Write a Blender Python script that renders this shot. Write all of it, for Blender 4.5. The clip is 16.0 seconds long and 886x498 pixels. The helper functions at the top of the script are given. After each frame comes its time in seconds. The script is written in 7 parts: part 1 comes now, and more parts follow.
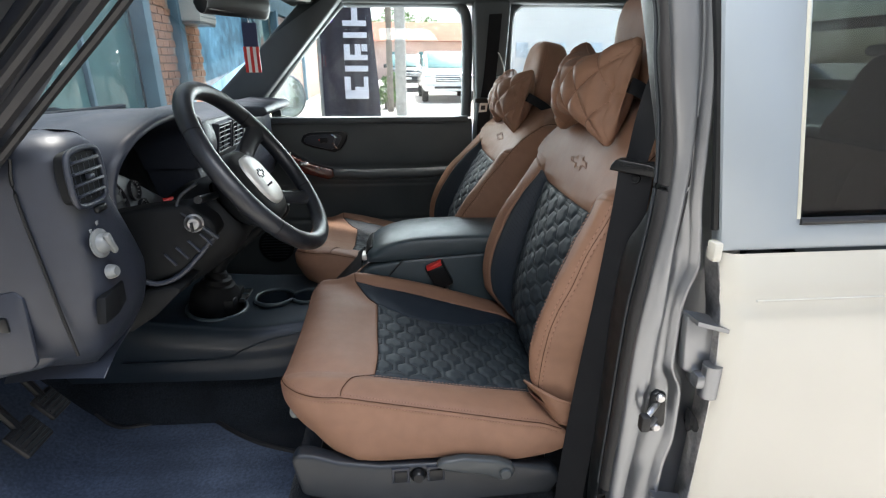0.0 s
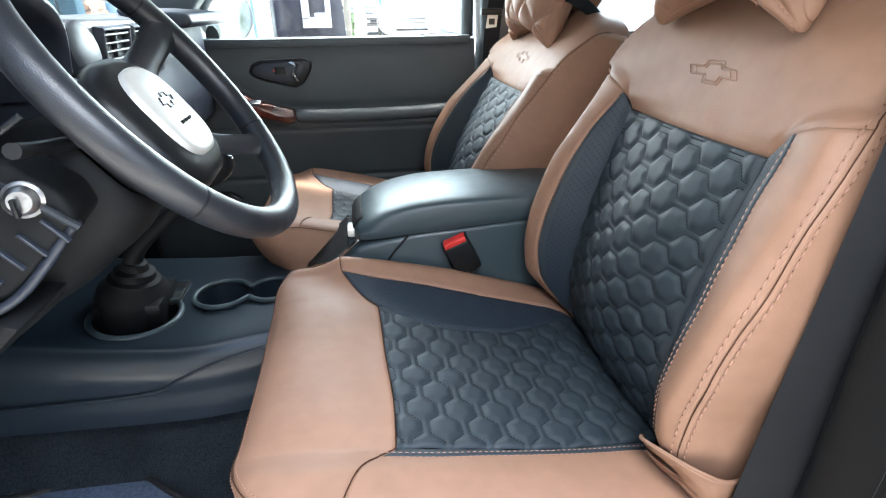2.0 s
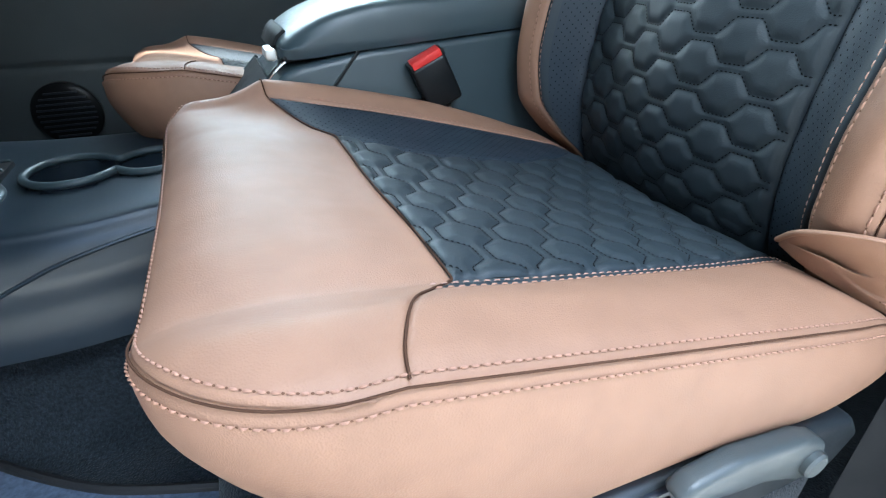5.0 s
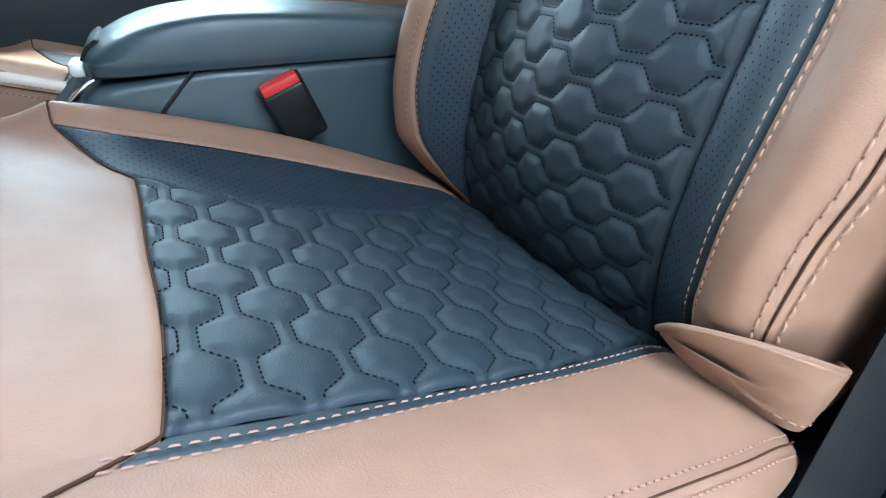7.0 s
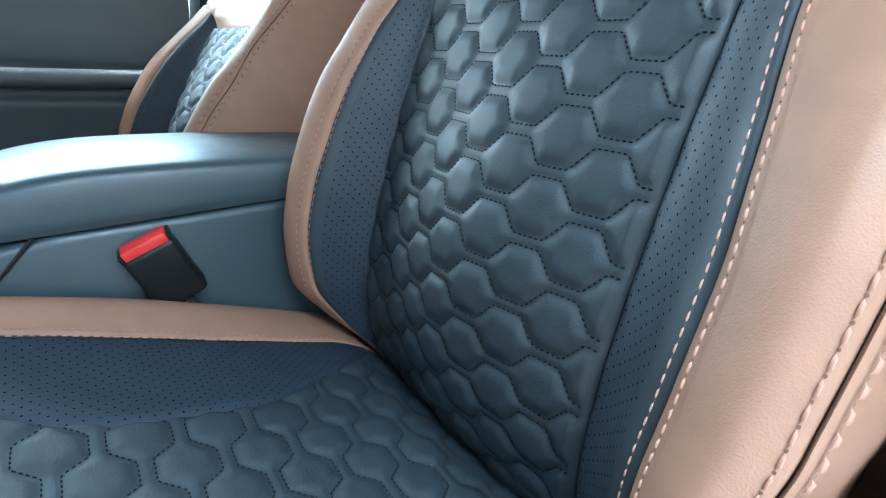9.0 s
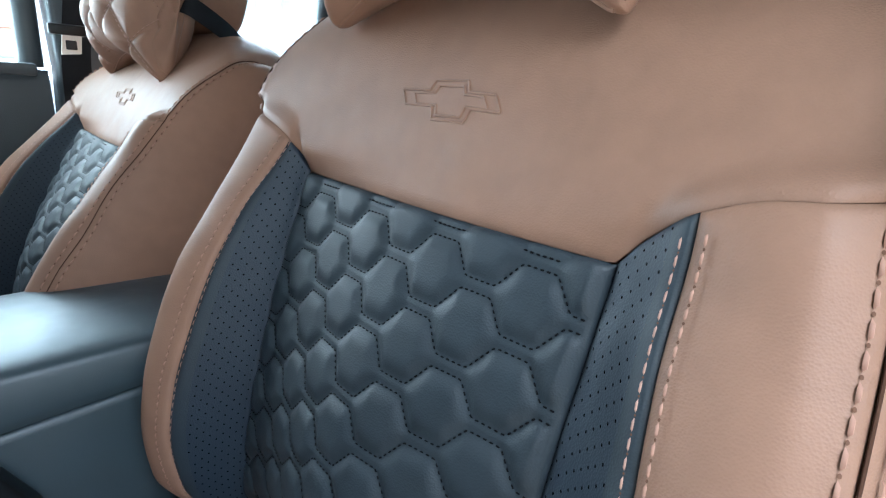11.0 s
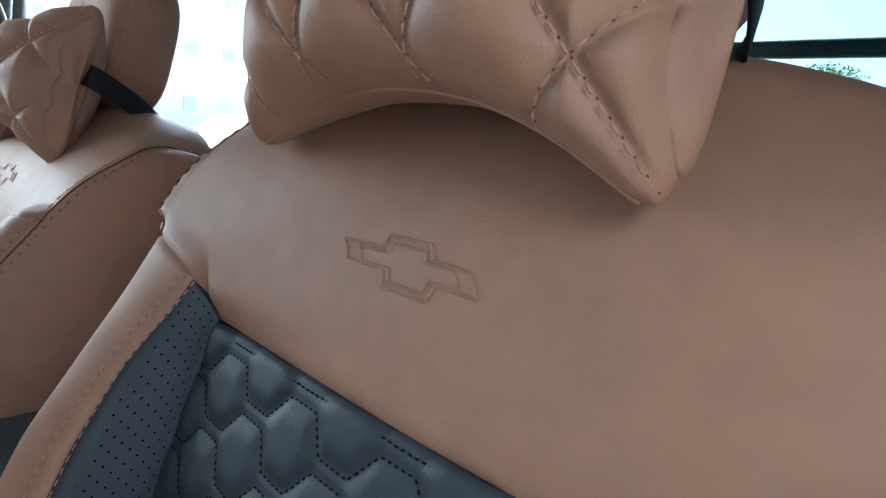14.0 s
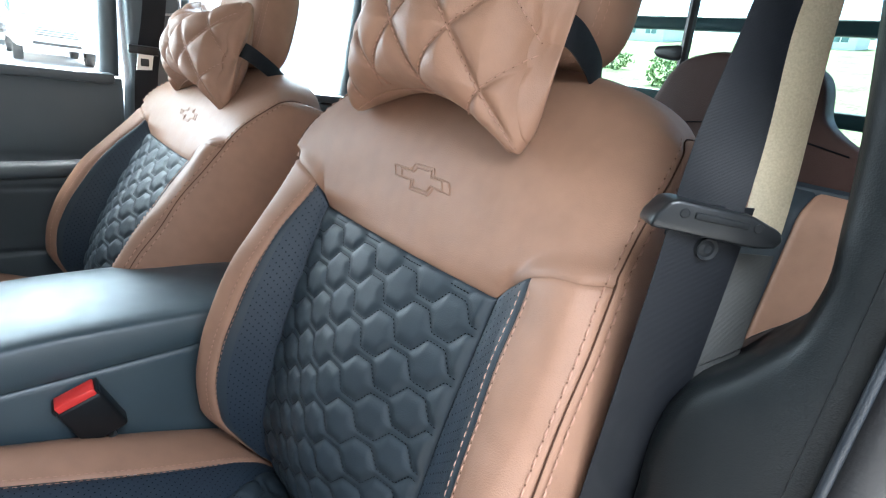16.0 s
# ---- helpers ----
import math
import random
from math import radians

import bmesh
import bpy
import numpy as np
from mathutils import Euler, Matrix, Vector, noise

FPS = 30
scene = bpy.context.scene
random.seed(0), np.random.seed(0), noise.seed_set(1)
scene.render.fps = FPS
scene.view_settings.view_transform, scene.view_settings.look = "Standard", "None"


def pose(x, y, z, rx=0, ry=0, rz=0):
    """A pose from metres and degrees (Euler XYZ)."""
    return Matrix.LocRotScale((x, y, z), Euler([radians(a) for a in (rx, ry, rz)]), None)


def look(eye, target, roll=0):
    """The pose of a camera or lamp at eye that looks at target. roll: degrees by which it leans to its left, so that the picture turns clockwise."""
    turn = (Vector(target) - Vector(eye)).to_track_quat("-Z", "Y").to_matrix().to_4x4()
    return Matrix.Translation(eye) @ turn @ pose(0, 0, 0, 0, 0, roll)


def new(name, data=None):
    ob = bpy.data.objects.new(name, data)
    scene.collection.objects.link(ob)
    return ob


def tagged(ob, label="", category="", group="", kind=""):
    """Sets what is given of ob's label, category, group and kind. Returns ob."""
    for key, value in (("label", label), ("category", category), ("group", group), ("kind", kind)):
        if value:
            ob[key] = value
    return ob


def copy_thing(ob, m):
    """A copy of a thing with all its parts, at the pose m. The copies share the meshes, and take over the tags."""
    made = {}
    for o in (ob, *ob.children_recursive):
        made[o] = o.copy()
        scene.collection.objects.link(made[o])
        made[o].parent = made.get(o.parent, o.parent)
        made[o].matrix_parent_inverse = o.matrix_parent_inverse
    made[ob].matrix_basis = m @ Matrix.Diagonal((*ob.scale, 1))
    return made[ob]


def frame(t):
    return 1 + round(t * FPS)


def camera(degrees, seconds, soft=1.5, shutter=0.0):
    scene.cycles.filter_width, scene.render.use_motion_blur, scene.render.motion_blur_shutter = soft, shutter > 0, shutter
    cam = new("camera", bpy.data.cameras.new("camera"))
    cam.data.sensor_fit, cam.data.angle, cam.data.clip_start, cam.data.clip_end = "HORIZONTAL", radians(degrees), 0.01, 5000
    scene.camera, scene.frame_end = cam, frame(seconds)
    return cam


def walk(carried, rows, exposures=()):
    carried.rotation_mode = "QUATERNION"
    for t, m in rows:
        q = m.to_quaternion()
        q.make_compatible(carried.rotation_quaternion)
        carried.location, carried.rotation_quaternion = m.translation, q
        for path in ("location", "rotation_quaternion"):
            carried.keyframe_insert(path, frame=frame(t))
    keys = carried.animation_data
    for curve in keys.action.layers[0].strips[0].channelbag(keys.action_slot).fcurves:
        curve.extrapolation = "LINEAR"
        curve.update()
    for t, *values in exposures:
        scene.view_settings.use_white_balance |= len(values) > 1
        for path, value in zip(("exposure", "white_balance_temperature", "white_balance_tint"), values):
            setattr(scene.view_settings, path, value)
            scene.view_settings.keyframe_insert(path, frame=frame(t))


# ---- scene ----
cam = camera(81.5, 16.0, soft=1.2)
METRES, EYE, TILT, LEAN, TURN = 1.8, 1.4, -20.0, 0.0, -5.0
ROWS = [
    (0.0, 0.0, 0.0, 0.0, -0.0, -0.0, -0.0),
    (0.5, 0.0246, 0.0531, 0.0098, 0.63, -1.96, 1.28),
    (1.0, -0.0114, 0.1351, 0.0172, 0.16, -3.76, 1.81),
    (1.5, -0.0449, 0.188, 0.0197, -1.18, -4.81, 1.63),
    (2.0, -0.0571, 0.2351, 0.0177, -3.81, -5.45, 1.97),
    (2.5, -0.0812, 0.2752, 0.0007, -7.38, -6.2, 3.29),
    (3.0, -0.1158, 0.2984, -0.0387, -10.26, -7.45, 4.89),
    (3.5, -0.1208, 0.3277, -0.0632, -12.41, -8.7, 5.89),
    (6.0, -0.0863, 0.3935, -0.0851, -19.16, -11.22, 4.84),
    (6.5, -0.0595, 0.4032, -0.077, -21.12, -10.43, 4.22),
    (7.0, -0.0522, 0.4158, -0.0773, -23.23, -9.5, 4.17),
    (7.5, -0.0403, 0.4274, -0.0773, -25.06, -8.09, 4.6),
    (8.0, -0.0331, 0.4243, -0.0656, -26.54, -6.31, 5.0),
    (8.5, -0.024, 0.4233, -0.0521, -27.94, -4.34, 5.4),
    (9.0, -0.0103, 0.4379, -0.0297, -29.73, -2.93, 6.25),
    (9.5, -0.0075, 0.4481, -0.0099, -31.88, -2.8, 7.25),
    (10.0, 0.0108, 0.441, 0.0138, -34.45, -2.95, 7.92),
    (12.5, 0.0487, 0.479, 0.092, -42.53, 2.14, 8.8),
    (13.0, 0.0626, 0.495, 0.105, -44.48, 3.27, 8.73),
    (13.5, 0.0626, 0.4979, 0.1059, -45.31, 3.67, 8.13),
    (14.0, 0.0595, 0.4758, 0.0944, -45.09, 3.15, 7.24),
    (14.5, 0.0496, 0.4364, 0.0773, -43.95, 2.09, 6.42),
    (15.0, 0.045, 0.4, 0.0683, -42.1, 0.35, 5.72),
    (15.5, 0.0194, 0.3638, 0.0766, -39.4, -1.73, 4.49),
    (16.0, -0.0119, 0.3412, 0.0705, -36.45, -2.4, 3.33),
]
EXPOSURES = [(0.0, 1.8, 6450, 9), (0.5, 2.0, 6450, 9), (1.0, 2.6, 6450, 9), (1.5, 2.95, 6300, 8), (2.0, 3.15, 6100, 6), (3.5, 3.3, 5750, 3), (6.5, 3.25, 5300, -4), (8.0, 3.58, 5150, -5), (9.5, 3.46, 5150, -5), (10.2, 3.3, 5300, -2), (12.5, 2.5, 5600, 4), (13.5, 2.4, 5600, 4), (14.5, 2.8, 5550, 3), (16.0, 3.35, 5800, 5)]
walk(cam, [(t, pose(0, 0, EYE, TILT, LEAN, TURN) @ pose(METRES * x, METRES * y, METRES * z, 90 + pitch, roll, yaw)) for t, x, y, z, yaw, pitch, roll in ROWS], EXPOSURES)

# ---- world and sun ----
world = bpy.data.worlds.new("sky")
scene.world = world
world.use_nodes = True
SKY_FILL_WATTS = 1.1
SUN_UP, SUN_AZ = radians(66), radians(62)      # azimuth from +x (rear of the car), counter-clockwise
wn = world.node_tree.nodes
sky = wn.new("ShaderNodeTexSky")
sky.sky_type, sky.sun_disc = "NISHITA", False
sky.sun_elevation, sky.sun_rotation = SUN_UP, radians(90) - SUN_AZ
sky.air_density, sky.dust_density = 1.0, 3.0
world.node_tree.links.new(sky.outputs[0], wn["Background"].inputs[0])
wn["Background"].inputs[1].default_value = 0.15
sun_data = bpy.data.lights.new("sun", "SUN")
sun_data.energy, sun_data.angle, sun_data.color = 4.5, radians(10), (1.0, 0.96, 0.90)
sun = new("sun", sun_data)
sun_way = Vector((math.cos(SUN_AZ) * math.cos(SUN_UP), math.sin(SUN_AZ) * math.cos(SUN_UP), math.sin(SUN_UP)))
sun.matrix_world = look(sun_way * 30, (0, 0, 0))



def sky_lamp(at, target, w, h, watts, color):
    """An added lamp, in a window or above the doorway, that stands in for the bright sky and street outside."""
    d = bpy.data.lights.new("window_sky", "AREA")
    d.shape, d.size, d.size_y, d.energy, d.color = "RECTANGLE", w, h, watts, color
    ob = new("window_sky", d)
    ob.matrix_world = look(at, target)
    return ob


# Fill added in the two passenger side windows.
sky_lamp((-.05, 2.075, 1.39), (-.05, 1.0, 1.25), .60, .36, SKY_FILL_WATTS * 1.5, (.93, .98, 1.0))
sky_lamp((.66, 2.075, 1.40), (.66, 1.0, 1.25), .42, .36, SKY_FILL_WATTS * 1.3, (.93, .98, 1.0))
# Unseen fill lamps added above the open doorway to brighten the seat.
sky_lamp((.0, .15, 2.35), (.0, .95, .85), 1.0, .5, SKY_FILL_WATTS * 3.2, (.99, .98, .97))
sky_lamp((.10, .50, 1.62), (.08, .92, .95), .40, .30, SKY_FILL_WATTS * .75, (.99, .98, .97))



# ---- small tools ----
def crv(x, xs, ys):
    """Smooth monotone curve through the knots xs, ys."""
    x, xs, ys = np.asarray(x, float), np.asarray(xs, float), np.asarray(ys, float)
    h, d = np.diff(xs), np.diff(ys) / np.diff(xs)
    m = np.zeros_like(xs)
    m[0], m[-1] = d[0], d[-1]
    for i in range(1, len(xs) - 1):
        if d[i - 1] * d[i] > 0:
            m[i] = 2 * d[i - 1] * d[i] / (d[i - 1] + d[i])
    i = np.clip(np.searchsorted(xs, x) - 1, 0, len(xs) - 2)
    t = np.clip((x - xs[i]) / h[i], 0, 1)
    return (ys[i] * (1 + 2 * t) * (1 - t) ** 2 + m[i] * h[i] * t * (1 - t) ** 2
            + ys[i + 1] * t * t * (3 - 2 * t) + m[i + 1] * h[i] * t * t * (t - 1))


def across(y, yk, vk):
    """Catmull-Rom curve through knots that may differ from sample to sample (lists of arrays)."""
    yk = np.array([np.broadcast_to(a, y.shape) for a in yk], float)
    vk = np.array([np.broadcast_to(a, y.shape) for a in vk], float)
    s = np.diff(vk, axis=0) / np.diff(yk, axis=0)
    a, b = s[:-1], s[1:]
    mid = np.where(a * b > 0, 2 * a * b / np.where(a * b > 0, a + b, 1), 0)
    m = np.concatenate([s[:1], mid, s[-1:]])
    out = np.zeros_like(y, float)
    for i in range(len(yk) - 1):
        h = yk[i + 1] - yk[i]
        t = (y - yk[i]) / h
        sel = (t >= 0 if i else t > -9) & (t <= 1 if i < len(yk) - 2 else t < 9)
        t = np.clip(t, 0, 1)
        val = (vk[i] * (1 + 2 * t) * (1 - t) ** 2 + m[i] * h * t * (1 - t) ** 2
               + vk[i + 1] * t * t * (3 - 2 * t) + m[i + 1] * h * t * t * (t - 1))
        out = np.where(sel, val, out)
    return out


def mesh_from(name, verts, faces, smooth=True, uv=None):
    me = bpy.data.meshes.new(name)
    me.from_pydata([tuple(map(float, v)) for v in verts], [], [tuple(map(int, f)) for f in faces])
    if uv is not None:
        layer = me.uv_layers.new(name="metres")
        idx = np.zeros(len(me.loops), int)
        me.loops.foreach_get("vertex_index", idx)
        layer.data.foreach_set("uv", np.asarray(uv, float)[idx].ravel())
    if smooth:
        me.polygons.foreach_set("use_smooth", [True] * len(me.polygons))
    me.update()
    return me


def put(name, me, mat, parent=None, label=""):
    ob = new(name, me)
    if mat and not me.materials:
        me.materials.append(mat)
    if parent:
        ob.parent = parent
        top = parent
        inv = Matrix.Identity(4)
        chain = []
        while top:
            chain.append(top)
            top = top.parent
        for o in reversed(chain):
            inv = inv @ o.matrix_parent_inverse @ o.matrix_basis
        ob.matrix_parent_inverse = inv.inverted()
    if label:
        ob["label"] = label
    return ob


def thing(name, at, label, category, group="", kind=""):
    """An Empty at the base of a thing."""
    ob = new(name)
    ob.empty_display_size = 0.02
    ob.location = at
    ob.matrix_basis = Matrix.Translation(at)
    return tagged(ob, label, category, group, kind)


def part(name, bm, mat, parent=None, label="", smooth=True):
    me = bpy.data.meshes.new(name)
    bm.to_mesh(me)
    bm.free()
    if smooth:
        me.polygons.foreach_set("use_smooth", [True] * len(me.polygons))
        me.set_sharp_from_angle(angle=radians(40))
    return put(name, me, mat, parent, label)


def normals_of(P):
    du, dv = np.gradient(P, axis=0), np.gradient(P, axis=1)
    n = np.cross(du, dv)
    return n / np.maximum(np.linalg.norm(n, axis=2, keepdims=True), 1e-9)


def grid_faces(nu, nv, flip=False):
    i = np.arange(nu * nv).reshape(nu, nv)
    f = np.stack([i[:-1, :-1], i[1:, :-1], i[1:, 1:], i[:-1, 1:]], -1).reshape(-1, 4)
    return f[:, ::-1] if flip else f


def sheet(name, P, mat, parent=None, label="", flip=False, tuck=0.0, disp=None, uv=None, sides="udlr"):
    """A skin through a grid of points; tuck draws its borders in along the seams."""
    nu, nv = P.shape[:2]
    N = normals_of(P) * (-1 if flip else 1)
    Q = P.copy()
    if disp is not None:
        Q += N * disp[..., None]
    if tuck:
        lu = np.linalg.norm(np.diff(P, axis=0), axis=2)
        lv = np.linalg.norm(np.diff(P, axis=1), axis=2)
        cu = np.concatenate([np.zeros((1, nv)), np.cumsum(lu, 0)])
        cv = np.concatenate([np.zeros((nu, 1)), np.cumsum(lv, 1)], 1)
        d = np.full((nu, nv), 9.0)
        if "u" in sides: d = np.minimum(d, cu)
        if "d" in sides: d = np.minimum(d, cu[-1:] - cu)
        if "l" in sides: d = np.minimum(d, cv)
        if "r" in sides: d = np.minimum(d, cv[:, -1:] - cv)
        Q -= N * (tuck * np.exp(-(d / 0.003) ** 1.3) + 0.8 * tuck * (d < 1e-7))[..., None]
    me = mesh_from(name, Q.reshape(-1, 3), grid_faces(nu, nv, flip), True, None if uv is None else uv.reshape(-1, 2))
    return put(name, me, mat, parent, label)


def box(lo, hi, bevel=0.004, seg=2, turn=None, at=None):
    """A bevelled box between two corners, or of that size turned round its middle."""
    bm = bmesh.new()
    lo, hi = Vector(lo), Vector(hi)
    bmesh.ops.create_cube(bm, size=1)
    bmesh.ops.scale(bm, vec=hi - lo, verts=bm.verts)
    if bevel:
        bmesh.ops.bevel(bm, geom=list(bm.edges), offset=bevel, segments=seg, profile=0.5, affect="EDGES")
    m = Matrix.Translation((lo + hi) / 2)
    bm.transform(m @ turn.to_4x4() if turn else m)
    return bm


def prism(poly, axis, lo, hi, bevel=0.004, seg=2):
    """A closed outline drawn out along an axis; poly holds the two other coordinates in order."""
    bm = bmesh.new()
    def co(p, h):
        return {"x": (h, p[0], p[1]), "y": (p[0], h, p[1]), "z": (p[0], p[1], h)}[axis]
    a = [bm.verts.new(co(p, lo)) for p in poly]
    b = [bm.verts.new(co(p, hi)) for p in poly]
    bm.faces.new(a), bm.faces.new(b[::-1])
    n = len(poly)
    for i in range(n):
        bm.faces.new((a[i], b[i], b[(i + 1) % n], a[(i + 1) % n]))
    bmesh.ops.recalc_face_normals(bm, faces=bm.faces)
    if bevel:
        bmesh.ops.bevel(bm, geom=list(bm.edges), offset=bevel, segments=seg, profile=0.5, affect="EDGES", clamp_overlap=True)
    return bm


def smooth_path(pts, n=8, closed=False):
    pts = [np.array(p, float) for p in pts]
    out = []
    m = len(pts)
    for i in range(m if closed else m - 1):
        p0 = pts[i - 1] if (i or closed) else 2 * pts[0] - pts[1]
        p1, p2 = pts[i], pts[(i + 1) % m]
        p3 = pts[(i + 2) % m] if (closed or i + 2 < m) else 2 * p2 - p1
        for k in range(n):
            t = k / n
            out.append(0.5 * ((2 * p1) + (-p0 + p2) * t + (2 * p0 - 5 * p1 + 4 * p2 - p3) * t * t + (-p0 + 3 * p1 - 3 * p2 + p3) * t ** 3))
    if not closed:
        out.append(pts[-1])
    return np.array(out)


def tube(path, radius, n=10, closed=False, flat=None, up=(0, 0, 1), cap=True):
    """A round (or, with flat=(a, b), oval) bar along a path."""
    path = np.array(path, float)
    m = len(path)
    r = np.broadcast_to(np.asarray(radius, float), (m,))
    t = np.roll(path, -1, 0) - np.roll(path, 1, 0) if closed else np.gradient(path, axis=0)
    t /= np.maximum(np.linalg.norm(t, axis=1, keepdims=True), 1e-9)
    a = np.cross(t, np.array(up, float))
    bad = np.linalg.norm(a, axis=1) < 1e-3
    a[bad] = np.cross(t[bad], (1.0, 0.1, 0))
    a /= np.linalg.norm(a, axis=1, keepdims=True)
    b = np.cross(t, a)
    fa, fb = flat or (1, 1)
    ang = np.linspace(0, 2 * math.pi, n, endpoint=False)
    V = path[:, None] + r[:, None, None] * (fa * np.cos(ang)[None, :, None] * a[:, None] + fb * np.sin(ang)[None, :, None] * b[:, None])
    bm = bmesh.new()
    vs = [[bm.verts.new(p) for p in ring] for ring in V]
    for i in range(m if closed else m - 1):
        for j in range(n):
            bm.faces.new((vs[i][j], vs[i][(j + 1) % n], vs[(i + 1) % m][(j + 1) % n], vs[(i + 1) % m][j]))
    if cap and not closed:
        bm.faces.new(vs[0][::-1]), bm.faces.new(vs[-1])
    bmesh.ops.recalc_face_normals(bm, faces=bm.faces)
    return bm


def band(path, across_way, width, thick):
    """A flat webbing: a strip of that width along a path; across_way gives the sideways direction at each point."""
    path = np.array(path, float)
    w = np.array(across_way, float)
    w = np.broadcast_to(w, path.shape) / np.linalg.norm(np.broadcast_to(w, path.shape), axis=1, keepdims=True)
    t = np.gradient(path, axis=0)
    n = np.cross(t, w)
    n /= np.linalg.norm(n, axis=1, keepdims=True)
    ring = [(-.5, -.5), (-.44, -.5), (.44, -.5), (.5, -.5), (.5, .5), (.44, .5), (-.44, .5), (-.5, .5)]
    bm = bmesh.new()
    vs = []
    for p, wi, ni in zip(path, w, n):
        vs.append([bm.verts.new(p + wi * width * u + ni * thick * v * (1 if abs(u) < .48 else .5)) for u, v in ring])
    for i in range(len(path) - 1):
        for j in range(8):
            bm.faces.new((vs[i][j], vs[i][(j + 1) % 8], vs[i + 1][(j + 1) % 8], vs[i + 1][j]))
    bm.faces.new(vs[0][::-1]), bm.faces.new(vs[-1])
    bmesh.ops.recalc_face_normals(bm, faces=bm.faces)
    return bm


def lathe(profile, at=(0, 0, 0), axis=(0, 0, 1), n=24):
    """Turned shape: profile of (radius, height) along an axis."""
    bm = bmesh.new()
    q = Vector((0, 0, 1)).rotation_difference(Vector(axis).normalized())
    rings = []
    for r, h in profile:
        rings.append([bm.verts.new(q @ Vector((max(r, 1e-5) * math.cos(2 * math.pi * k / n), max(r, 1e-5) * math.sin(2 * math.pi * k / n), h)) + Vector(at)) for k in range(n)])
    for a, b in zip(rings, rings[1:]):
        for k in range(n):
            bm.faces.new((a[k], a[(k + 1) % n], b[(k + 1) % n], b[k]))
    bmesh.ops.remove_doubles(bm, verts=bm.verts, dist=2e-5)
    bmesh.ops.recalc_face_normals(bm, faces=bm.faces)
    return bm


def join(*bms):
    out = bmesh.new()
    for b in bms:
        tmp = bpy.data.meshes.new("tmp")
        b.to_mesh(tmp)
        b.free()
        out.from_mesh(tmp)
        bpy.data.meshes.remove(tmp)
    return out


def stitches(name, path, normal, mat, parent, pitch=0.0055, length=0.0042, wide=0.0011, lift=0.0004, hole=False):
    """A row of thread stitches laid along a path on a surface."""
    path, normal = np.array(path, float), np.array(normal, float)
    normal = np.broadcast_to(normal, path.shape)
    seg = np.linalg.norm(np.diff(path, axis=0), axis=1)
    s = np.concatenate([[0], np.cumsum(seg)])
    at = np.arange(pitch / 2, s[-1], pitch)
    p = np.stack([np.interp(at, s, path[:, k]) for k in range(3)], 1)
    e = np.stack([np.interp(at + 1e-4, s, path[:, k]) for k in range(3)], 1) - np.stack([np.interp(at - 1e-4, s, path[:, k]) for k in range(3)], 1)
    e /= np.maximum(np.linalg.norm(e, axis=1, keepdims=True), 1e-12)
    nn = np.stack([np.interp(at, s, normal[:, k]) for k in range(3)], 1)
    nn /= np.maximum(np.linalg.norm(nn, axis=1, keepdims=True), 1e-12)
    b = np.cross(e, nn)
    c = p + nn * (lift + (.0007 if hole else 0))
    V = np.stack([c - e * length / 2 - nn * wide * .6, c - e * length * .28 + b * wide / 2, c - e * length * .28 + nn * wide * .7, c - e * length * .28 - b * wide / 2,
                  c + e * length * .28 + b * wide / 2, c + e * length * .28 + nn * wide * .7, c + e * length * .28 - b * wide / 2, c + e * length / 2 - nn * wide * .6], 1)
    base = np.array([(0, 1, 2), (0, 2, 3), (1, 4, 5), (1, 5, 2), (2, 5, 6), (2, 6, 3), (7, 5, 4), (7, 6, 5)])
    F = (base[None] + 8 * np.arange(len(c))[:, None, None]).reshape(-1, 3)
    if not hole:
        return put(name, mesh_from(name, V.reshape(-1, 3), F), mat, parent)
    # a dark needle hole where each stitch dives in
    r = wide * .42
    gap = c - e * pitch / 2 + nn * (.0005 - lift - .0007)
    ring = [(math.cos(k * math.pi / 3), math.sin(k * math.pi / 3)) for k in range(6)]
    H = np.stack([gap + e * r * 1.3 * a_ + b * r * b_ for a_, b_ in ring], 1)
    n0 = 8 * len(c)
    F = [tuple(f) for f in F] + [tuple(n0 + 6 * i + k for k in range(6)) for i in range(len(c))]
    me = mesh_from(name, np.concatenate([V.reshape(-1, 3), H.reshape(-1, 3)]), F)
    me.materials.append(mat)
    me.materials.append(NEEDLE)
    me.polygons.foreach_set("material_index", [0] * (8 * len(c)) + [1] * len(c))
    return put(name, me, None, parent)


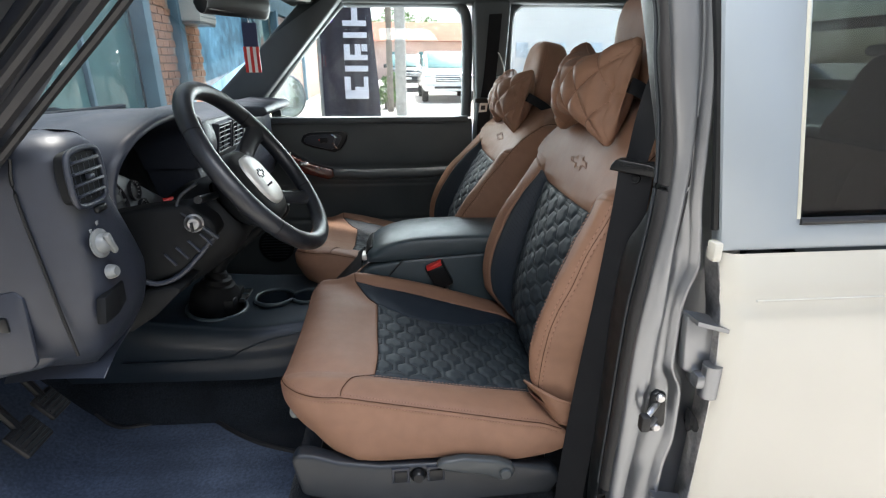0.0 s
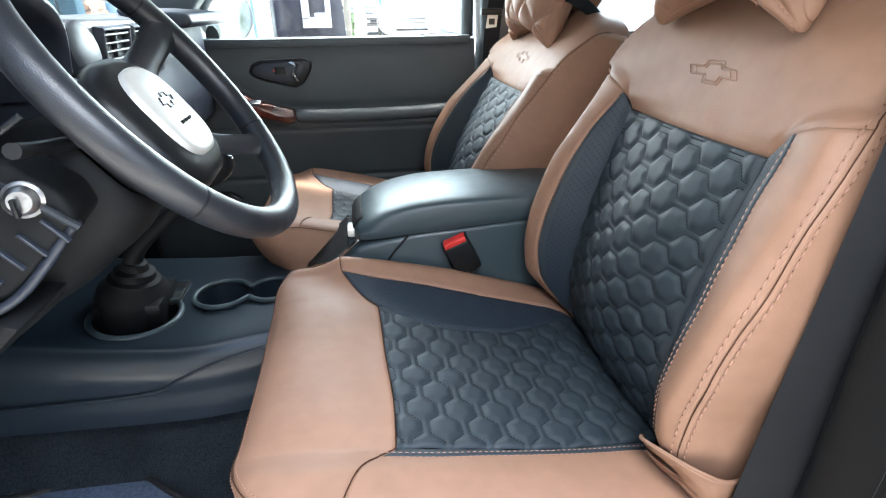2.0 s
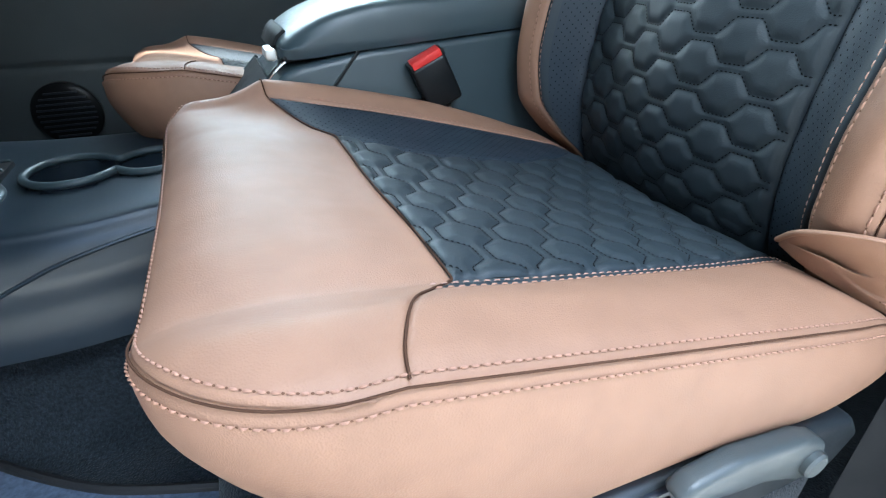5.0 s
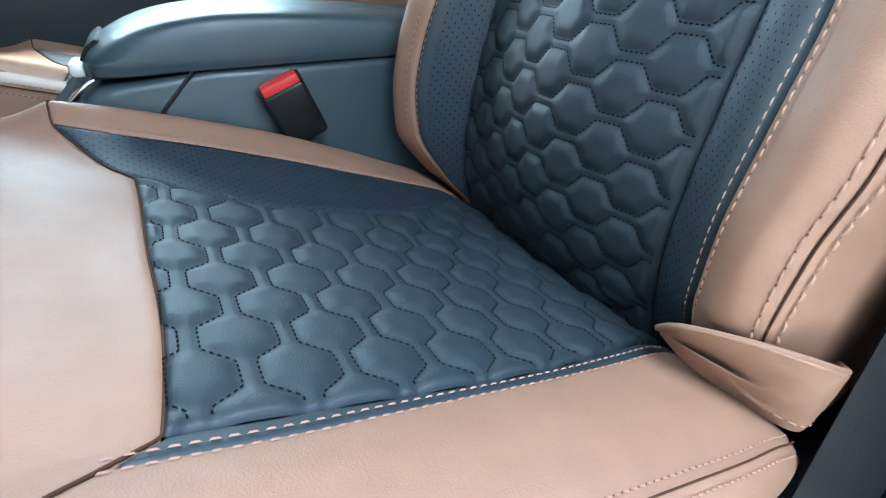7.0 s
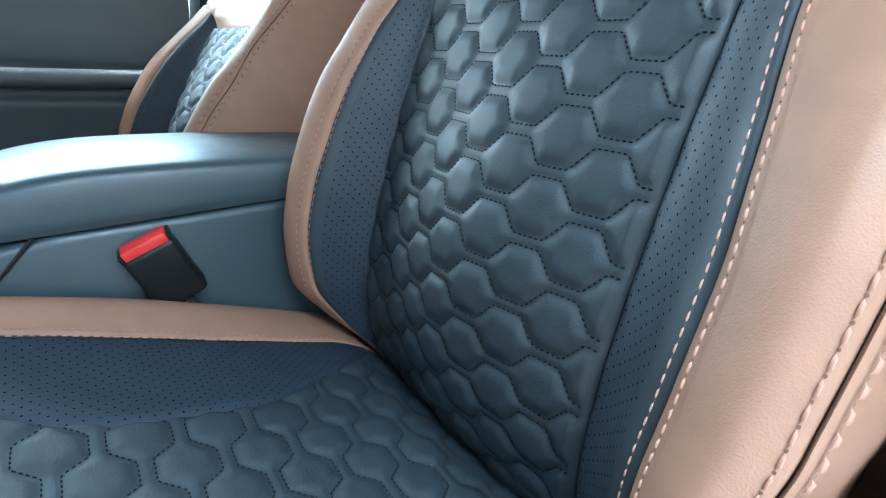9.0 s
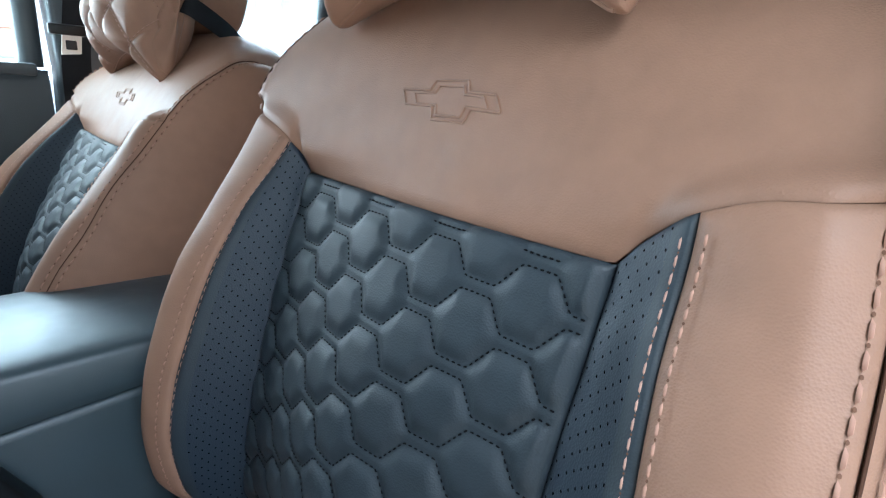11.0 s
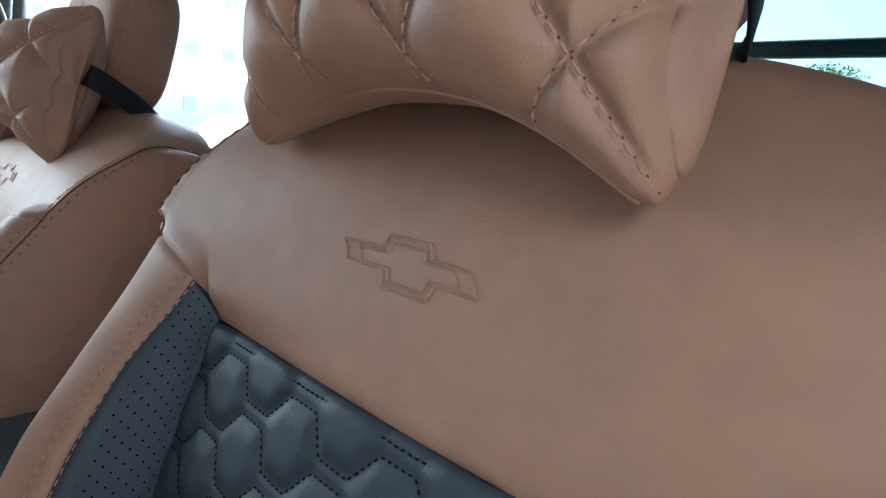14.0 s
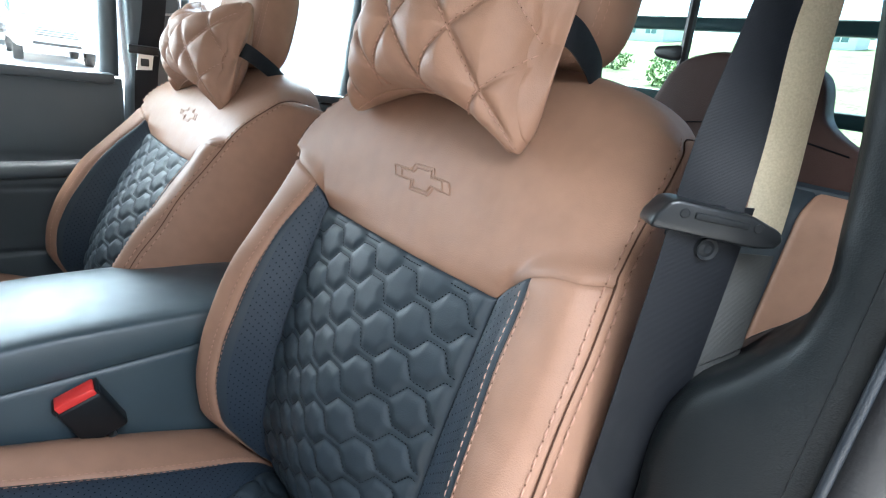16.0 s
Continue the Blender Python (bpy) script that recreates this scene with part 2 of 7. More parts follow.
# ---- materials ----
def material(name, color, rough=0.5, metal=0.0, grain=0.0, grain_scale=900.0, vary=0.15, vary_scale=6.0, fine=0.0, fine_scale=60.0, coat=0.0, spec=0.5, voronoi=False, sheen=0.0, rough_vary=.06):
    """Paint, leather, plastic: colour with broad and fine variation, and a fine relief."""
    m = bpy.data.materials.new(name)
    m.use_nodes = True
    nt = m.node_tree
    b = nt.nodes["Principled BSDF"]
    b.inputs["Roughness"].default_value, b.inputs["Metallic"].default_value = rough, metal
    b.inputs["Coat Weight"].default_value, b.inputs["Specular IOR Level"].default_value = coat, spec
    b.inputs["Sheen Weight"].default_value = sheen
    tc = nt.nodes.new("ShaderNodeTexCoord")
    def noise_at(scale, detail=3):
        n = nt.nodes.new("ShaderNodeTexNoise")
        n.inputs["Scale"].default_value, n.inputs["Detail"].default_value = scale, detail
        nt.links.new(tc.outputs["Object"], n.inputs["Vector"])
        return n
    def mixed(col_socket, fac, amount):
        mx = nt.nodes.new("ShaderNodeMix")
        mx.data_type, mx.blend_type = "RGBA", "MULTIPLY"
        mr = nt.nodes.new("ShaderNodeMapRange")
        mr.inputs[1].default_value, mr.inputs[2].default_value, mr.inputs[3].default_value, mr.inputs[4].default_value = .3, .7, 1 - amount, 1 + amount
        nt.links.new(fac, mr.inputs[0])
        mx.inputs[0].default_value = 1.0
        nt.links.new(mr.outputs[0], mx.inputs[7])
        if isinstance(col_socket, tuple):
            mx.inputs[6].default_value = (*col_socket, 1)
        else:
            nt.links.new(col_socket, mx.inputs[6])
        return mx.outputs[2]
    col = mixed(tuple(color), noise_at(vary_scale).outputs[0], vary)
    if fine:
        col = mixed(col, noise_at(fine_scale, 5).outputs[0], fine)
    nt.links.new(col, b.inputs["Base Color"])
    rr = nt.nodes.new("ShaderNodeMapRange")
    rr.inputs[1].default_value, rr.inputs[2].default_value, rr.inputs[3].default_value, rr.inputs[4].default_value = .3, .7, max(rough - rough_vary, .02), min(rough + rough_vary, 1)
    nt.links.new(noise_at(vary_scale * 5).outputs[0], rr.inputs[0])
    nt.links.new(rr.outputs[0], b.inputs["Roughness"])
    if grain:
        bp = nt.nodes.new("ShaderNodeBump")
        bp.inputs["Strength"].default_value, bp.inputs["Distance"].default_value = 1.0, grain
        if voronoi:
            v = nt.nodes.new("ShaderNodeTexVoronoi")
            v.inputs["Scale"].default_value = grain_scale
            nt.links.new(tc.outputs["Object"], v.inputs["Vector"])
            nt.links.new(v.outputs["Distance"], bp.inputs["Height"])
        else:
            nt.links.new(noise_at(grain_scale, 2).outputs[0], bp.inputs["Height"])
        nt.links.new(bp.outputs[0], b.inputs["Normal"])
    return m


def perforate(m, pu=0.0092, pv=0.0110, hole=0.00075):
    """Adds staggered punched holes, in the metres of the UV map."""
    nt = m.node_tree
    b = nt.nodes["Principled BSDF"]
    uv = nt.nodes.new("ShaderNodeUVMap")
    uv.uv_map = "metres"
    def math_node(op, a, c=None):
        n = nt.nodes.new("ShaderNodeMath")
        n.operation = op
        for k, v in enumerate((a, c)):
            if v is None:
                continue
            if isinstance(v, (int, float)):
                n.inputs[k].default_value = v
            else:
                nt.links.new(v, n.inputs[k])
        return n.outputs[0]
    sep = nt.nodes.new("ShaderNodeSeparateXYZ")
    nt.links.new(uv.outputs[0], sep.inputs[0])
    masks = []
    for off in (0.0, 0.5):
        u = math_node("SUBTRACT", math_node("FRACT", math_node("ADD", math_node("DIVIDE", sep.outputs[0], pu), off)), 0.5)
        v = math_node("SUBTRACT", math_node("FRACT", math_node("ADD", math_node("DIVIDE", sep.outputs[1], pv), off)), 0.5)
        d = math_node("SQRT", math_node("ADD", math_node("POWER", math_node("MULTIPLY", u, pu), 2), math_node("POWER", math_node("MULTIPLY", v, pv), 2)))
        masks.append(math_node("LESS_THAN", d, hole))
    mask = math_node("MAXIMUM", *masks)
    old = b.inputs["Base Color"].links[0].from_socket
    mx = nt.nodes.new("ShaderNodeMix")
    mx.data_type = "RGBA"
    nt.links.new(mask, mx.inputs[0]), nt.links.new(old, mx.inputs[6])
    mx.inputs[7].default_value = (0.0015, 0.002, 0.0025, 1)
    nt.links.new(mx.outputs[2], b.inputs["Base Color"])
    gloss = b.inputs["Specular IOR Level"].default_value
    nt.links.new(math_node("MULTIPLY", math_node("SUBTRACT", 1.0, mask), gloss), b.inputs["Specular IOR Level"])
    return m


def glass(name, tint=(1, 1, 1), rough=0.0):
    m = bpy.data.materials.new(name)
    m.use_nodes = True
    nt = m.node_tree
    b = nt.nodes["Principled BSDF"]
    tr = nt.nodes.new("ShaderNodeBsdfTransparent")
    tr.inputs[0].default_value = (*tint, 1)
    gl = nt.nodes.new("ShaderNodeBsdfGlossy")
    gl.inputs["Roughness"].default_value = rough
    lw = nt.nodes.new("ShaderNodeLayerWeight")
    lw.inputs[0].default_value = 0.5
    pw = nt.nodes.new("ShaderNodeMath")
    pw.operation = "POWER"
    pw.inputs[1].default_value = 4.0
    nt.links.new(lw.outputs["Facing"], pw.inputs[0])
    fr = nt.nodes.new("ShaderNodeMapRange")
    fr.inputs[3].default_value, fr.inputs[4].default_value = 0.05, 0.7
    nt.links.new(pw.outputs[0], fr.inputs[0])
    mx = nt.nodes.new("ShaderNodeMixShader")
    nt.links.new(fr.outputs[0], mx.inputs[0]), nt.links.new(tr.outputs[0], mx.inputs[1]), nt.links.new(gl.outputs[0], mx.inputs[2])
    nt.links.new(mx.outputs[0], nt.nodes["Material Output"].inputs[0])
    nt.nodes.remove(b)
    return m


def woven(name, color, rough, **more):
    """Belt webbing: fine ribs across its length."""
    more.pop("grain", None), more.pop("grain_scale", None)
    m = material(name, color, rough, **more)
    nt = m.node_tree
    w = nt.nodes.new("ShaderNodeTexWave")
    w.bands_direction = "Z"
    w.inputs["Scale"].default_value, w.inputs["Distortion"].default_value, w.inputs["Detail"].default_value = 400, .6, 1
    tc = nt.nodes.new("ShaderNodeTexCoord")
    bp = nt.nodes.new("ShaderNodeBump")
    bp.inputs["Strength"].default_value, bp.inputs["Distance"].default_value = .35, .0002
    nt.links.new(tc.outputs["Object"], w.inputs["Vector"])
    nt.links.new(w.outputs["Fac"], bp.inputs["Height"])
    nt.links.new(bp.outputs[0], nt.nodes["Principled BSDF"].inputs["Normal"])
    return m


TAN = material("tan_leather", (0.236, 0.132, 0.086), 0.56, spec=.30, grain=0.00015, grain_scale=900, voronoi=True, vary=.10, vary_scale=5, fine=.05, fine_scale=45)
BLACK = material("black_leather", (0.013, 0.0205, 0.027), 0.60, spec=.50, grain=0.00011, grain_scale=800, voronoi=True, vary=.12, vary_scale=6, fine=.08)
PERF = perforate(material("perforated_black_leather", (0.013, 0.021, 0.032), 0.55, spec=.4, grain=0.00015, grain_scale=800, voronoi=True, vary=.1))
THREAD_TAN = material("tan_thread", (0.30, 0.160, 0.110), 0.7, vary=.1)
# Dark colour for thin tubes that paint the shade inside sunk seams.
SEAM_SHADE = material("painted_seam_shade", (0.060, 0.031, 0.020), 0.9, vary=.1, spec=.05)
NEEDLE = material("needle_hole", (0.11, 0.058, 0.037), 0.9, vary=.1, spec=.05)
THREAD_PALE = material("pale_thread", (0.31, 0.18, 0.135), 0.7, vary=.1)
THREAD_BLACK = material("black_thread", (0.003, 0.003, 0.004), 0.8, vary=.1, spec=.1)
DASH = material("dark_grey_moulded_plastic", (0.021, 0.026, 0.038), 0.40, grain=0.00025, grain_scale=900, vary=.1, vary_scale=4, fine=.06)
DOORTRIM = material("charcoal_door_vinyl", (0.069, 0.082, 0.089), 0.5, grain=0.00028, grain_scale=700, voronoi=True, vary=.12, vary_scale=5)
SMOOTH_BLACK = material("smooth_black_plastic", (0.008, 0.009, 0.010), 0.34, spec=.3, grain=0.00006, vary=.1)
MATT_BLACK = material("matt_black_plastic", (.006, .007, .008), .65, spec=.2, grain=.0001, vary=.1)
CONSOLE = material("blue_black_console_plastic", (0.036, 0.053, 0.062), 0.36, grain=0.00016, grain_scale=1100, vary=.12, vary_scale=7)
CARPET = material("dark_carpet", (0.014, 0.018, 0.023), 0.95, grain=0.003, grain_scale=420, vary=.3, vary_scale=9, fine=.5, fine_scale=260, spec=.1, sheen=.1)
MAT = material("blue_grey_rubber_mat", (0.062, 0.082, 0.122), 0.8, grain=0.001, grain_scale=300, vary=.25, vary_scale=6, fine=.3, fine_scale=150, spec=.3)
RUBBER = material("black_rubber_seal", (0.012, 0.012, 0.013), 0.55, grain=0.0003, grain_scale=300, vary=.2)
SILVER = material("silver_body_paint", (.225, .235, .25), 0.32, metal=.85, vary=.03, coat=.3, rough_vary=0)
CREAM = material("white_body_paint", (0.50, 0.485, 0.42), 0.22, grain=0.00002, grain_scale=60, vary=.03, vary_scale=3, coat=.7, rough_vary=0)
CHROME = material("polished_chrome", (0.75, 0.76, 0.78), 0.12, metal=1.0, vary=.05)
STEEL = material("dull_steel", (0.42, 0.42, 0.42), 0.38, metal=1.0, vary=.2, vary_scale=40, fine=.2, fine_scale=200)
GREYTRIM = material("grey_seat_base_plastic", (0.013, 0.017, 0.022), 0.45, grain=0.0002, grain_scale=900, vary=.1)
WEB_BLACK = woven("black_webbing", (0.006, 0.007, 0.009), 0.6, spec=.18, grain=0.0003, grain_scale=1100, vary=.06, fine=.12, fine_scale=700)
LEVERGREY = material("pale_grey_lever_plastic", (.045, .053, .056), .42, grain=.00015, grain_scale=900, vary=.08)
# Lower belt copy: the shade below the guide is put into this grey.
WEB_SHADED = woven("shaded_grey_webbing", (.022, .023, .022), .6, vary=.1, fine=.12, fine_scale=700)
# Upper belt copy: faded, and lightened to hold the light on it.
WEB_LIT = woven("lit_beige_webbing", (0.42, 0.36, 0.25), 0.6, grain=0.0003, grain_scale=1100, vary=.08, fine=.12, fine_scale=700)
RED = material("red_plastic", (0.60, 0.035, 0.03), 0.35, vary=.08)
WOOD = material("red_brown_wood_trim", (0.075, 0.018, 0.012), 0.18, vary=.5, vary_scale=18, fine=.3, fine_scale=90, coat=.6)
LINER = material("grey_headliner", (0.20, 0.19, 0.185), 0.95, grain=0.0012, grain_scale=300, vary=.1, spec=.1)
GLASSY = material("cloudy_plastic", (.55, .58, .52), .2, vary=.3, vary_scale=60)
GLASS = glass("clear_glass", (0.93, 0.97, 0.96))
SCREEN = glass("windscreen_glass", (0.29, 0.335, 0.34))
TINTED = glass("green_tinted_glass", (0.40, 0.52, 0.49))
DARKGLASS = glass("dark_film_glass", (0.30, 0.31, 0.31))
FRAMEGREY = material("blue_grey_body_paint", (.27, .31, .34), .38, metal=.25, vary=.04, coat=.3, rough_vary=0)
PILLAR = material("grained_black_trim", (.007, .009, .010), .46, spec=.3, grain=.0001, grain_scale=1000, voronoi=True, vary=.12, vary_scale=8)
TUNNEL = material("blue_black_tunnel_plastic", (.014, .022, .031), .29, grain=.00010, grain_scale=1000, vary=.08, vary_scale=5, rough_vary=.015)

# ---- the cab ----
def structure(name, bm, mat, label, category, parent=None):
    return tagged(part(name, bm, mat, parent), label, category, kind="structure")


def slab(quad, thick_way, mat=None):
    """A thick plate from a loop of points and an offset."""
    bm = bmesh.new()
    a = [bm.verts.new(p) for p in quad]
    b = [bm.verts.new(Vector(p) + Vector(thick_way)) for p in quad]
    bm.faces.new(a), bm.faces.new(b[::-1])
    for i in range(len(a)):
        bm.faces.new((a[i], b[i], b[(i + 1) % len(a)], a[(i + 1) % len(a)]))
    bmesh.ops.recalc_face_normals(bm, faces=bm.faces)
    return bm


# floor, tunnel and mat
X, Y = np.meshgrid(np.linspace(-1.15, 1.25, 60), np.linspace(.68, 2.04, 50), indexing="ij")
Z = .50 + .20 * np.exp(-((Y - 1.36) / .172) ** 6) * np.clip((.35 - X) / .2, 0, 1) + crv(X, [-1.15, -.9, -.72, 1.25], [.88, .66, .5, .5]) - .5 + .004 * np.sin(31 * X) * np.sin(27 * Y)
fl = sheet("floor", np.stack([X, Y, Z], -1), CARPET)
tagged(fl, "dark worn carpet over the cab floor and tunnel", "floor", kind="structure")
structure("floor_pan", box((-1.2, .62, .36), (1.3, 2.10, .44), .01), SILVER, "silver painted floor pan", "floor")
structure("firewall", box((-1.22, .66, .40), (-1.16, 2.06, 1.24), .01), CARPET, "dark carpeted bulkhead below the windscreen", "wall")
for y0, y1, x1 in ((.655, .70, -.84), (2.0, 2.09, -.72)):
    structure("kick_panel", box((-1.2, y0, .42), (x1, y1, 1.22), .008), CARPET, "dark carpeted side of the footwell", "wall")
structure("door_sill", box((-1.0, .60, .36), (.40, .70, .505), .02), SILVER, "silver painted door sill", "sill")

u, v = np.meshgrid(np.linspace(0, 1, 40), np.linspace(0, 1, 30), indexing="ij")
mx = -.95 + .72 * u
my = .74 + (crv(mx, [-.95, -.816, -.724, -.63, -.546, -.44, -.352, -.23], [1.27, 1.173, 1.149, 1.168, 1.184, 1.118, 1.061, 1.02]) - .74) * v
mz = .509 + crv(mx, [-.95, -.9, -.72, -.2], [.215, .165, .006, 0]) + .003 * np.sin(40 * my) ** 2
floor_mat = sheet("floor_mat", np.stack([mx, my, mz], -1), MAT)
tagged(floor_mat, "blue-grey floor mat with a dark bound edge on the carpet", "floor mat")
part("mat_binding", tube(np.stack([mx, my, mz], -1)[:, -1], .006, 8), RUBBER, floor_mat, "dark bound edge")
cap = thing("bottle_cap", (-.262, 1.0, .64), "clear plastic cap lying under the seat's front edge", "cap")
part("cap_shell", lathe([(0, .010), (.010, .010), (.014, .006), (.015, 0), (.012, 0)], (-.247, .995, .655), (-.4, -.8, .5), 24), GLASSY, cap, "cloudy clear plastic")
part("cap_core", lathe([(0, .012), (.006, .012), (.007, .009)], (-.247, .995, .655), (-.4, -.8, .5), 16), STEEL, cap)
structure("seat_riser", box((-.235, .752, .495), (.30, 1.26, .622), .035, 4), CARPET, "dark carpeted riser under the driver's seat", "floor")

# roof
X, Y = np.meshgrid(np.linspace(-.30, 1.16, 40), np.linspace(.70, 2.02, 40), indexing="ij")
Z = 1.625 + .03 * (1 - ((Y - 1.36) / .66) ** 2) + .02 * (1 - ((X - .45) / .75) ** 2)
cl = sheet("ceiling", np.stack([X, Y, Z], -1), LINER, flip=True)
tagged(cl, "light grey fabric headliner", "ceiling", kind="structure")
X, Y = np.meshgrid(np.linspace(-.36, 1.22, 40), np.linspace(.60, 2.12, 40), indexing="ij")
Z = 1.652 + .045 * (1 - ((Y - 1.36) / .76) ** 4) + .02 * (1 - ((X - .45) / .8) ** 2)
rf = sheet("roof", np.stack([X, Y, Z], -1), CREAM)
tagged(rf, "pale painted cab roof", "roof", kind="structure")
for nm, y0, y1 in (("roof_rail", .615, .705), ("roof_rail", 2.015, 2.105)):
    structure(nm, box((-.33, y0, 1.595), (1.18, y1, 1.665), .018, 3), DOORTRIM, "dark roof rail above the doors", "roof rail")
structure("windscreen_header", box((-.37, .66, 1.585), (-.27, 2.06, 1.645), .015, 3), LINER, "grey header above the windscreen", "roof rail")

# windscreen and rear window
def screen(name, base, top, y0, y1, bow, mat, label):
    u, v = np.meshgrid(np.linspace(0, 1, 12), np.linspace(-1, 1, 24), indexing="ij")
    x = base[0] + (top[0] - base[0]) * u + bow * v * v
    z = base[1] + (top[1] - base[1]) * u
    y = (y0 + y1) / 2 + (y1 - y0) / 2 * v
    ob = sheet(name, np.stack([x, y, z], -1), mat)
    ob.visible_shadow = False
    return tagged(ob, label, "window", kind="structure")


screen("window_1", (-.97, 1.20), (-.33, 1.61), .70, 2.02, .12, SCREEN, "clear laminated windscreen")
rear_glass = screen("window_2", (1.17, 1.17), (1.10, 1.60), .78, 1.94, 0, TINTED, "green tinted rear cab window")
for nm, pts in (("window_frame", [(1.155, 1.152, 1.15), (1.095, 1.152, 1.60)]), ("window_frame", [(1.155, 1.568, 1.15), (1.095, 1.568, 1.60)])):
    part(nm, tube(pts, .010, 8), RUBBER, rear_glass, "black sliding pane frame")
part("window_frame", tube([(1.146, .80, 1.175), (1.146, 1.92, 1.175)], .012, 8), RUBBER, rear_glass)
part("window_latch", prism([(1.150, 1.440), (1.150, 1.412), (1.165, 1.409), (1.205, 1.413), (1.217, 1.424), (1.210, 1.436), (1.165, 1.440)], "x", 1.108, 1.130, .006, 3), SMOOTH_BLACK, rear_glass, "black pane latch")
structure("rear_wall", box((1.155, .66, .44), (1.22, 2.06, 1.17), .02), DOORTRIM, "dark cab back wall behind the rear seat", "wall")
for y0, y1 in ((.66, .80), (1.92, 2.06)):
    structure("rear_pillar", box((1.07, y0, 1.14), (1.22, y1, 1.62), .03, 3), DOORTRIM, "dark trimmed rear cab pillar", "pillar")
structure("rear_header", box((1.08, .70, 1.575), (1.18, 2.02, 1.64), .015), LINER, "grey header above the rear window", "roof rail")

# front pillars
def pillar(name, rows, y0, y1, mat, label, bevel=.012):
    return structure(name, prism(rows, "y", y0, y1, bevel, 3), mat, label, "pillar")


pillar("front_pillar", [(-.74, 1.19), (-.30, 1.61), (-.175, 1.61), (-.47, 1.28), (-.50, 1.18)], 1.965, 2.075, DOORTRIM, "black trimmed windscreen pillar by the passenger door")
pillar("front_pillar", [(-.86, 1.14), (-.36, 1.61), (-.235, 1.61), (-.50, 1.285), (-.60, 1.19), (-.80, 1.08)], .655, .715, DASH, "dark trimmed windscreen pillar by the driver's door")
pillar("front_pillar_jamb", [(-.90, 1.14), (-.37, 1.645), (-.22, 1.645), (-.56, 1.30), (-.80, 1.08), (-.90, .9)], .60, .652, SILVER, "silver painted windscreen pillar")
for k, (r, dx, yy, m) in enumerate(((.010, .0, .655, RUBBER), (.007, -.026, .645, RUBBER), (.006, .022, .672, RUBBER), (.005, -.05, .640, SMOOTH_BLACK))):
    pts = smooth_path([(-.86 + dx, yy, .70), (-.72 + dx, yy, 1.08), (-.52 + dx, yy, 1.275), (-.37 + dx, yy, 1.42), (-.235 + dx, yy, 1.545), (-.12 + dx, yy, 1.60), (.16 + dx, yy, 1.612)], 6)
    structure("door_seal", tube(pts, r, 8), m, "black rubber door seal along the opening", "door seal")

# passenger's side: door, pillar, rear door
passenger_door = thing("passenger_door", (-.1, 2.04, .45), "closed passenger door with charcoal vinyl trim and armrest", "car door")
U, V = np.meshgrid(np.linspace(-.74, .29, 130), np.linspace(.52, 1.195, 120), indexing="ij")
arm_top = crv(U, [-.74, -.5, -.42, -.30, -.22, -.1, .29], [1.16, 1.13, 1.085, 1.02, 1.005, 1.0, 1.005])
d = V - arm_top
ledge = np.where(d < 0, np.exp(d / .11) * .075 * (1 - np.exp(-np.maximum(-d, 0) / .012)), 0) * np.clip((.27 - U) / .06, 0, 1) ** .5 * np.clip((U + .72) / .25, .25, 1)
groove = .006 * np.exp(-((V - .955 + .03 * U * 0) / .004) ** 2)
upper = .010 * np.sin(np.clip((V - 1.02) / .17, 0, 1) * math.pi) ** .5
Yd = 2.03 - ledge + groove - upper
Yd += .008 * np.exp(-((V - .80) / .006) ** 2)
trim = sheet("trim_panel", np.stack([U, Yd, V], -1), DOORTRIM, passenger_door, "charcoal grained vinyl trim panel", flip=True)
part("sill_cap", prism([(-.50, 2.025), (.27, 2.025), (.27, 1.985), (.2, 1.98), (-.48, 1.985)], "z", 1.185, 1.207, .006, 2), DOORTRIM, passenger_door, "dark window sill cap")
part("door_shell", box((-.76, 2.05, .42), (.30, 2.11, 1.19), .02), SILVER, passenger_door, "silver outer shell")
bz = [(-.365, 1.118), (-.355, 1.140), (-.33, 1.150), (-.21, 1.153), (-.188, 1.142), (-.192, 1.12), (-.215, 1.084), (-.24, 1.073), (-.32, 1.092), (-.352, 1.104)]
bezel = part("handle_bezel", prism(bz, "y", 2.002, 2.028, .006, 3), SMOOTH_BLACK, passenger_door, "black handle bezel")
bi = [(-.30 + (x + .30) * .80, 1.119 + (z - 1.119) * .72) for x, z in bz]
part("handle_recess", prism(bi, "y", 1.998, 2.006, .003), DASH, bezel)
part("door_handle", tube(smooth_path([(-.245, 1.992, 1.143), (-.232, 1.985, 1.135), (-.240, 1.985, 1.110), (-.232, 1.990, 1.094)], 6), .0085, 10, flat=(1, .6)), CHROME, passenger_door, "chrome pull handle")
part("lock_button", box((-.292, 1.992, 1.112), (-.262, 1.998, 1.132), .003), SMOOTH_BLACK, bezel)
part("warning_dot", lathe([(0, .002), (.003, .0015), (.0035, 0)], (-.293, 1.996, 1.123), (0, -1, 0), 12), RED, bezel, "small red dot")
wd = [(-.455, 1.100), (-.44, 1.108), (-.34, 1.048), (-.245, 1.022), (-.238, .995), (-.26, .985), (-.35, 1.01), (-.44, 1.07)]
wood = part("switch_panel", prism(wd, "y", 1.925, 1.965, .006, 3), WOOD, passenger_door, "glossy red-brown wood switch panel")
for (x, z) in ((-.405, 1.080), (-.345, 1.045)):
    part("window_switch", box((x - .018, 1.921, z - .004), (x + .018, 1.929, z + .010), .003), CHROME, wood, "bright window switch")
part("armrest_pad", tube(smooth_path([(-.24, 1.965, 1.0), (-.1, 1.958, .998), (.10, 1.960, 1.0), (.24, 1.985, 1.004)], 6), .024, 14, flat=(1, .75)), DOORTRIM, passenger_door, "padded armrest")
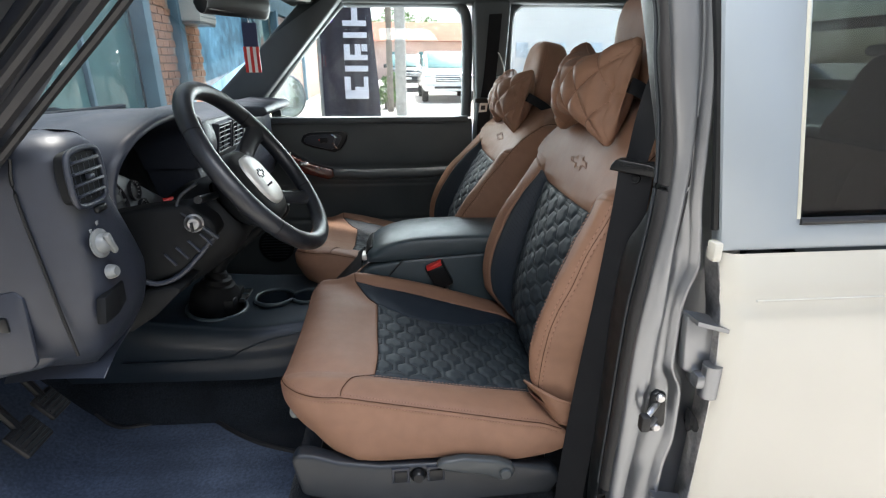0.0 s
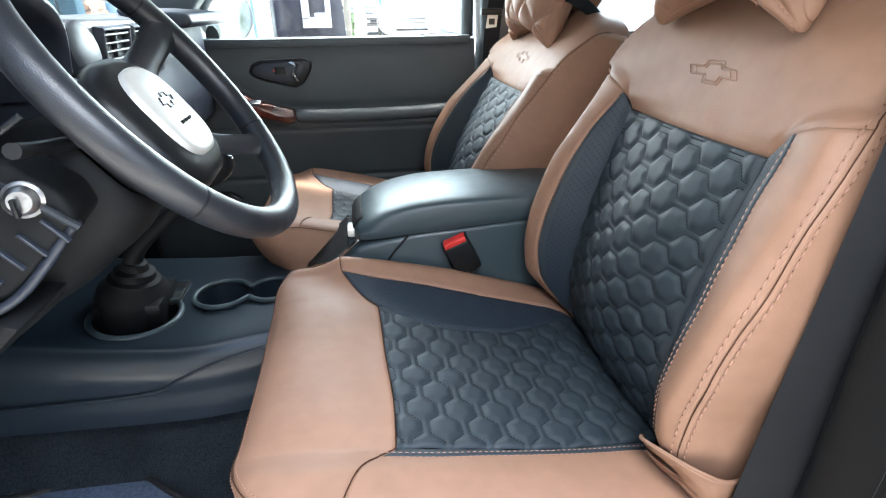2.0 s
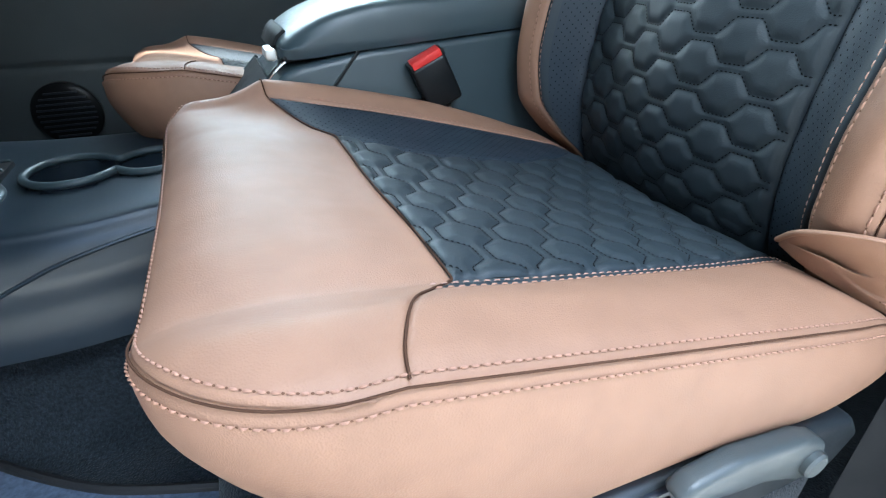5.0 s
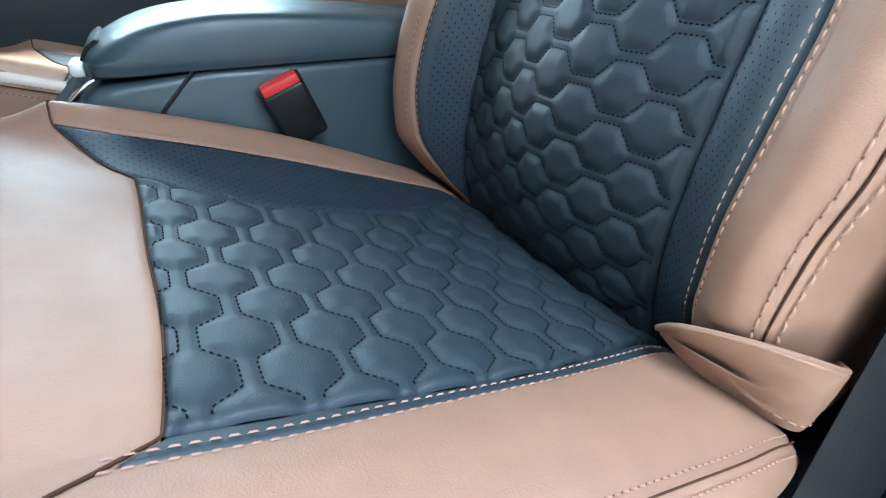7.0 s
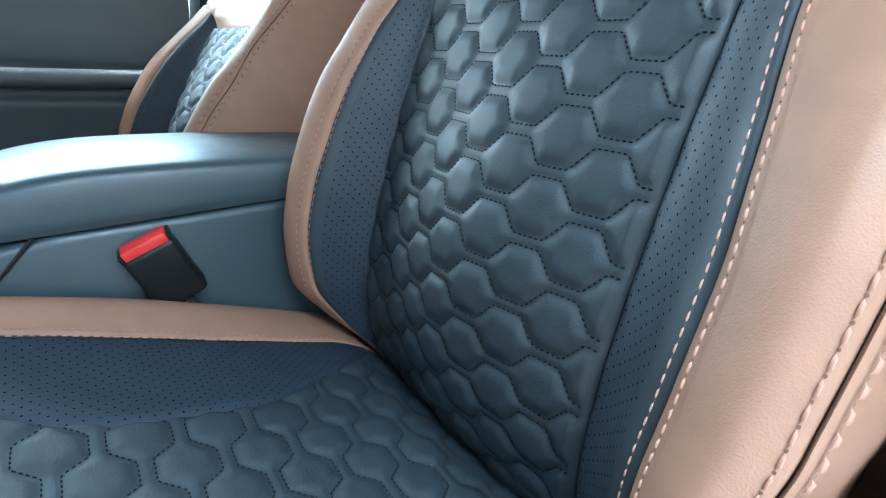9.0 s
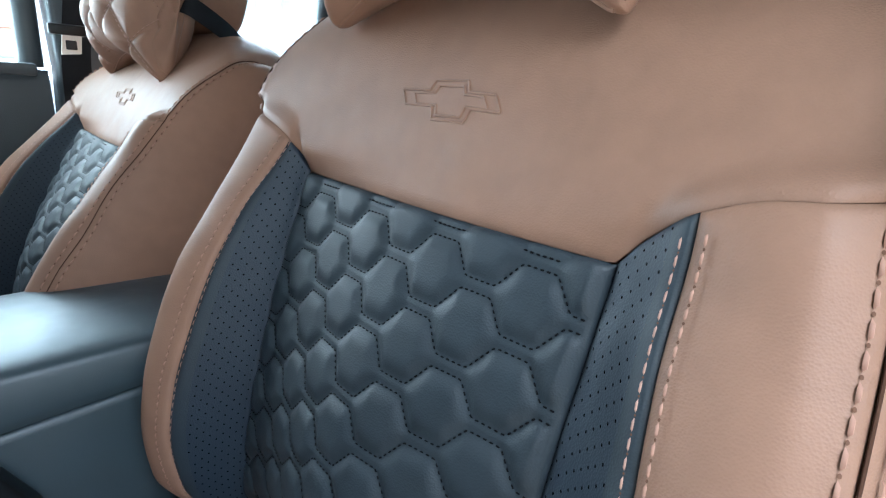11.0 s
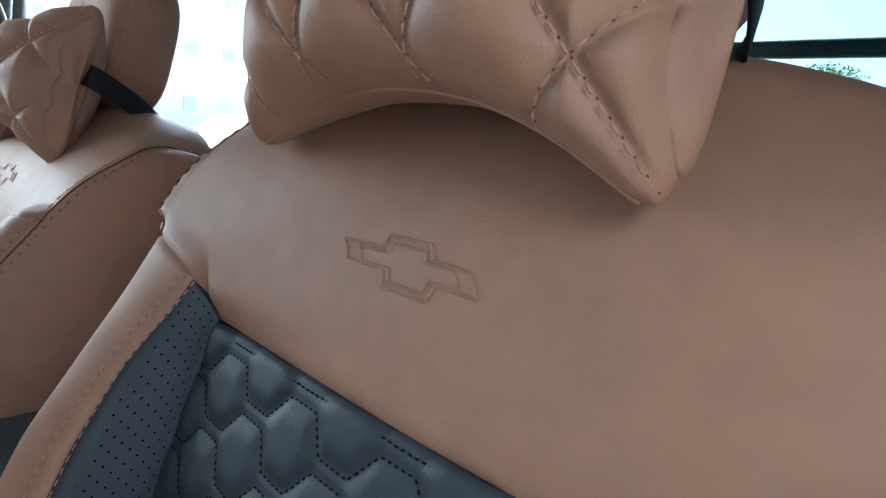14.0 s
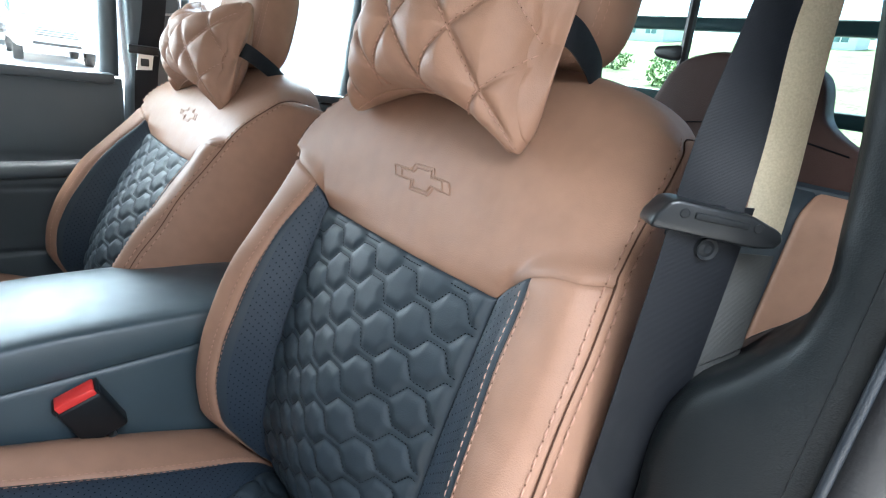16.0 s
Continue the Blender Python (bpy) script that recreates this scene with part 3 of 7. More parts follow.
part("speaker_grille", lathe([(0, .004), (.055, .006), (.066, .004), (.070, 0), (.070, -.01)], (-.50, 2.012, .70), (0, -1, 0), 32), SMOOTH_BLACK, passenger_door, "round black speaker grille")
for k in range(9):
    zz = .70 + (k - 4) * .012
    w = math.sqrt(max(.0034 - (zz - .70) ** 2, .0002))
    part("grille_slot", box((-.50 - w, 2.003, zz - .002), (-.50 + w, 2.007, zz + .002), .001, 1), DASH, passenger_door)
pts = smooth_path([(-.52, 2.045, 1.20), (-.46, 2.045, 1.30), (-.20, 2.045, 1.592), (-.14, 2.045, 1.602), (.18, 2.045, 1.604), (.245, 2.045, 1.585), (.268, 2.045, 1.50), (.268, 2.045, 1.2)], 8)
part("window_frame", tube(pts, .020, 10, up=(0, 1, 0)), DOORTRIM, passenger_door, "dark window frame")
gl = part("window_pane", slab([(-.50, 2.05, 1.19), (.27, 2.05, 1.19), (.27, 2.05, 1.60), (-.19, 2.05, 1.60), (-.46, 2.05, 1.30)], (0, .004, 0)), GLASS, passenger_door)
gl.visible_shadow = False
MW = Vector((.62, -.78, .03)).normalized()
MC = Vector((-.455, 2.30, 1.262))
mir = part("mirror_housing", tube([tuple(MC - MW * d_) for d_ in (.001, .012, .05, .085, .10)], [.086, .094, .090, .062, .03], 24), SILVER, passenger_door, "silver door mirror housing")
part("mirror_glass", lathe([(0, 0), (.080, 0), (.082, -.003)], tuple(MC + MW * .003), tuple(MW), 32), CHROME, mir, "mirror glass")
part("mirror_arm", tube([(-.46, 2.08, 1.21), (-.48, 2.20, 1.22)], .03, 10, flat=(.6, 1)), SMOOTH_BLACK, mir)

structure("centre_pillar", prism([(.275, .45), (.30, 1.20), (.285, 1.605), (.42, 1.605), (.40, 1.25), (.44, 1.15), (.44, .45)], "y", 1.985, 2.07, .012, 3), DOORTRIM, "black trimmed pillar behind the passenger door", "pillar")
rear_door_p = thing("rear_passenger_door", (.8, 2.04, .45), "closed rear passenger door with charcoal trim", "car door")
part("trim_panel", box((.44, 2.005, .50), (1.05, 2.05, 1.19), .02, 3), DOORTRIM, rear_door_p, "charcoal vinyl trim panel")
part("door_shell", box((.42, 2.052, .42), (1.10, 2.11, 1.195), .02), SILVER, rear_door_p)
part("sill_cap", box((.43, 1.985, 1.188), (1.06, 2.03, 1.21), .006), DOORTRIM, rear_door_p)
part("window_frame", tube(smooth_path([(.425, 2.045, 1.2), (.425, 2.045, 1.52), (.45, 2.045, 1.59), (.52, 2.045, 1.604), (.80, 2.045, 1.60), (.875, 2.045, 1.58), (.895, 2.045, 1.50), (.872, 2.045, 1.2)], 8), .016, 10, up=(0, 1, 0)), DOORTRIM, rear_door_p, "dark window frame")
part("window_divider", box((.885, 2.03, 1.19), (1.10, 2.06, 1.61), .012), DOORTRIM, rear_door_p)
gl = part("window_pane", slab([(.43, 2.05, 1.19), (.88, 2.05, 1.19), (.89, 2.05, 1.60), (.43, 2.05, 1.60)], (0, .004, 0)), GLASS, rear_door_p)
gl.visible_shadow = False

# driver's side: the open doorway's rear jamb, and the closed rear door
def pillar_front(z):
    """x of the doorway's edge along the pillar."""
    return crv(z, [.40, .72, .88, 1.02, 1.13, 1.24, 1.27, 1.39, 1.48, 1.62], [.330, .314, .317, .320, .329, .338, .338, .318, .300, .262])


zs = np.linspace(.42, 1.61, 80)
face0 = pillar_front(zs) + .004
crease = crv(zs, [.42, .755, .842, .973, 1.033, 1.072, 1.162, 1.276, 1.40, 1.61], [.352, .341, .346, .354, .354, .357, .357, .361, .352, .305])
rib = crv(zs, [.42, .766, .815, .87, .949, .992, 1.071, 1.108, 1.143, 1.244, 1.40, 1.61], [.392, .388, .389, .398, .396, .378, .376, .379, .389, .376, .366, .322])
back = crv(zs, [.42, .95, 1.10, 1.25, 1.61], [.47, .47, .465, .45, .40])
R = []
for zz, a_, c_, r_, b_ in zip(zs, face0, crease, rib, back):
    sec = [(a_, .632), (a_, .610), (a_ + .004, .602), (c_ - .004, .600), (c_, .603), (c_ + .004, .611), (r_ - .010, .613), (r_ - .006, .609), (r_ - .001, .599), (r_ + .003, .597), (r_ + .006, .603), (r_ + .010, .612), (r_ + .016, .617), (b_, .620), (b_, .650), (a_, .648)]
    R.append([(p, q, zz) for p, q in sec])
jamb_in = sheet("door_jamb", np.array(R), SILVER, flip=False)
tagged(jamb_in, "silver painted pressed pillar in the open doorway", "pillar", kind="structure")
for (dx, yy, r, m) in ((.008, .624, .013, RUBBER), (-.004, .634, .0025, GREYTRIM), (.020, .612, .009, RUBBER)):
    pts = smooth_path([(float(pillar_front(q)) + dx, yy, q) for q in (.42, .70, .90, 1.05, 1.12, 1.20, 1.26, 1.33, 1.40, 1.48)] + [(.24 + dx, yy, 1.58), (.16 + dx, yy, 1.61)], 8)
    structure("door_seal", tube(pts, r, 10), m, "black rubber door seal along the pillar", "door seal")

striker = thing("door_striker", (.385, .61, .87), "steel door striker bolted to the silver pillar", "striker")
part("striker_plate", prism([(.350, .896), (.353, .952), (.362, .958), (.374, .952), (.378, .900), (.370, .888), (.357, .888)], "y", .590, .600, .003), SMOOTH_BLACK, striker, "black steel plate")
part("striker_loop", tube(smooth_path([(.364, .594, .936), (.346, .578, .934), (.334, .570, .924), (.346, .578, .912), (.364, .594, .910)], 6), .0045, 10), STEEL, striker, "bare steel loop")
part("striker_cap", box((.326, .560, .912), (.340, .575, .937), .004), RUBBER, striker)
for z in (.898, .948):
    part("striker_bolt", lathe([(0, .005), (.005, .005), (.0065, .003), (.0065, 0)], (.364, .590, z), (0, -1, 0), 12), STEEL, striker)
hinge = thing("rear_door_hinge", (.43, .60, 1.02), "silver painted hinge bracket between pillar and rear door", "hinge", "rear door hinges")
part("hinge_leaf", prism([(.405, 1.075), (.462, 1.06), (.462, .985), (.440, .975), (.412, .99)], "y", .585, .603, .004), SILVER, hinge)
part("hinge_shelf", slab([(.405, .60, 1.078), (.462, .60, 1.064), (.462, .566, 1.060), (.412, .570, 1.074)], (0, 0, -.006)), SILVER, hinge)
part("hinge_knuckle", tube([(.447, .574, .955), (.447, .574, 1.005)], .013, 12), SILVER, hinge)
part("hinge_arm", box((.425, .568, .968), (.47, .598, .99), .005), SILVER, hinge)
hinge.matrix_basis = Matrix.Translation((.405, .60, 1.025))
copy_thing(hinge, Matrix.Translation((.402, .60, .71)))
part("check_strap_boot", lathe([(.006, 0), (.018, .004), (.014, .010), (.020, .016), (.015, .022), (.019, .028), (.010, .034)], (.418, .606, .895), (1, -.35, 0), 16), RUBBER, hinge, "black rubber boot")

rear_door = thing("rear_driver_door", (.8, .58, .42), "closed rear door, white below and grey window frame above", "car door")
V, W = np.meshgrid(np.linspace(0, 1, 60), np.linspace(.42, 1.170, 60), indexing="ij")
x0 = crv(W, [.42, .75, .95, 1.08, 1.170], [.418, .428, .426, .419, .407])
Xd = x0 + (1.28 - x0) * V
Yd = .56 + .020 * np.clip((W - 1.0) / .18, 0, 1) ** 2 + .030 * ((W - 1.05) / .6) ** 2 * (W < 1.05) + .003 * np.exp(-((W - 1.108) / .006) ** 2) + .012 * np.exp(-(Xd - x0) / .004)
shell = sheet("door_skin", np.stack([Xd, Yd, W], -1), CREAM, rear_door, "white painted outer skin")
part("body_crease", tube([(.452, .558, 1.112), (.8, .557, 1.112), (1.28, .557, 1.114)], .0014, 8), CREAM, shell)
edge = np.stack([x0[0] + .001, Yd[0] + .016, W[0]], -1)
part("door_edge", band(edge, (0, 1, 0), .034, .003), STEEL, rear_door, "thin pressed door edge")
fr = part("window_frame", prism([(.328, 1.62), (.407, 1.172), (1.28, 1.172), (1.28, 1.210), (.515, 1.206), (.506, 1.215), (.432, 1.60), (.44, 1.62)], "y", .582, .606, .004, 2), FRAMEGREY, rear_door, "blue-grey painted window frame")
part("window_seal", tube([(.502, .583, 1.214), (.425, .583, 1.60)], .0028, 8), CREAM, rear_door, "pale glass run")
part("window_seal", tube([(.505, .583, 1.210), (1.28, .583, 1.214)], .005, 8), RUBBER, rear_door, "black glass run")
part("outer_molding", tube(smooth_path([(.320, .598, 1.61), (.368, .594, 1.40), (.400, .592, 1.20)], 6), .006, 8), SMOOTH_BLACK, rear_door, "black moulding strip")
part("molding_clip", box((.394, .576, 1.160), (.406, .594, 1.186), .003), CREAM, rear_door)
gl = part("window_pane", slab([(.50, .596, 1.20), (1.28, .596, 1.20), (1.28, .604, 1.62), (.42, .604, 1.62)], (0, .004, 0)), DARKGLASS, rear_door, "dark tinted glass")
gl.visible_shadow = False
part("inner_trim", box((.50, .66, .46), (1.1, .69, 1.19), .012), DOORTRIM, rear_door, "charcoal inner trim")
structure("body_side", box((1.285, .575, .40), (1.6, .62, 1.20), .01), CREAM, "white painted cab side behind the door", "wall")

# inner trim of the driver's pillar, with the belt's slot
zs = np.concatenate([np.linspace(.46, 1.04, 12), np.linspace(1.06, 1.30, 40), np.linspace(1.32, 1.605, 16)])
def pillar_depth(z):
    """How far the trim stands into the cab."""
    return crv(z, [.46, .80, 1.06, 1.10, 1.125, 1.15, 1.170, 1.19, 1.21, 1.235, 1.263, 1.311, 1.386, 1.605], [.716, .718, .724, .727, .725, .716, .699, .684, .674, .671, .674, .680, .692, .725])


R = []
for zz, y_ in zip(zs, pillar_depth(zs)):
    xf = float(pillar_front(zz)) + .006
    d = y_ - .634
    g = float(crv(zz, [.46, 1.12, 1.27, 1.605], [1, 1, .62, .55]))
    sec = [(xf, .634), (xf - .001, .634 + .35 * d), (xf + .001, .634 + .7 * d), (xf + .008, .634 + .90 * d), (xf + .025, y_), (xf + .08 * g, y_ + .004), (xf + .16 * g, y_ + .004), (xf + .21 * g, y_ - .012), (xf + .225 * g, .634)]
    R.append(smooth_path([(a_, b_, zz) for a_, b_ in sec], 5))
ps = sheet("pillar_trim", np.array(R), PILLAR, flip=False)
tagged(ps, "dark moulded pillar trim with a belt slot", "trim", kind="structure")

# ---- front seats ----
Q_IN, Q_OUT = .157, .133                     # half widths of the quilted back, towards the console and the door
YC = 1.01                                    # the driver's seat's middle line


def ease(a):
    """Smooth step from 0 to 1."""
    a = np.clip(a, 0, 1)
    return a * a * (3 - 2 * a)


def quilt_wave(ph):
    """Zigzag with flat tops: the outline of a row of six-sided cells."""
    x = 2.7 * 2 / math.pi * np.arcsin(np.clip(np.cos(ph), -1, 1))
    return x / (1 + np.abs(x) ** 9) ** (1 / 9)


def quilt_height(y, l, y0, l0, step, period, high=0.0042, amp=0.0082):
    """Puffed cells between wavy rows of stitching that run across the seat."""
    k0 = np.floor((l - l0) / step)
    best = np.full(y.shape, 9.0)
    ph = 2 * math.pi * (y - y0) / period
    w = quilt_wave(ph)
    dw = (quilt_wave(ph + .01) - quilt_wave(ph - .01)) / .02 * 2 * math.pi / period
    cosine = 1 / np.sqrt(1 + (amp * dw) ** 2)
    for j in range(-1, 3):
        k = k0 + j
        line = l0 + k * step + np.where(k % 2 == 0, 1, -1) * amp * w
        best = np.minimum(best, np.abs(l - line) * cosine)
    d = np.clip(best / .0125, 0, 1)
    h = high * (1 - (1 - d) ** 2.2)
    for _ in range(3):
        h = np.pad(h, 1, mode="edge")
        h = (h[:-2, 1:-1] + 2 * h[1:-1, 1:-1] + h[2:, 1:-1]) / 4
        h = np.pad(h, ((0, 0), (1, 1)), mode="edge")
        h = (h[:, :-2] + 2 * h[:, 1:-1] + h[:, 2:]) / 4
    return h


def quilt_rows(lo, hi, y_lo, y_hi, y0, l0, step, period, amp=0.0082):
    """The lines of stitching of that pattern: lists of (y, l)."""
    y = np.arange(y_lo, y_hi, 0.0008)
    w = quilt_wave(2 * math.pi * (y - y0) / period)
    for k in range(int((lo - l0) / step) - 2, int((hi - l0) / step) + 3):
        l = l0 + k * step + (1 if k % 2 == 0 else -1) * amp * w
        yield y, l, (l > lo + .003) & (l < hi - .003)


BZ = [.70, .76, .80, .85, .90, .95, 1.0, 1.05, 1.10, 1.15, 1.20]
B_SEAM = [.335, .296, .261, .230, .224, .231, .247, .267, .295, .328, .352]
B_CREST = [.335, .298, .252, .216, .211, .217, .231, .251, .283, .316, .345]
B_OUT = [.335, .310, .272, .241, .243, .247, .260, .283, .303, .332, .360]
B_EDGE = [.315, .298, .284, .277, .281, .290, .302, .316, .333, .350, .367]
B_MID = [.312, .292, .274, .263, .262, .268, .282, .303, .327, .350, .369]
SEAM_Z = [.70, .775, .80, .85, .90, 1.10, 1.17, 1.20]
SEAM_S = [.157, .163, .174, .186, .188, .186, .168, .16]


def seam_s(z, sg=1):
    """The seam beside the perforated strip: half width towards the console (1) or the door (-1)."""
    if sg > 0:
        return crv(z, SEAM_Z, SEAM_S)
    return crv(z, [.70, .775, .80, .85, .90, .96, 1.0, 1.045, 1.082, 1.123, 1.17, 1.20], [.157, .163, .174, .186, .190, .193, .192, .186, .179, .172, .167, .16])


def edge_s(z, sg=1):
    """The backrest's outer seam: half width towards the console (1) or the door (-1)."""
    if sg > 0:
        return .24 + 0 * np.asarray(z, float)
    return crv(z, [.70, .84, .90, .95, 1.02, 1.08, 1.14, 1.17, 1.20], [.232, .236, .240, .248, .250, .246, .239, .234, .229])


def back_x(y, z):
    """The front of the backrest, x over y and z."""
    s = y - YC
    er = edge_s(z, -1)
    sm = np.maximum(seam_s(z), Q_IN + .008)
    sr = np.maximum(seam_s(z, -1), Q_OUT + .008)
    out = crv(z, BZ, B_OUT)
    crest = crv(z, BZ, B_CREST)
    seam = crv(z, BZ, B_SEAM)
    fade = np.clip((1.17 - z) / .1, 0, 1)
    return across(s, [-er, -er + .023, -sr, -Q_OUT, 0 * s, Q_IN, sm, .217, .24],
                  [out, crest + .016 * fade, seam + .014 * fade, crv(z, BZ, B_EDGE), crv(z, BZ, B_MID), crv(z, BZ, B_EDGE), seam, crest, out])


def yoke_z(y):
    """The seam below the plain top of the backrest."""
    return crv(y - YC, [-.24, -.198, -.166, -.142, -.130, 0, .155, .162, .170, .21, .24], [1.190, 1.186, 1.174, 1.154, 1.139, 1.1375, 1.138, 1.150, 1.165, 1.180, 1.185])


YOKE_Q = [0, .055, .105, .150, .180, .190, .187, .165]
YOKE_X = [0, .020, .043, .077, .108, .143, .185, .205]


def yoke_point(y, t):
    """The yoke: t from 0 at its seam, over the top, to 1 at the back; it narrows upwards."""
    y, t = np.broadcast_arrays(np.asarray(y, float), np.asarray(t, float))
    n = (y - YC) / .24
    y0 = YC + (y - YC) * (1 - np.where(n < 0, .043, 0) * np.abs(n) ** 1.5)
    zt = yoke_z(y0)
    top = crv(np.abs(n), [0, .4, .65, .85, 1.0001], [1.338, 1.331, 1.320, 1.306, 1.290])
    wide = crv(t, [0, .15, .3, .45, .6, .8, 1], [1, .995, .965, .905, .84, .79, .77])
    wide = np.where(n < 0, crv(t, [0, .15, .3, .45, .6, .8, 1], [.957, .945, .928, .900, .84, .79, .77]), wide)
    knots = np.linspace(0, 1, 8)
    fine = np.linspace(0, .71, 400)
    t0 = np.interp((zt - 1.1375) / (top - 1.1375) * .19, crv(fine, knots, YOKE_Q), fine)
    te = t0 + (1 - t0) * t
    dz, dx, d0 = crv(te, knots, YOKE_Q), crv(te, knots, YOKE_X), crv(t0, knots, YOKE_X)
    xs = .345 - np.where(n < 0, .015, .032) * n ** 2
    k = np.clip(t / .06, 0, 1)
    x = xs + dx + (back_x(y0, zt) - xs - d0) * (1 - k * k * (3 - 2 * k))
    return np.stack([x, YC + (y - YC) * (1 - (1 - wide) * np.abs(n) ** 1.5), 1.1375 + dz / .19 * (top - 1.1375)], -1)


def seat_back(parent, mats):
    tan, black, perf, thr, pale, dark = mats
    lo = 0.745

    def col(sa, sb, nu, nv, high):
        """Grid between two lines sa(z), sb(z) of the sideways offset, up to the yoke's seam."""
        v, u = np.linspace(0, 1, nu)[:, None], np.linspace(0, 1, nv)[None, :]
        z = np.broadcast_to(lo + (1.14 - lo) * v, (nu, nv)).copy()
        for _ in range(4):
            y = YC + sa(z) + (sb(z) - sa(z)) * u
            z = lo + (yoke_z(y) - lo) * v
        return y, z

    y, z = col(lambda z: -Q_OUT + 0 * z, lambda z: Q_IN + 0 * z, 290, 220, 1)
    P = np.stack([back_x(y, z), y, z], -1)
    l = z * 1.03
    y0, step, per = .879, .0234, .0705
    l0 = 1.084 * 1.03 - 1.5 * step
    back = sheet("backrest_quilt", P, black, parent, "black quilted leather panel", flip=False, tuck=.003, disp=quilt_height(y, l, y0, l0, step, per) * ease(np.minimum(y - y.min(), y.max() - y) / .010))
    rows = []
    for k, (yy, ll, ok) in enumerate(quilt_rows(lo * 1.03, 1.136 * 1.03, YC - Q_OUT + .004, YC + Q_IN - .004, y0, l0, step, per)):
        zz = ll / 1.03
        pts = np.stack([back_x(yy, zz) - .0006, yy, zz], -1)
        if ok.sum() > 30:
            rows.append(pts[ok])
    for pts in rows:
        stitches("quilt_stitching", pts, (-1, 0, .2), dark, back, .0042, .0029, .0011, .0005)
    side = {}
    for sg, nm in ((1, "inner"), (-1, "outer")):
        sm = lambda z: sg * seam_s(z, sg)
        qq = lambda z: (Q_IN if sg > 0 else -Q_OUT) + 0 * z
        mg = lambda z: qq(z) + (sm(z) - qq(z)) * .74
        y, z = col(mg, sm, 160, 8, 1)
        sheet("backrest_strip_edge", np.stack([back_x(y, z), y, z], -1), black, parent, "plain black leather edge beside the seam", flip=sg < 0, tuck=.002, sides="udr")
        y, z = col(qq, mg, 160, 14, 1)
        P = np.stack([back_x(y, z), y, z], -1)
        run = np.linalg.norm(np.diff(P, axis=1, prepend=P[:, :1]), axis=2).cumsum(1)
        uv = np.stack([z, run], -1)
        sheet("backrest_insert", P, perf, parent, "perforated black leather strip", flip=sg < 0, tuck=.002, uv=uv, sides="udl")
        y, z = col(sm, lambda z: sg * edge_s(z, sg), 160, 30, 1)
        P = np.stack([back_x(y, z), y, z], -1)
        bol = sheet("backrest_bolster", P, tan, parent, "smooth tan leather side bolster", flip=sg < 0, tuck=.0020)
        zz = np.linspace(.80, 1.165, 200)
        for off, m in ((.0075, thr), (-.0032, pale)):
            yy = YC + sg * (seam_s(zz, sg) + off)
            N = (-1, 0, .2)
            stitches("seam_stitching", np.stack([back_x(yy, zz) - .0008, yy, zz], -1), N, m, bol, .0076, .0056, .0014 if m is thr else .0011, hole=True)
        # the side of the backrest
        ze = np.linspace(lo, yoke_z(np.array(YC + sg * .24)), 60)
        ye = YC + sg * edge_s(ze, sg)
        E1 = np.stack([back_x(ye, ze), ye, ze], -1)
        E2 = yoke_point(np.full(40, YC + sg * .2399), np.linspace(0, 1, 41)[1:])
        E = np.concatenate([E1, E2])
        R = np.stack([crv(E[:, 2], [.74, 1.0, 1.25], [.44, .50, .56]), E[:, 1] - sg * .012, E[:, 2] - .004], -1)
        R[:, 0] = np.maximum(R[:, 0], E[:, 0] + .003)
        w = (np.linspace(0, 1, 44) ** 2.2)[None, :, None]
        G = E[:, None] * (1 - w) + R[:, None] * w
        G[..., 1] += sg * .016 * np.sin(math.pi * np.clip(w[..., 0], 0, 1)) ** .7
        sd = sheet("backrest_side", G, tan, parent, "plain tan leather side panel", flip=sg < 0, tuck=.0012)
        # Groove shade along the outer seam, drawn as a dark tube.
        part("seam_line", tube(E[2:92] + np.array([.0008, -sg * .0008, 0]), .0007, 6), SEAM_SHADE, sd, "dark line painted as shade in the sunk seam")
        k = np.clip(.0058 / np.maximum(np.linalg.norm(R - E, axis=1), .02), 0, 1)[:, None]
        pts = (E * (1 - k) + R * k)[6:92]
        pts[:, 1] += sg * (.016 * np.sin(math.pi * k[6:92, 0]) ** .7 + .0006)
        stitches("side_stitching", pts, (0, sg, 0), thr, sd, .0105, .0078, .0018, .0003, hole=True)
        pts = np.stack([back_x(ye - sg * .0062, ze), ye - sg * .0062, ze], -1)
        pts = np.concatenate([pts[6:-1], yoke_point(np.full(30, YC + sg * .2338), np.linspace(.03, .62, 30))])
        stitches("side_stitching", pts, (-.8, sg * .45, .2), thr, sd, .0105, .0078, .0018, .0003, hole=True)
        side[sg] = R
    # yoke
    s = np.sin(np.linspace(-math.pi / 2, math.pi / 2, 120)) * .24
    Y, T = np.meshgrid(YC + s, np.linspace(0, 1, 90), indexing="ij")
    P = yoke_point(Y, T)
    yoke = sheet("backrest_yoke", P, tan, parent, "smooth tan leather upper panel", flip=True, tuck=.0015)
    # rear skin
    w = np.linspace(0, 1, 20)[:, None, None]
    G = side[-1][None] * (1 - w) + side[1][None] * w
    sheet("backrest_rear", G, tan, parent, flip=False)
    # the embossed emblem, a plain outline
    e = [(-.034, -.003), (-.013, -.003), (-.010, -.012), (.014, -.012), (.0165, -.003), (.037, -.003), (.030, .0075), (.0115, .0075), (.0085, .0145), (-.0155, .0145), (-.018, .0075), (-.040, .0075)]
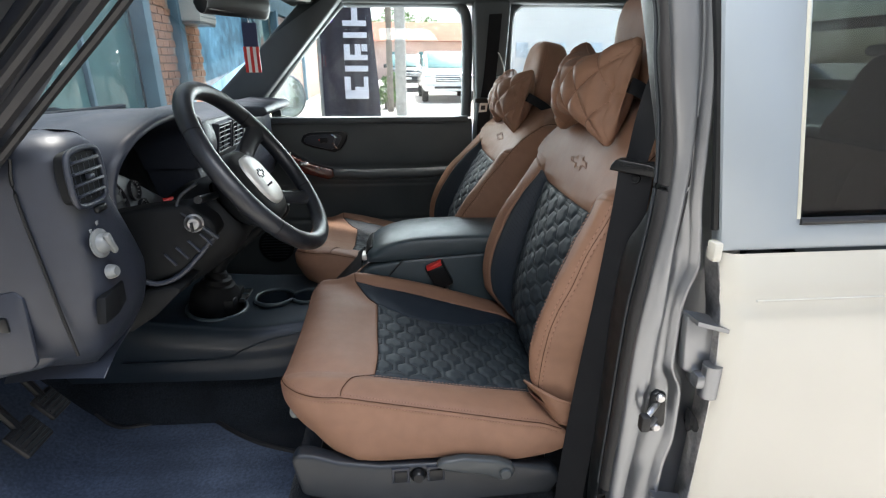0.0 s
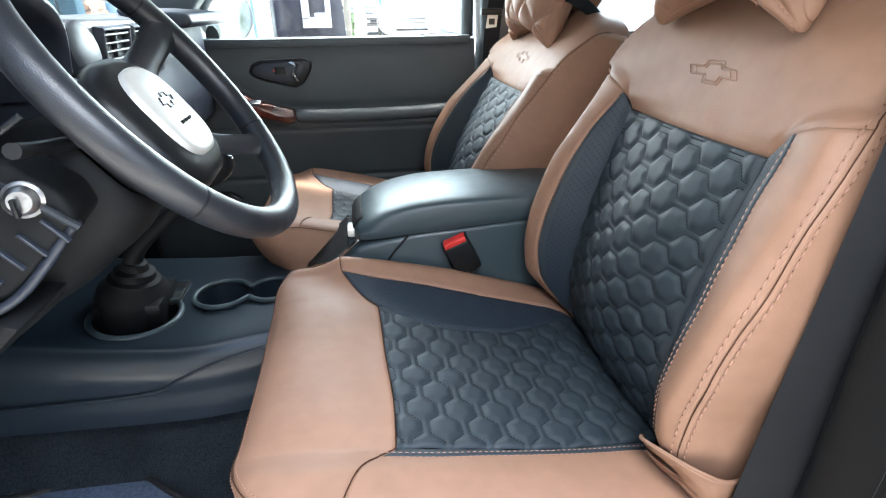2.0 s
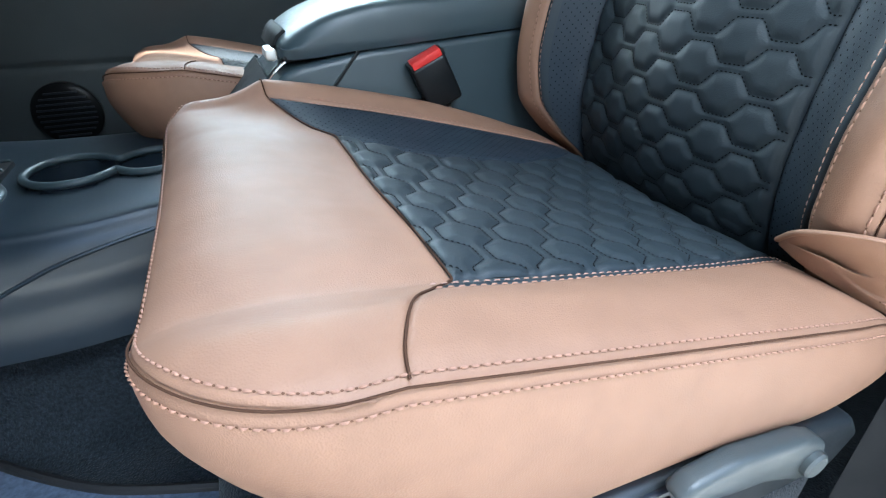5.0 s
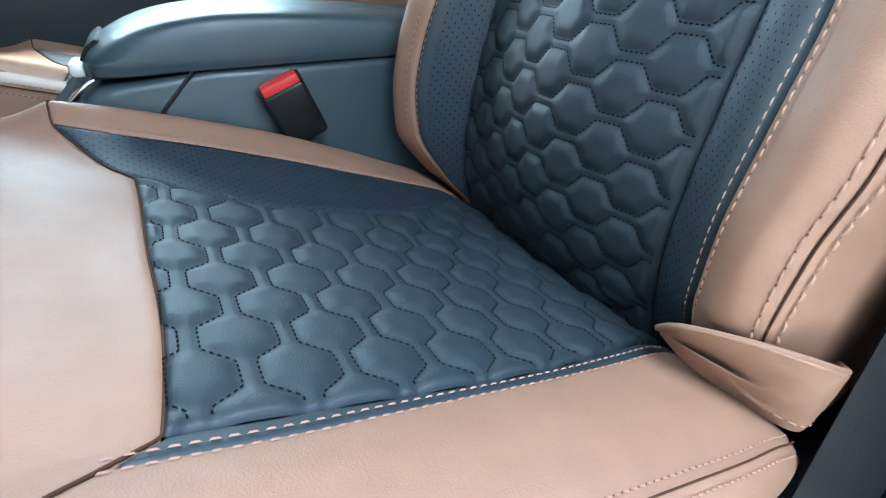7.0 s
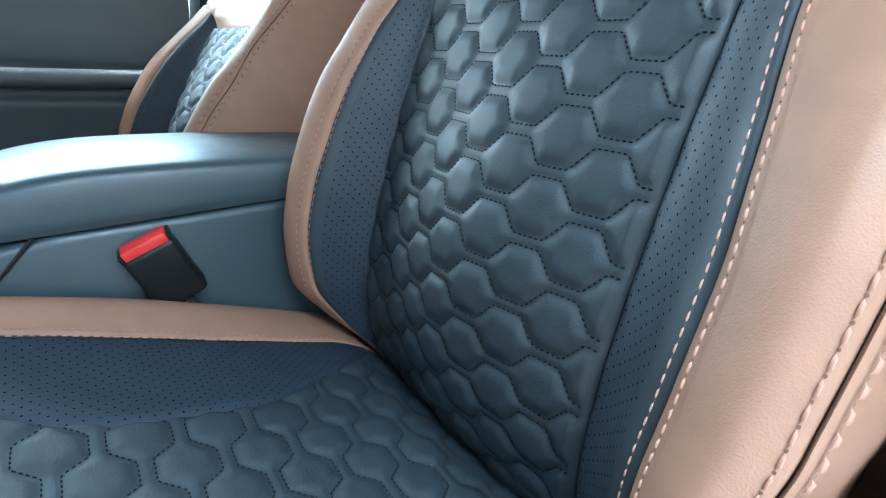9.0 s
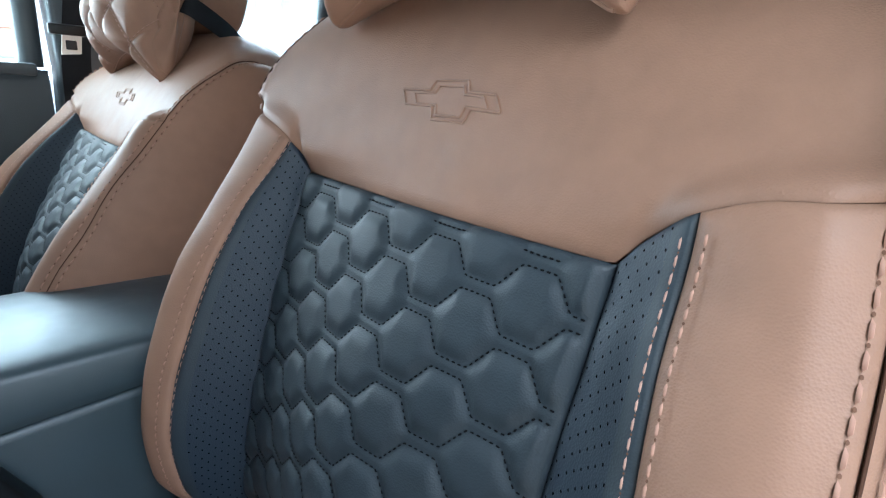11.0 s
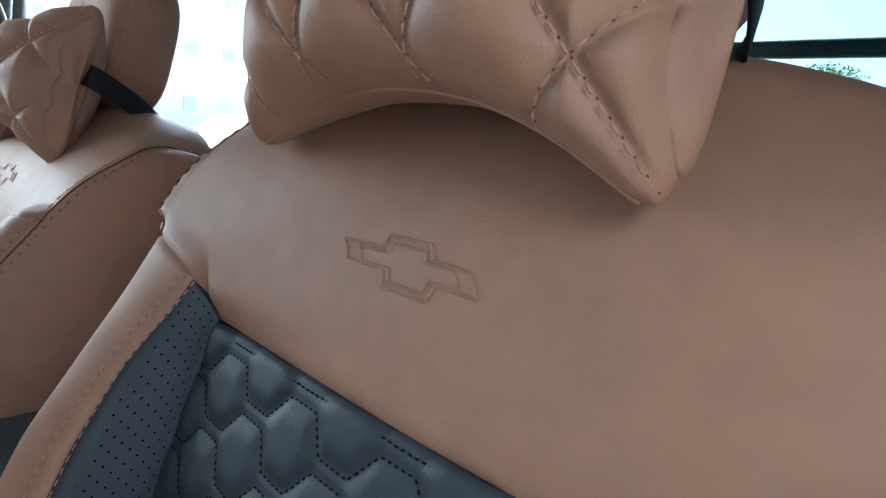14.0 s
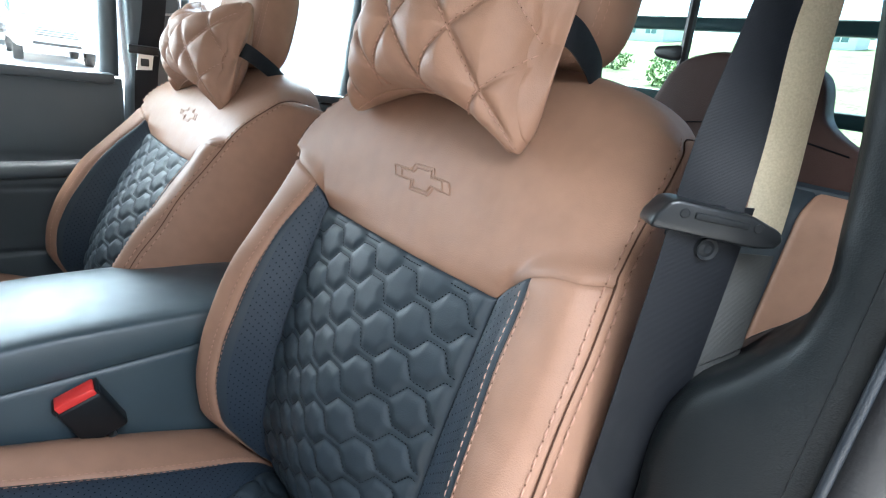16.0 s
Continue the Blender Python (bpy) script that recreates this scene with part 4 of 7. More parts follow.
    for grow, nm in ((1.24, "emblem_outline"), (.93, "emblem_outline")):
        loop = []
        for i in range(len(e)):
            a, b = np.array(e[i]) * grow, np.array(e[(i + 1) % len(e)]) * grow
            for t in np.linspace(0, 1, 6)[:-1]:
                loop.append(a * (1 - t) + b * t)
        loop = np.array(loop) * np.array([1, .80])
        y = 1.021 - loop[:, 0] * 1.0
        t = (loop[:, 1] + 1.2015 - 1.136) / .385
        pts = yoke_point(y, np.clip(t, 0, 1))
        part(nm, tube(pts, .0010, 6, closed=True, up=(1, 0, 0)), tan, yoke, "raised outline emblem in the leather")


# cushion
QX0 = -.058


def cushion_base(x):
    return .852 - .22 * (x + .055)


def cush_lines(x):
    """Sideways lines: left rim, crest, seam, quilt edge; quilt edge, seam, crest, right rim."""
    a = crv(x, [-.12, -.06, .0, .07, .16, .28], [1.206, 1.193, 1.189, 1.180, 1.174, 1.178])
    b = crv(x, [-.12, -.055, -.015, .05, .127, .23, .28], [1.160, 1.123, 1.096, 1.077, 1.079, 1.126, 1.158])
    c = crv(x, [-.12, -.05, .1, .2, .28], [.826, .832, .836, .846, .860])
    d = crv(x, [-.12, -.07, -.01, .035, .145, .28], [.806, .815, .817, .820, .827, .841])
    return a, b, c, d


def rim_in(x):
    """How far the cushion's sides draw in towards the back."""
    return crv(x, [-.15, .20, .26, .315], [0, 0, .003, .016])


def cushion_z(y, x):
    """Top of the cushion."""
    a, b, c, d = cush_lines(x)
    amp = crv(x, [-.15, -.05, .05, .15, .25, .32], [.028, .032, .030, .020, .004, .0])
    r = crv(x, [-.15, .1, .25, .32], [.012, .012, .006, .0])
    z = cushion_base(x) - crv(x, [-.15, .235, .275, .32], [0, 0, .008, .036])
    return across(y, [.745 + rim_in(x), .762 + rim_in(x), .788 + .8 * rim_in(x), d, c, .99 + 0 * x, b, a, 1.225 - .8 * rim_in(x), 1.252 - rim_in(x), 1.268 - rim_in(x)],
                  [z + .002, z + .003 + r * .55, z + .001 + r, z + .005, z, z - .006, z, z + .55 * amp, z + amp, z + .6 * amp, z - .016])


def cush_front(y):
    """x of the nose's seam."""
    s = np.clip(np.abs(y - 1.0065) - .1615, 0, .0999)
    return -.125 - .1 * np.sqrt(np.maximum(1 - (s / .1) ** 2, 0))


def cush_rear(y):
    """x of the seam behind the front roll."""
    return crv(y, [.74, .755, .772, .802, .812, .823, .832, .91, 1.0, 1.122, 1.143, 1.18, 1.209, 1.27], [-.111, -.109, -.103, -.086, -.075, -.063, -.055, -.052, -.056, -.060, -.078, -.102, -.117, -.120])


def seat_cushion(parent, mats):
    tan, black, perf, thr, pale, dark = mats

    def col(fa, fb, nu, nv, x1):
        u, v = np.linspace(0, 1, nu)[:, None], np.linspace(0, 1, nv)[None, :]
        x = np.broadcast_to(QX0 + (x1 - QX0) * u, (nu, nv)).copy()
        for _ in range(6):
            ya, yb = fa(x), fb(x)
            y = ya + (yb - ya) * v
            x = cush_rear(y) + (x1 - cush_rear(y)) * u
        return y, x

    A, B, C, D = [lambda x, i=i: cush_lines(x)[i] for i in range(4)]
    y, x = col(C, B, 230, 200, .305)
    P = np.stack([x, y, cushion_z(y, x)], -1)
    y0, step, per = .897, .0235, .0652
    l0 = -.018 - 1.5 * step
    q = sheet("cushion_quilt", P, black, parent, "black quilted leather panel", flip=False, tuck=.003, disp=quilt_height(y, x, y0, l0, step, per, .0038, .0072))
    for yy, xx, ok in quilt_rows(-.056, .27, .830, 1.13, y0, l0, step, per, .0072):
        a, b, c, d = cush_lines(xx)
        ok = ok & (yy > c + .004) & (yy < b - .004)
        if ok.sum() > 30:
            pts = np.stack([xx, yy, cushion_z(yy, xx) + .0006], -1)
            stitches("quilt_stitching", pts[ok], (0, 0, 1), dark, q, .0042, .0029, .0011, .0005)
    for fa, fb, lea, lab in ((B, A, perf, "perforated black leather strip"), (D, C, black, "smooth black leather strip")):
        y, x = col(fa, fb, 150, 18, .305)
        P = np.stack([x, y, cushion_z(y, x)], -1)
        sheet("cushion_insert", P, lea, parent, lab, tuck=.002, uv=np.stack([x, y * 1.25], -1))
    for sg, fa, fb in ((1, A, lambda x: 1.268 - rim_in(x)), (-1, lambda x: .745 + rim_in(x), D)):
        y, x = col(fa, fb, 150, 34, .305)
        P = np.stack([x, y, cushion_z(y, x)], -1)
        bol = sheet("cushion_bolster", P, tan, parent, "smooth tan leather side bolster", tuck=.0013)
        xx = np.linspace(-.075, .27, 200)
        for off, m in ((.0045, thr), (-.0045, pale)):
            yy = (A(xx) + off) if sg > 0 else (D(xx) - off)
            stitches("seam_stitching", np.stack([xx, yy, cushion_z(yy, xx)], -1), (0, 0, 1), m, bol, .0070, .0050, .0011, .0007)
    # the front roll
    s = np.sin(np.linspace(-math.pi / 2, math.pi / 2, 130))
    Y = (1.0065 + .2614 * s)[:, None] + np.zeros((1, 70))
    V = np.linspace(0, 1, 70)[None, :] + 0 * Y
    xf, xr = cush_front(Y), cush_rear(Y)
    X = xf + (xr - xf) * V ** 1.35

    def roll_z(y, v):
        ze = crv(np.abs(y - 1.0065), [0, .14, .2, .235, .2614], [.838, .845, .862, .8665, .867])
        z = ze + (cushion_z(y, cush_rear(y)) - ze) * crv(v, [0, .1, .2, .35, .5, .7, 1], [0, .40, .66, .88, .97, 1, 1])
        z = z + .022 * np.sin(math.pi * v ** .8) ** 1.2 * ease((.262 - np.abs(y - 1.0065)) / .15)
        return z - .022 * np.sin(math.pi * v) * ease((y - 1.08) / .18)

    Z = roll_z(Y, V)
    front = sheet("cushion_front_roll", np.stack([X, Y, Z], -1), tan, parent, "smooth tan leather front roll", flip=True, tuck=.0013)
    yy = np.linspace(.748, 1.264, 220)
    # The same painted shade behind the front roll.
    part("seam_line", tube(np.stack([cush_rear(yy), yy, cushion_z(yy, cush_rear(yy)) - .0003], -1), .0008, 6), SEAM_SHADE, front, "dark line painted as shade in the sunk seam")
    # skirt below the side seam
    right = np.stack([np.linspace(.305, -.112, 60), .745 + rim_in(np.linspace(.305, -.112, 60))], -1)
    nose = np.stack([X[:, 0], Y[:, 0]], -1)
    left = np.stack([np.linspace(-.118, .305, 60), 1.268 - rim_in(np.linspace(-.118, .305, 60))], -1)
    zR = cushion_z(right[:, 1], right[:, 0])
    zL = cushion_z(left[:, 1], left[:, 0])
    O = np.concatenate([np.c_[right, zR], np.c_[nose, Z[:, 0]][1:-1], np.c_[left, zL]])
    t = np.gradient(O[:, :2], axis=0)
    n = np.stack([-t[:, 1], t[:, 0]], -1)
    n /= np.maximum(np.linalg.norm(n, axis=1, keepdims=True), 1e-9)
    c = np.array([.03, 1.0065])
    n *= np.sign(((O[:, :2] - c) * n).sum(1))[:, None]
    for _ in range(6):
        n = np.concatenate([n[:1], (n[:-2] + n[1:-1] + n[2:]) / 3, n[-1:]])
    n /= np.linalg.norm(n, axis=1, keepdims=True)
    low = crv(O[:, 0], [-.23, -.17, -.11, -.05, .08, .2, .26, .325], [.735, .722, .708, .700, .702, .690, .70, .73])
    w = np.linspace(0, 1, 22)
    out = crv(w, [0, .15, .4, .7, .9, 1], [0, .005, .009, .005, -.012, -.05])
    under = crv(w, [0, .12, .25, .45, .65, .8, 1], [0, .003, .002, -.007, -.021, -.037, -.068])
    f = np.clip((-.09 - O[:, 0]) / .09, 0, 1)[:, None]
    tuck_in = out[None] * (1 - f) + under[None] * f
    G = np.zeros((len(O), 22, 3))
    G[..., :2] = O[:, None, :2] + n[:, None] * tuck_in[..., None]
    G[..., 2] = O[:, None, 2] + (low - O[:, 2])[:, None] * w[None]
    sk = sheet("cushion_skirt", G, tan, parent, "smooth tan leather side panel", flip=False, tuck=.0013, sides="l")
    # Painted shade again, under the cushion's rim seam.
    part("seam_line", tube(O[3:-3] + np.c_[n[3:-3] * .0004, np.full(len(O) - 6, -.0004)], .0007, 6), SEAM_SHADE, sk, "dark line painted as shade in the sunk seam")
    # a row of stitches below the seam and one above it
    run = np.concatenate([np.zeros((len(O), 1)), np.cumsum(np.linalg.norm(np.diff(G, axis=1), axis=2), 1)], 1)
    pts = np.array([[np.interp(.0085, run[i], G[i, :, k]) for k in range(3)] for i in range(len(O))])[4:-4]
    stitches("skirt_stitching", pts, np.c_[n[4:-4], .1 + 0 * n[4:-4, :1]], thr, sk, .0056, .0040, .0014, .0002, hole=True)
    up = O[4:-4].copy()
    up[:, :2] -= n[4:-4] * .0048
    xa, xb = cush_front(up[:, 1]), cush_rear(up[:, 1])
    on_roll = up[:, 0] < xb
    v = np.clip((up[:, 0] - xa) / (xb - xa), 0, 1) ** (1 / 1.35)
    up[:, 2] = np.where(on_roll, roll_z(up[:, 1], v), cushion_z(up[:, 1], np.maximum(up[:, 0], xb)))
    stitches("skirt_stitching", up, np.c_[n[4:-4], 1.0 + 0 * n[4:-4, :1]], thr, sk, .0056, .0040, .0014, .0002, hole=True)


def pillow_block(c, size, power=4.0, n=28, bow=None):
    """A stuffed, rounded block; bow(u, v, w) may move its points."""
    u = np.linspace(-math.pi / 2, math.pi / 2, n)
    v = np.linspace(-math.pi, math.pi, 2 * n)
    e = 2 / power
    f = lambda a: np.sign(a) * np.abs(a) ** e
    U, V = np.meshgrid(u, v, indexing="ij")
    x = f(np.cos(U)) * f(np.cos(V))
    y = f(np.cos(U)) * f(np.sin(V))
    z = f(np.sin(U))
    P = np.stack([x, y, z], -1)
    if bow:
        P = bow(P)
    return np.array(c) + P * np.array(size) / 2


def headrest(parent, c, mats):
    tan, thr = mats[0], mats[3]
    def bow(P):
        P = P.copy()
        P[..., 1] *= 1 - .10 * np.clip(P[..., 2], 0, 1)
        return P
    P = pillow_block(c, (.105, .215, .20), 3.6, 26, bow)
    hd = sheet("headrest", P, tan, parent, "tan leather headrest", flip=False)
    a = np.linspace(0, 2 * math.pi, 160)
    for dx in (-.026, -.033):
        k = math.sqrt(max(0, 1 - (abs(dx) / .0525) ** 3.6)) ** .6
        f = lambda q: np.sign(q) * np.abs(q) ** (2 / 3.6)
        pts = np.stack([c[0] + dx + 0 * a, c[1] + f(np.cos(a)) * .108 * k, c[2] + f(np.sin(a)) * .1005 * k], -1)
        stitches("headrest_stitching", pts, np.stack([0 * a, np.cos(a), np.sin(a)], -1), thr, hd, .0066, .005, .0013)
    for dy in (-.055, .055):
        part("headrest_post", tube([(c[0] + .005, c[1] + dy, c[2] - .16), (c[0], c[1] + dy, c[2] - .06)], .006, 12), CHROME, parent, "chrome headrest post")


def seat_mats():
    return TAN, BLACK, PERF, THREAD_TAN, THREAD_PALE, THREAD_BLACK


def seat_base(parent, driver):
    """Plastic side shield, slides and frame below the cushion."""
    poly = [(-.205, .735), (-.195, .75), (-.17, .748), (-.12, .728), (-.05, .715), (.10, .712), (.20, .70), (.27, .685), (.29, .66), (.27, .625), (.0, .62), (-.12, .635), (-.19, .66)]
    sh = part("side_shield", prism(poly, "y", .742, .775, .008, 3), GREYTRIM, parent, "grey moulded plastic side shield")
    if driver:
        for x, w in ((-.012, .012), (.052, .012)):
            part("switch", box((x - w, .735, .681), (x + w, .746, .706), .003), SMOOTH_BLACK, sh, "black rocker switch")
            part("switch_bezel", box((x - w - .004, .7385, .677), (x + w + .004, .744, .710), .002), DASH, sh)
        part("switch_knob", lathe([(0, .012), (.009, .012), (.0115, .009), (.0125, 0), (.016, 0), (.016, -.004)], (.02, .742, .693), (0, -1, 0)), SMOOTH_BLACK, sh, "round black switch")
        lv = [(.05, .722), (.062, .733), (.10, .738), (.165, .728), (.19, .716), (.196, .70), (.186, .685), (.17, .682), (.155, .69), (.13, .700), (.10, .704), (.07, .712)]
        part("recline_lever", prism(lv, "y", .722, .741, .006, 3), LEVERGREY, parent, "pale grey plastic recline lever")
        part("lever_pivot", lathe([(0, .006), (.009, .006), (.011, .004), (.011, 0)], (.177, .722, .702), (0, -1, 0)), LEVERGREY, parent)
    part("seat_frame", box((-.17, .80, .60), (.28, 1.22, .70), .02), SMOOTH_BLACK, parent)
    for y in (.80, 1.20):
        part("slide_rail", box((-.20, y - .02, .50), (.30, y + .02, .60), .006), STEEL, parent, "dull steel slide rail")


driver_seat = thing("driver_seat", (.03, YC, .50), "tan and black leather driver's seat with quilted panels", "car seat", "front seats")
seat_cushion(driver_seat, seat_mats())
seat_back(driver_seat, seat_mats())
headrest(driver_seat, (.495, 1.020, 1.427), seat_mats())
seat_base(driver_seat, True)

# the passenger's seat: the same covers, set lower and farther forward, leaning back a little more
PASS_SHIFT = Vector((-.094, .67, -.011))
PASS_LEAN = Matrix.Translation((-.024, 0, .003)) @ Matrix.Translation((.27, 0, .78)) @ Matrix.Rotation(radians(11.8), 4, "Y") @ Matrix.Translation((-.27, 0, -.78))
PASS_ROLL = Matrix.Translation((0, 1.01, .85)) @ Matrix.Rotation(radians(-5), 4, "X") @ Matrix.Translation((0, -1.01, -.85))
passenger_seat = copy_thing(driver_seat, Matrix.Translation(Vector((.03, YC, .50)) + PASS_SHIFT))
passenger_seat.name = "passenger_seat"
passenger_seat["label"] = "tan and black leather passenger seat set farther forward"
for o in passenger_seat.children:
    if o.name.split(".")[0] in ("backrest_quilt", "backrest_insert", "backrest_bolster", "backrest_side", "backrest_yoke", "backrest_rear", "backrest_strip_edge", "headrest", "headrest_post"):
        o.matrix_basis = (Matrix.Translation((-.03, .04, 0)) if o.name.startswith("headrest") else Matrix.Identity(4)) @ PASS_LEAN
    if o.name.split(".")[0].startswith("cushion_"):
        o.matrix_basis = PASS_ROLL
    if o.name.split(".")[0] in ("recline_lever", "lever_pivot"):
        bpy.data.objects.remove(o)
for o in list(passenger_seat.children_recursive):
    if o.name.split(".")[0] in ("switch", "switch_bezel", "switch_knob"):
        bpy.data.objects.remove(o)

# ---- dashboard ----
dashboard = thing("dashboard", (-.7, 1.36, .9), "dark grey moulded dashboard with round instrument hood", "dashboard")
END = [(-1.02, 1.20), (-.80, 1.262), (-.60, 1.288), (-.50, 1.298), (-.462, 1.294), (-.438, 1.272), (-.431, 1.24), (-.427, 1.12), (-.428, 1.06), (-.445, 1.005), (-.50, .972), (-.70, .93), (-1.02, .92)]
MIDP = [(-1.02, 1.20), (-.80, 1.262), (-.66, 1.285), (-.60, 1.285), (-.58, 1.25), (-.545, 1.11), (-.47, 1.075), (-.46, 1.02), (-.50, .972), (-.70, .93), (-1.02, .92)]
part("dash_core", prism([(p - .04, q - .01) for p, q in END], "y", .715, .775, .014, 4), DASH, dashboard)
ROUND = smooth_path([(-.86, .690), (-.70, .688), (-.56, .687), (-.485, .693), (-.448, .709), (-.432, .735), (-.4285, .765), (-.430, .785), (-.436, .798), (-.452, .808), (-.52, .814), (-.62, .816)], 8)
nrm = np.gradient(ROUND, axis=0)
nrm = np.stack([nrm[:, 1], -nrm[:, 0]], -1)
nrm /= np.linalg.norm(nrm, axis=1, keepdims=True)
SKIN = [(.935, .080), (.955, .055), (.985, .026), (1.02, .010), (1.06, .003), (1.12, 0), (1.20, .001), (1.25, .002), (1.275, .004), (1.292, .010), (1.304, .021), (1.311, .036), (1.314, .055)]
skin_z = .935 + (1.314 - .935) * np.sin(np.linspace(0, math.pi / 2, 60)) ** .9
skin_in = crv(skin_z, [q[0] for q in SKIN], [q[1] for q in SKIN])
G = np.zeros((len(ROUND), 60, 3))
G[..., :2] = ROUND[:, None] - nrm[:, None] * skin_in[None, :, None]
G[..., 2] = skin_z[None] + .03 * np.clip((ROUND[:, :1] + .56) / .30, -1, 0)
G[..., 1] += np.clip((G[..., 1] - .765) / .03, 0, 1) * .062 * np.clip((1.215 - G[..., 2]) / .13, 0, 1)
sheet("dash_end", G, DASH, dashboard, "dark grey rounded end section")
part("dash_middle", prism(MIDP, "y", .806, 1.20, .006, 2), MATT_BLACK, dashboard, "black open middle below the hood")
RIGHT = [(-1.02, 1.20), (-.80, 1.258), (-.62, 1.275), (-.52, 1.275), (-.47, 1.262), (-.455, 1.235), (-.455, 1.17), (-.44, 1.10), (-.46, 1.02), (-.52, .985), (-.70, .95), (-1.02, .93)]
part("dash_main", prism(RIGHT, "y", 1.20, 1.965, .012, 3), DASH, dashboard)
part("dash_pad", prism([(-.50, 1.245), (-.39, 1.248), (-.378, 1.262), (-.39, 1.276), (-.52, 1.285)], "y", 1.60, 1.955, .008, 3), DASH, dashboard, "overhanging pad above the glove box")
part("fuse_cover", prism([(-.62, 1.09), (-.528, 1.106), (-.518, 1.094), (-.524, .992), (-.534, .982), (-.64, .965)], "y", .685, .693, .005, 2), DASH, dashboard, "flush fuse cover")
part("fuse_latch", box((-.558, .681, 1.045), (-.545, .687, 1.068), .003), SMOOTH_BLACK, dashboard)
part("end_seam", tube(smooth_path([(-.487, .6915, 1.285), (-.492, .6905, 1.24), (-.482, .6905, 1.12), (-.47, .6905, 1.0)], 6), .0022, 6), SMOOTH_BLACK, dashboard)

# end face towards the driver: vent, lamp switches, open pocket
def vent(c, w, h, face, slats, parent, turn=0.0):
    """An air vent whose face looks along +x, turned a little."""
    m = Matrix.Translation(c) @ Matrix.Rotation(turn, 4, "Z") @ Matrix.Rotation(radians(8), 4, "Y")
    def box_t(lo, hi, bv):
        bm = box(lo, hi, bv)
        bm.transform(m)
        return bm
    v = part("air_vent", join(box_t((-.02, -w / 2, h / 2 - .006), (.008, w / 2, h / 2), .003), box_t((-.02, -w / 2, -h / 2), (.008, w / 2, -h / 2 + .006), .003),
                              box_t((-.02, -w / 2, -h / 2), (.008, -w / 2 + .006, h / 2), .003), box_t((-.02, w / 2 - .006, -h / 2), (.008, w / 2, h / 2), .003)), face, parent, "air vent frame")
    part("vent_cavity", box_t((-.03, -w / 2 + .004, -h / 2 + .004), (-.012, w / 2 - .004, h / 2 - .004), .002), SMOOTH_BLACK, v)
    for k in range(slats):
        z = -h / 2 + h * (k + 1) / (slats + 1)
        bm = box((-.010, -w / 2 + .006, -.002), (.006, w / 2 - .006, .002), .001, 1)
        bm.transform(m @ Matrix.Translation((0, 0, z)) @ Matrix.Rotation(radians(-18), 4, "Y"))
        part("vent_slat", bm, face, v)
    part("vent_divider", box_t((-.012, -.002, -h / 2 + .006), (.004, .002, h / 2 - .006), .001), face, v)
    return v


def rounded(c, w, h, k=.62):
    return smooth_path([(c[0] + w * p, c[1] + h * q) for p, q in ((-1, -k), (-1, k), (-k, 1), (k, 1), (1, k), (1, -k), (k, -1), (-k, -1))], 4, closed=True)


VC = (.739, 1.252)
v1 = part("air_vent", prism([tuple(q) for q in rounded(VC, .036, .035)], "x", -.445, -.4285, .001, 1), MATT_BLACK, dashboard, "dark recess of the air vent")
part("vent_rim", tube([(-.4275, *q) for q in rounded(VC, .038, .037)], .0042, 10, closed=True, up=(1, 0, 0)), DASH, v1, "raised rounded vent rim")
for k in range(4):
    zz = VC[1] - .0225 + .015 * k
    w = .033 if k in (1, 2) else .030
    bm = box((-.005, -w, -.0022), (.005, w, .0022), .0015, 2)
    bm.transform(Matrix.Translation((-.4265, VC[0], zz)) @ Matrix.Rotation(radians(-20), 4, "Y"))
    part("vent_slat", bm, DASH, v1)
for k in range(5):
    part("vent_vane", box((-.4310, VC[0] - .026 + .013 * k - .001, VC[1] - .030), (-.4280, VC[0] - .026 + .013 * k + .001, VC[1] + .030), 0), DASH, v1, smooth=False)
part("vent_knob", box((-.427, VC[0] - .006, VC[1] - .003), (-.419, VC[0] + .006, VC[1] + .004), .002), DASH, v1)
part("dimmer_slot", box((-.432, .742, 1.198), (-.424, .768, 1.208), .003), SMOOTH_BLACK, dashboard, "small slot below the vent")
GREYKNOB = material("pale_grey_switch", (.17, .18, .18), .35, vary=.1, vary_scale=60)
part("lamp_knob", lathe([(0, .014), (.008, .014), (.013, .010), (.015, .004), (.021, .002), (.021, 0)], (-.427, .732, 1.157), (1, -.1, .1), 20), GREYKNOB, dashboard, "pale grey lamp switch")
bm = box((-.004, -.005, -.017), (.004, .005, .017), .003)
bm.transform(Matrix.Translation((-.412, .732, 1.157)) @ Matrix.Rotation(radians(25), 4, "X"))
part("lamp_knob_grip", bm, GREYKNOB, dashboard)
part("dimmer_knob", lathe([(0, .012), (.007, .012), (.010, .007), (.011, 0)], (-.428, .740, 1.110), (1, -.1, .1), 16), GREYKNOB, dashboard, "small pale dimmer knob")
part("pocket", prism([(.712, 1.080), (.768, 1.085), (.766, 1.052), (.738, 1.042), (.700, 1.043)], "x", -.440, -.4262, .003), MATT_BLACK, dashboard, "dark open pocket")
for k, (y_, z_) in enumerate(((.715, 1.180), (.733, 1.187), (.708, 1.162))):
    part("switch_icon", box((-.4262, y_ - .003, z_ - .003), (-.4245, y_ + .003, z_ + .003), .001, 1), GREYKNOB, dashboard)

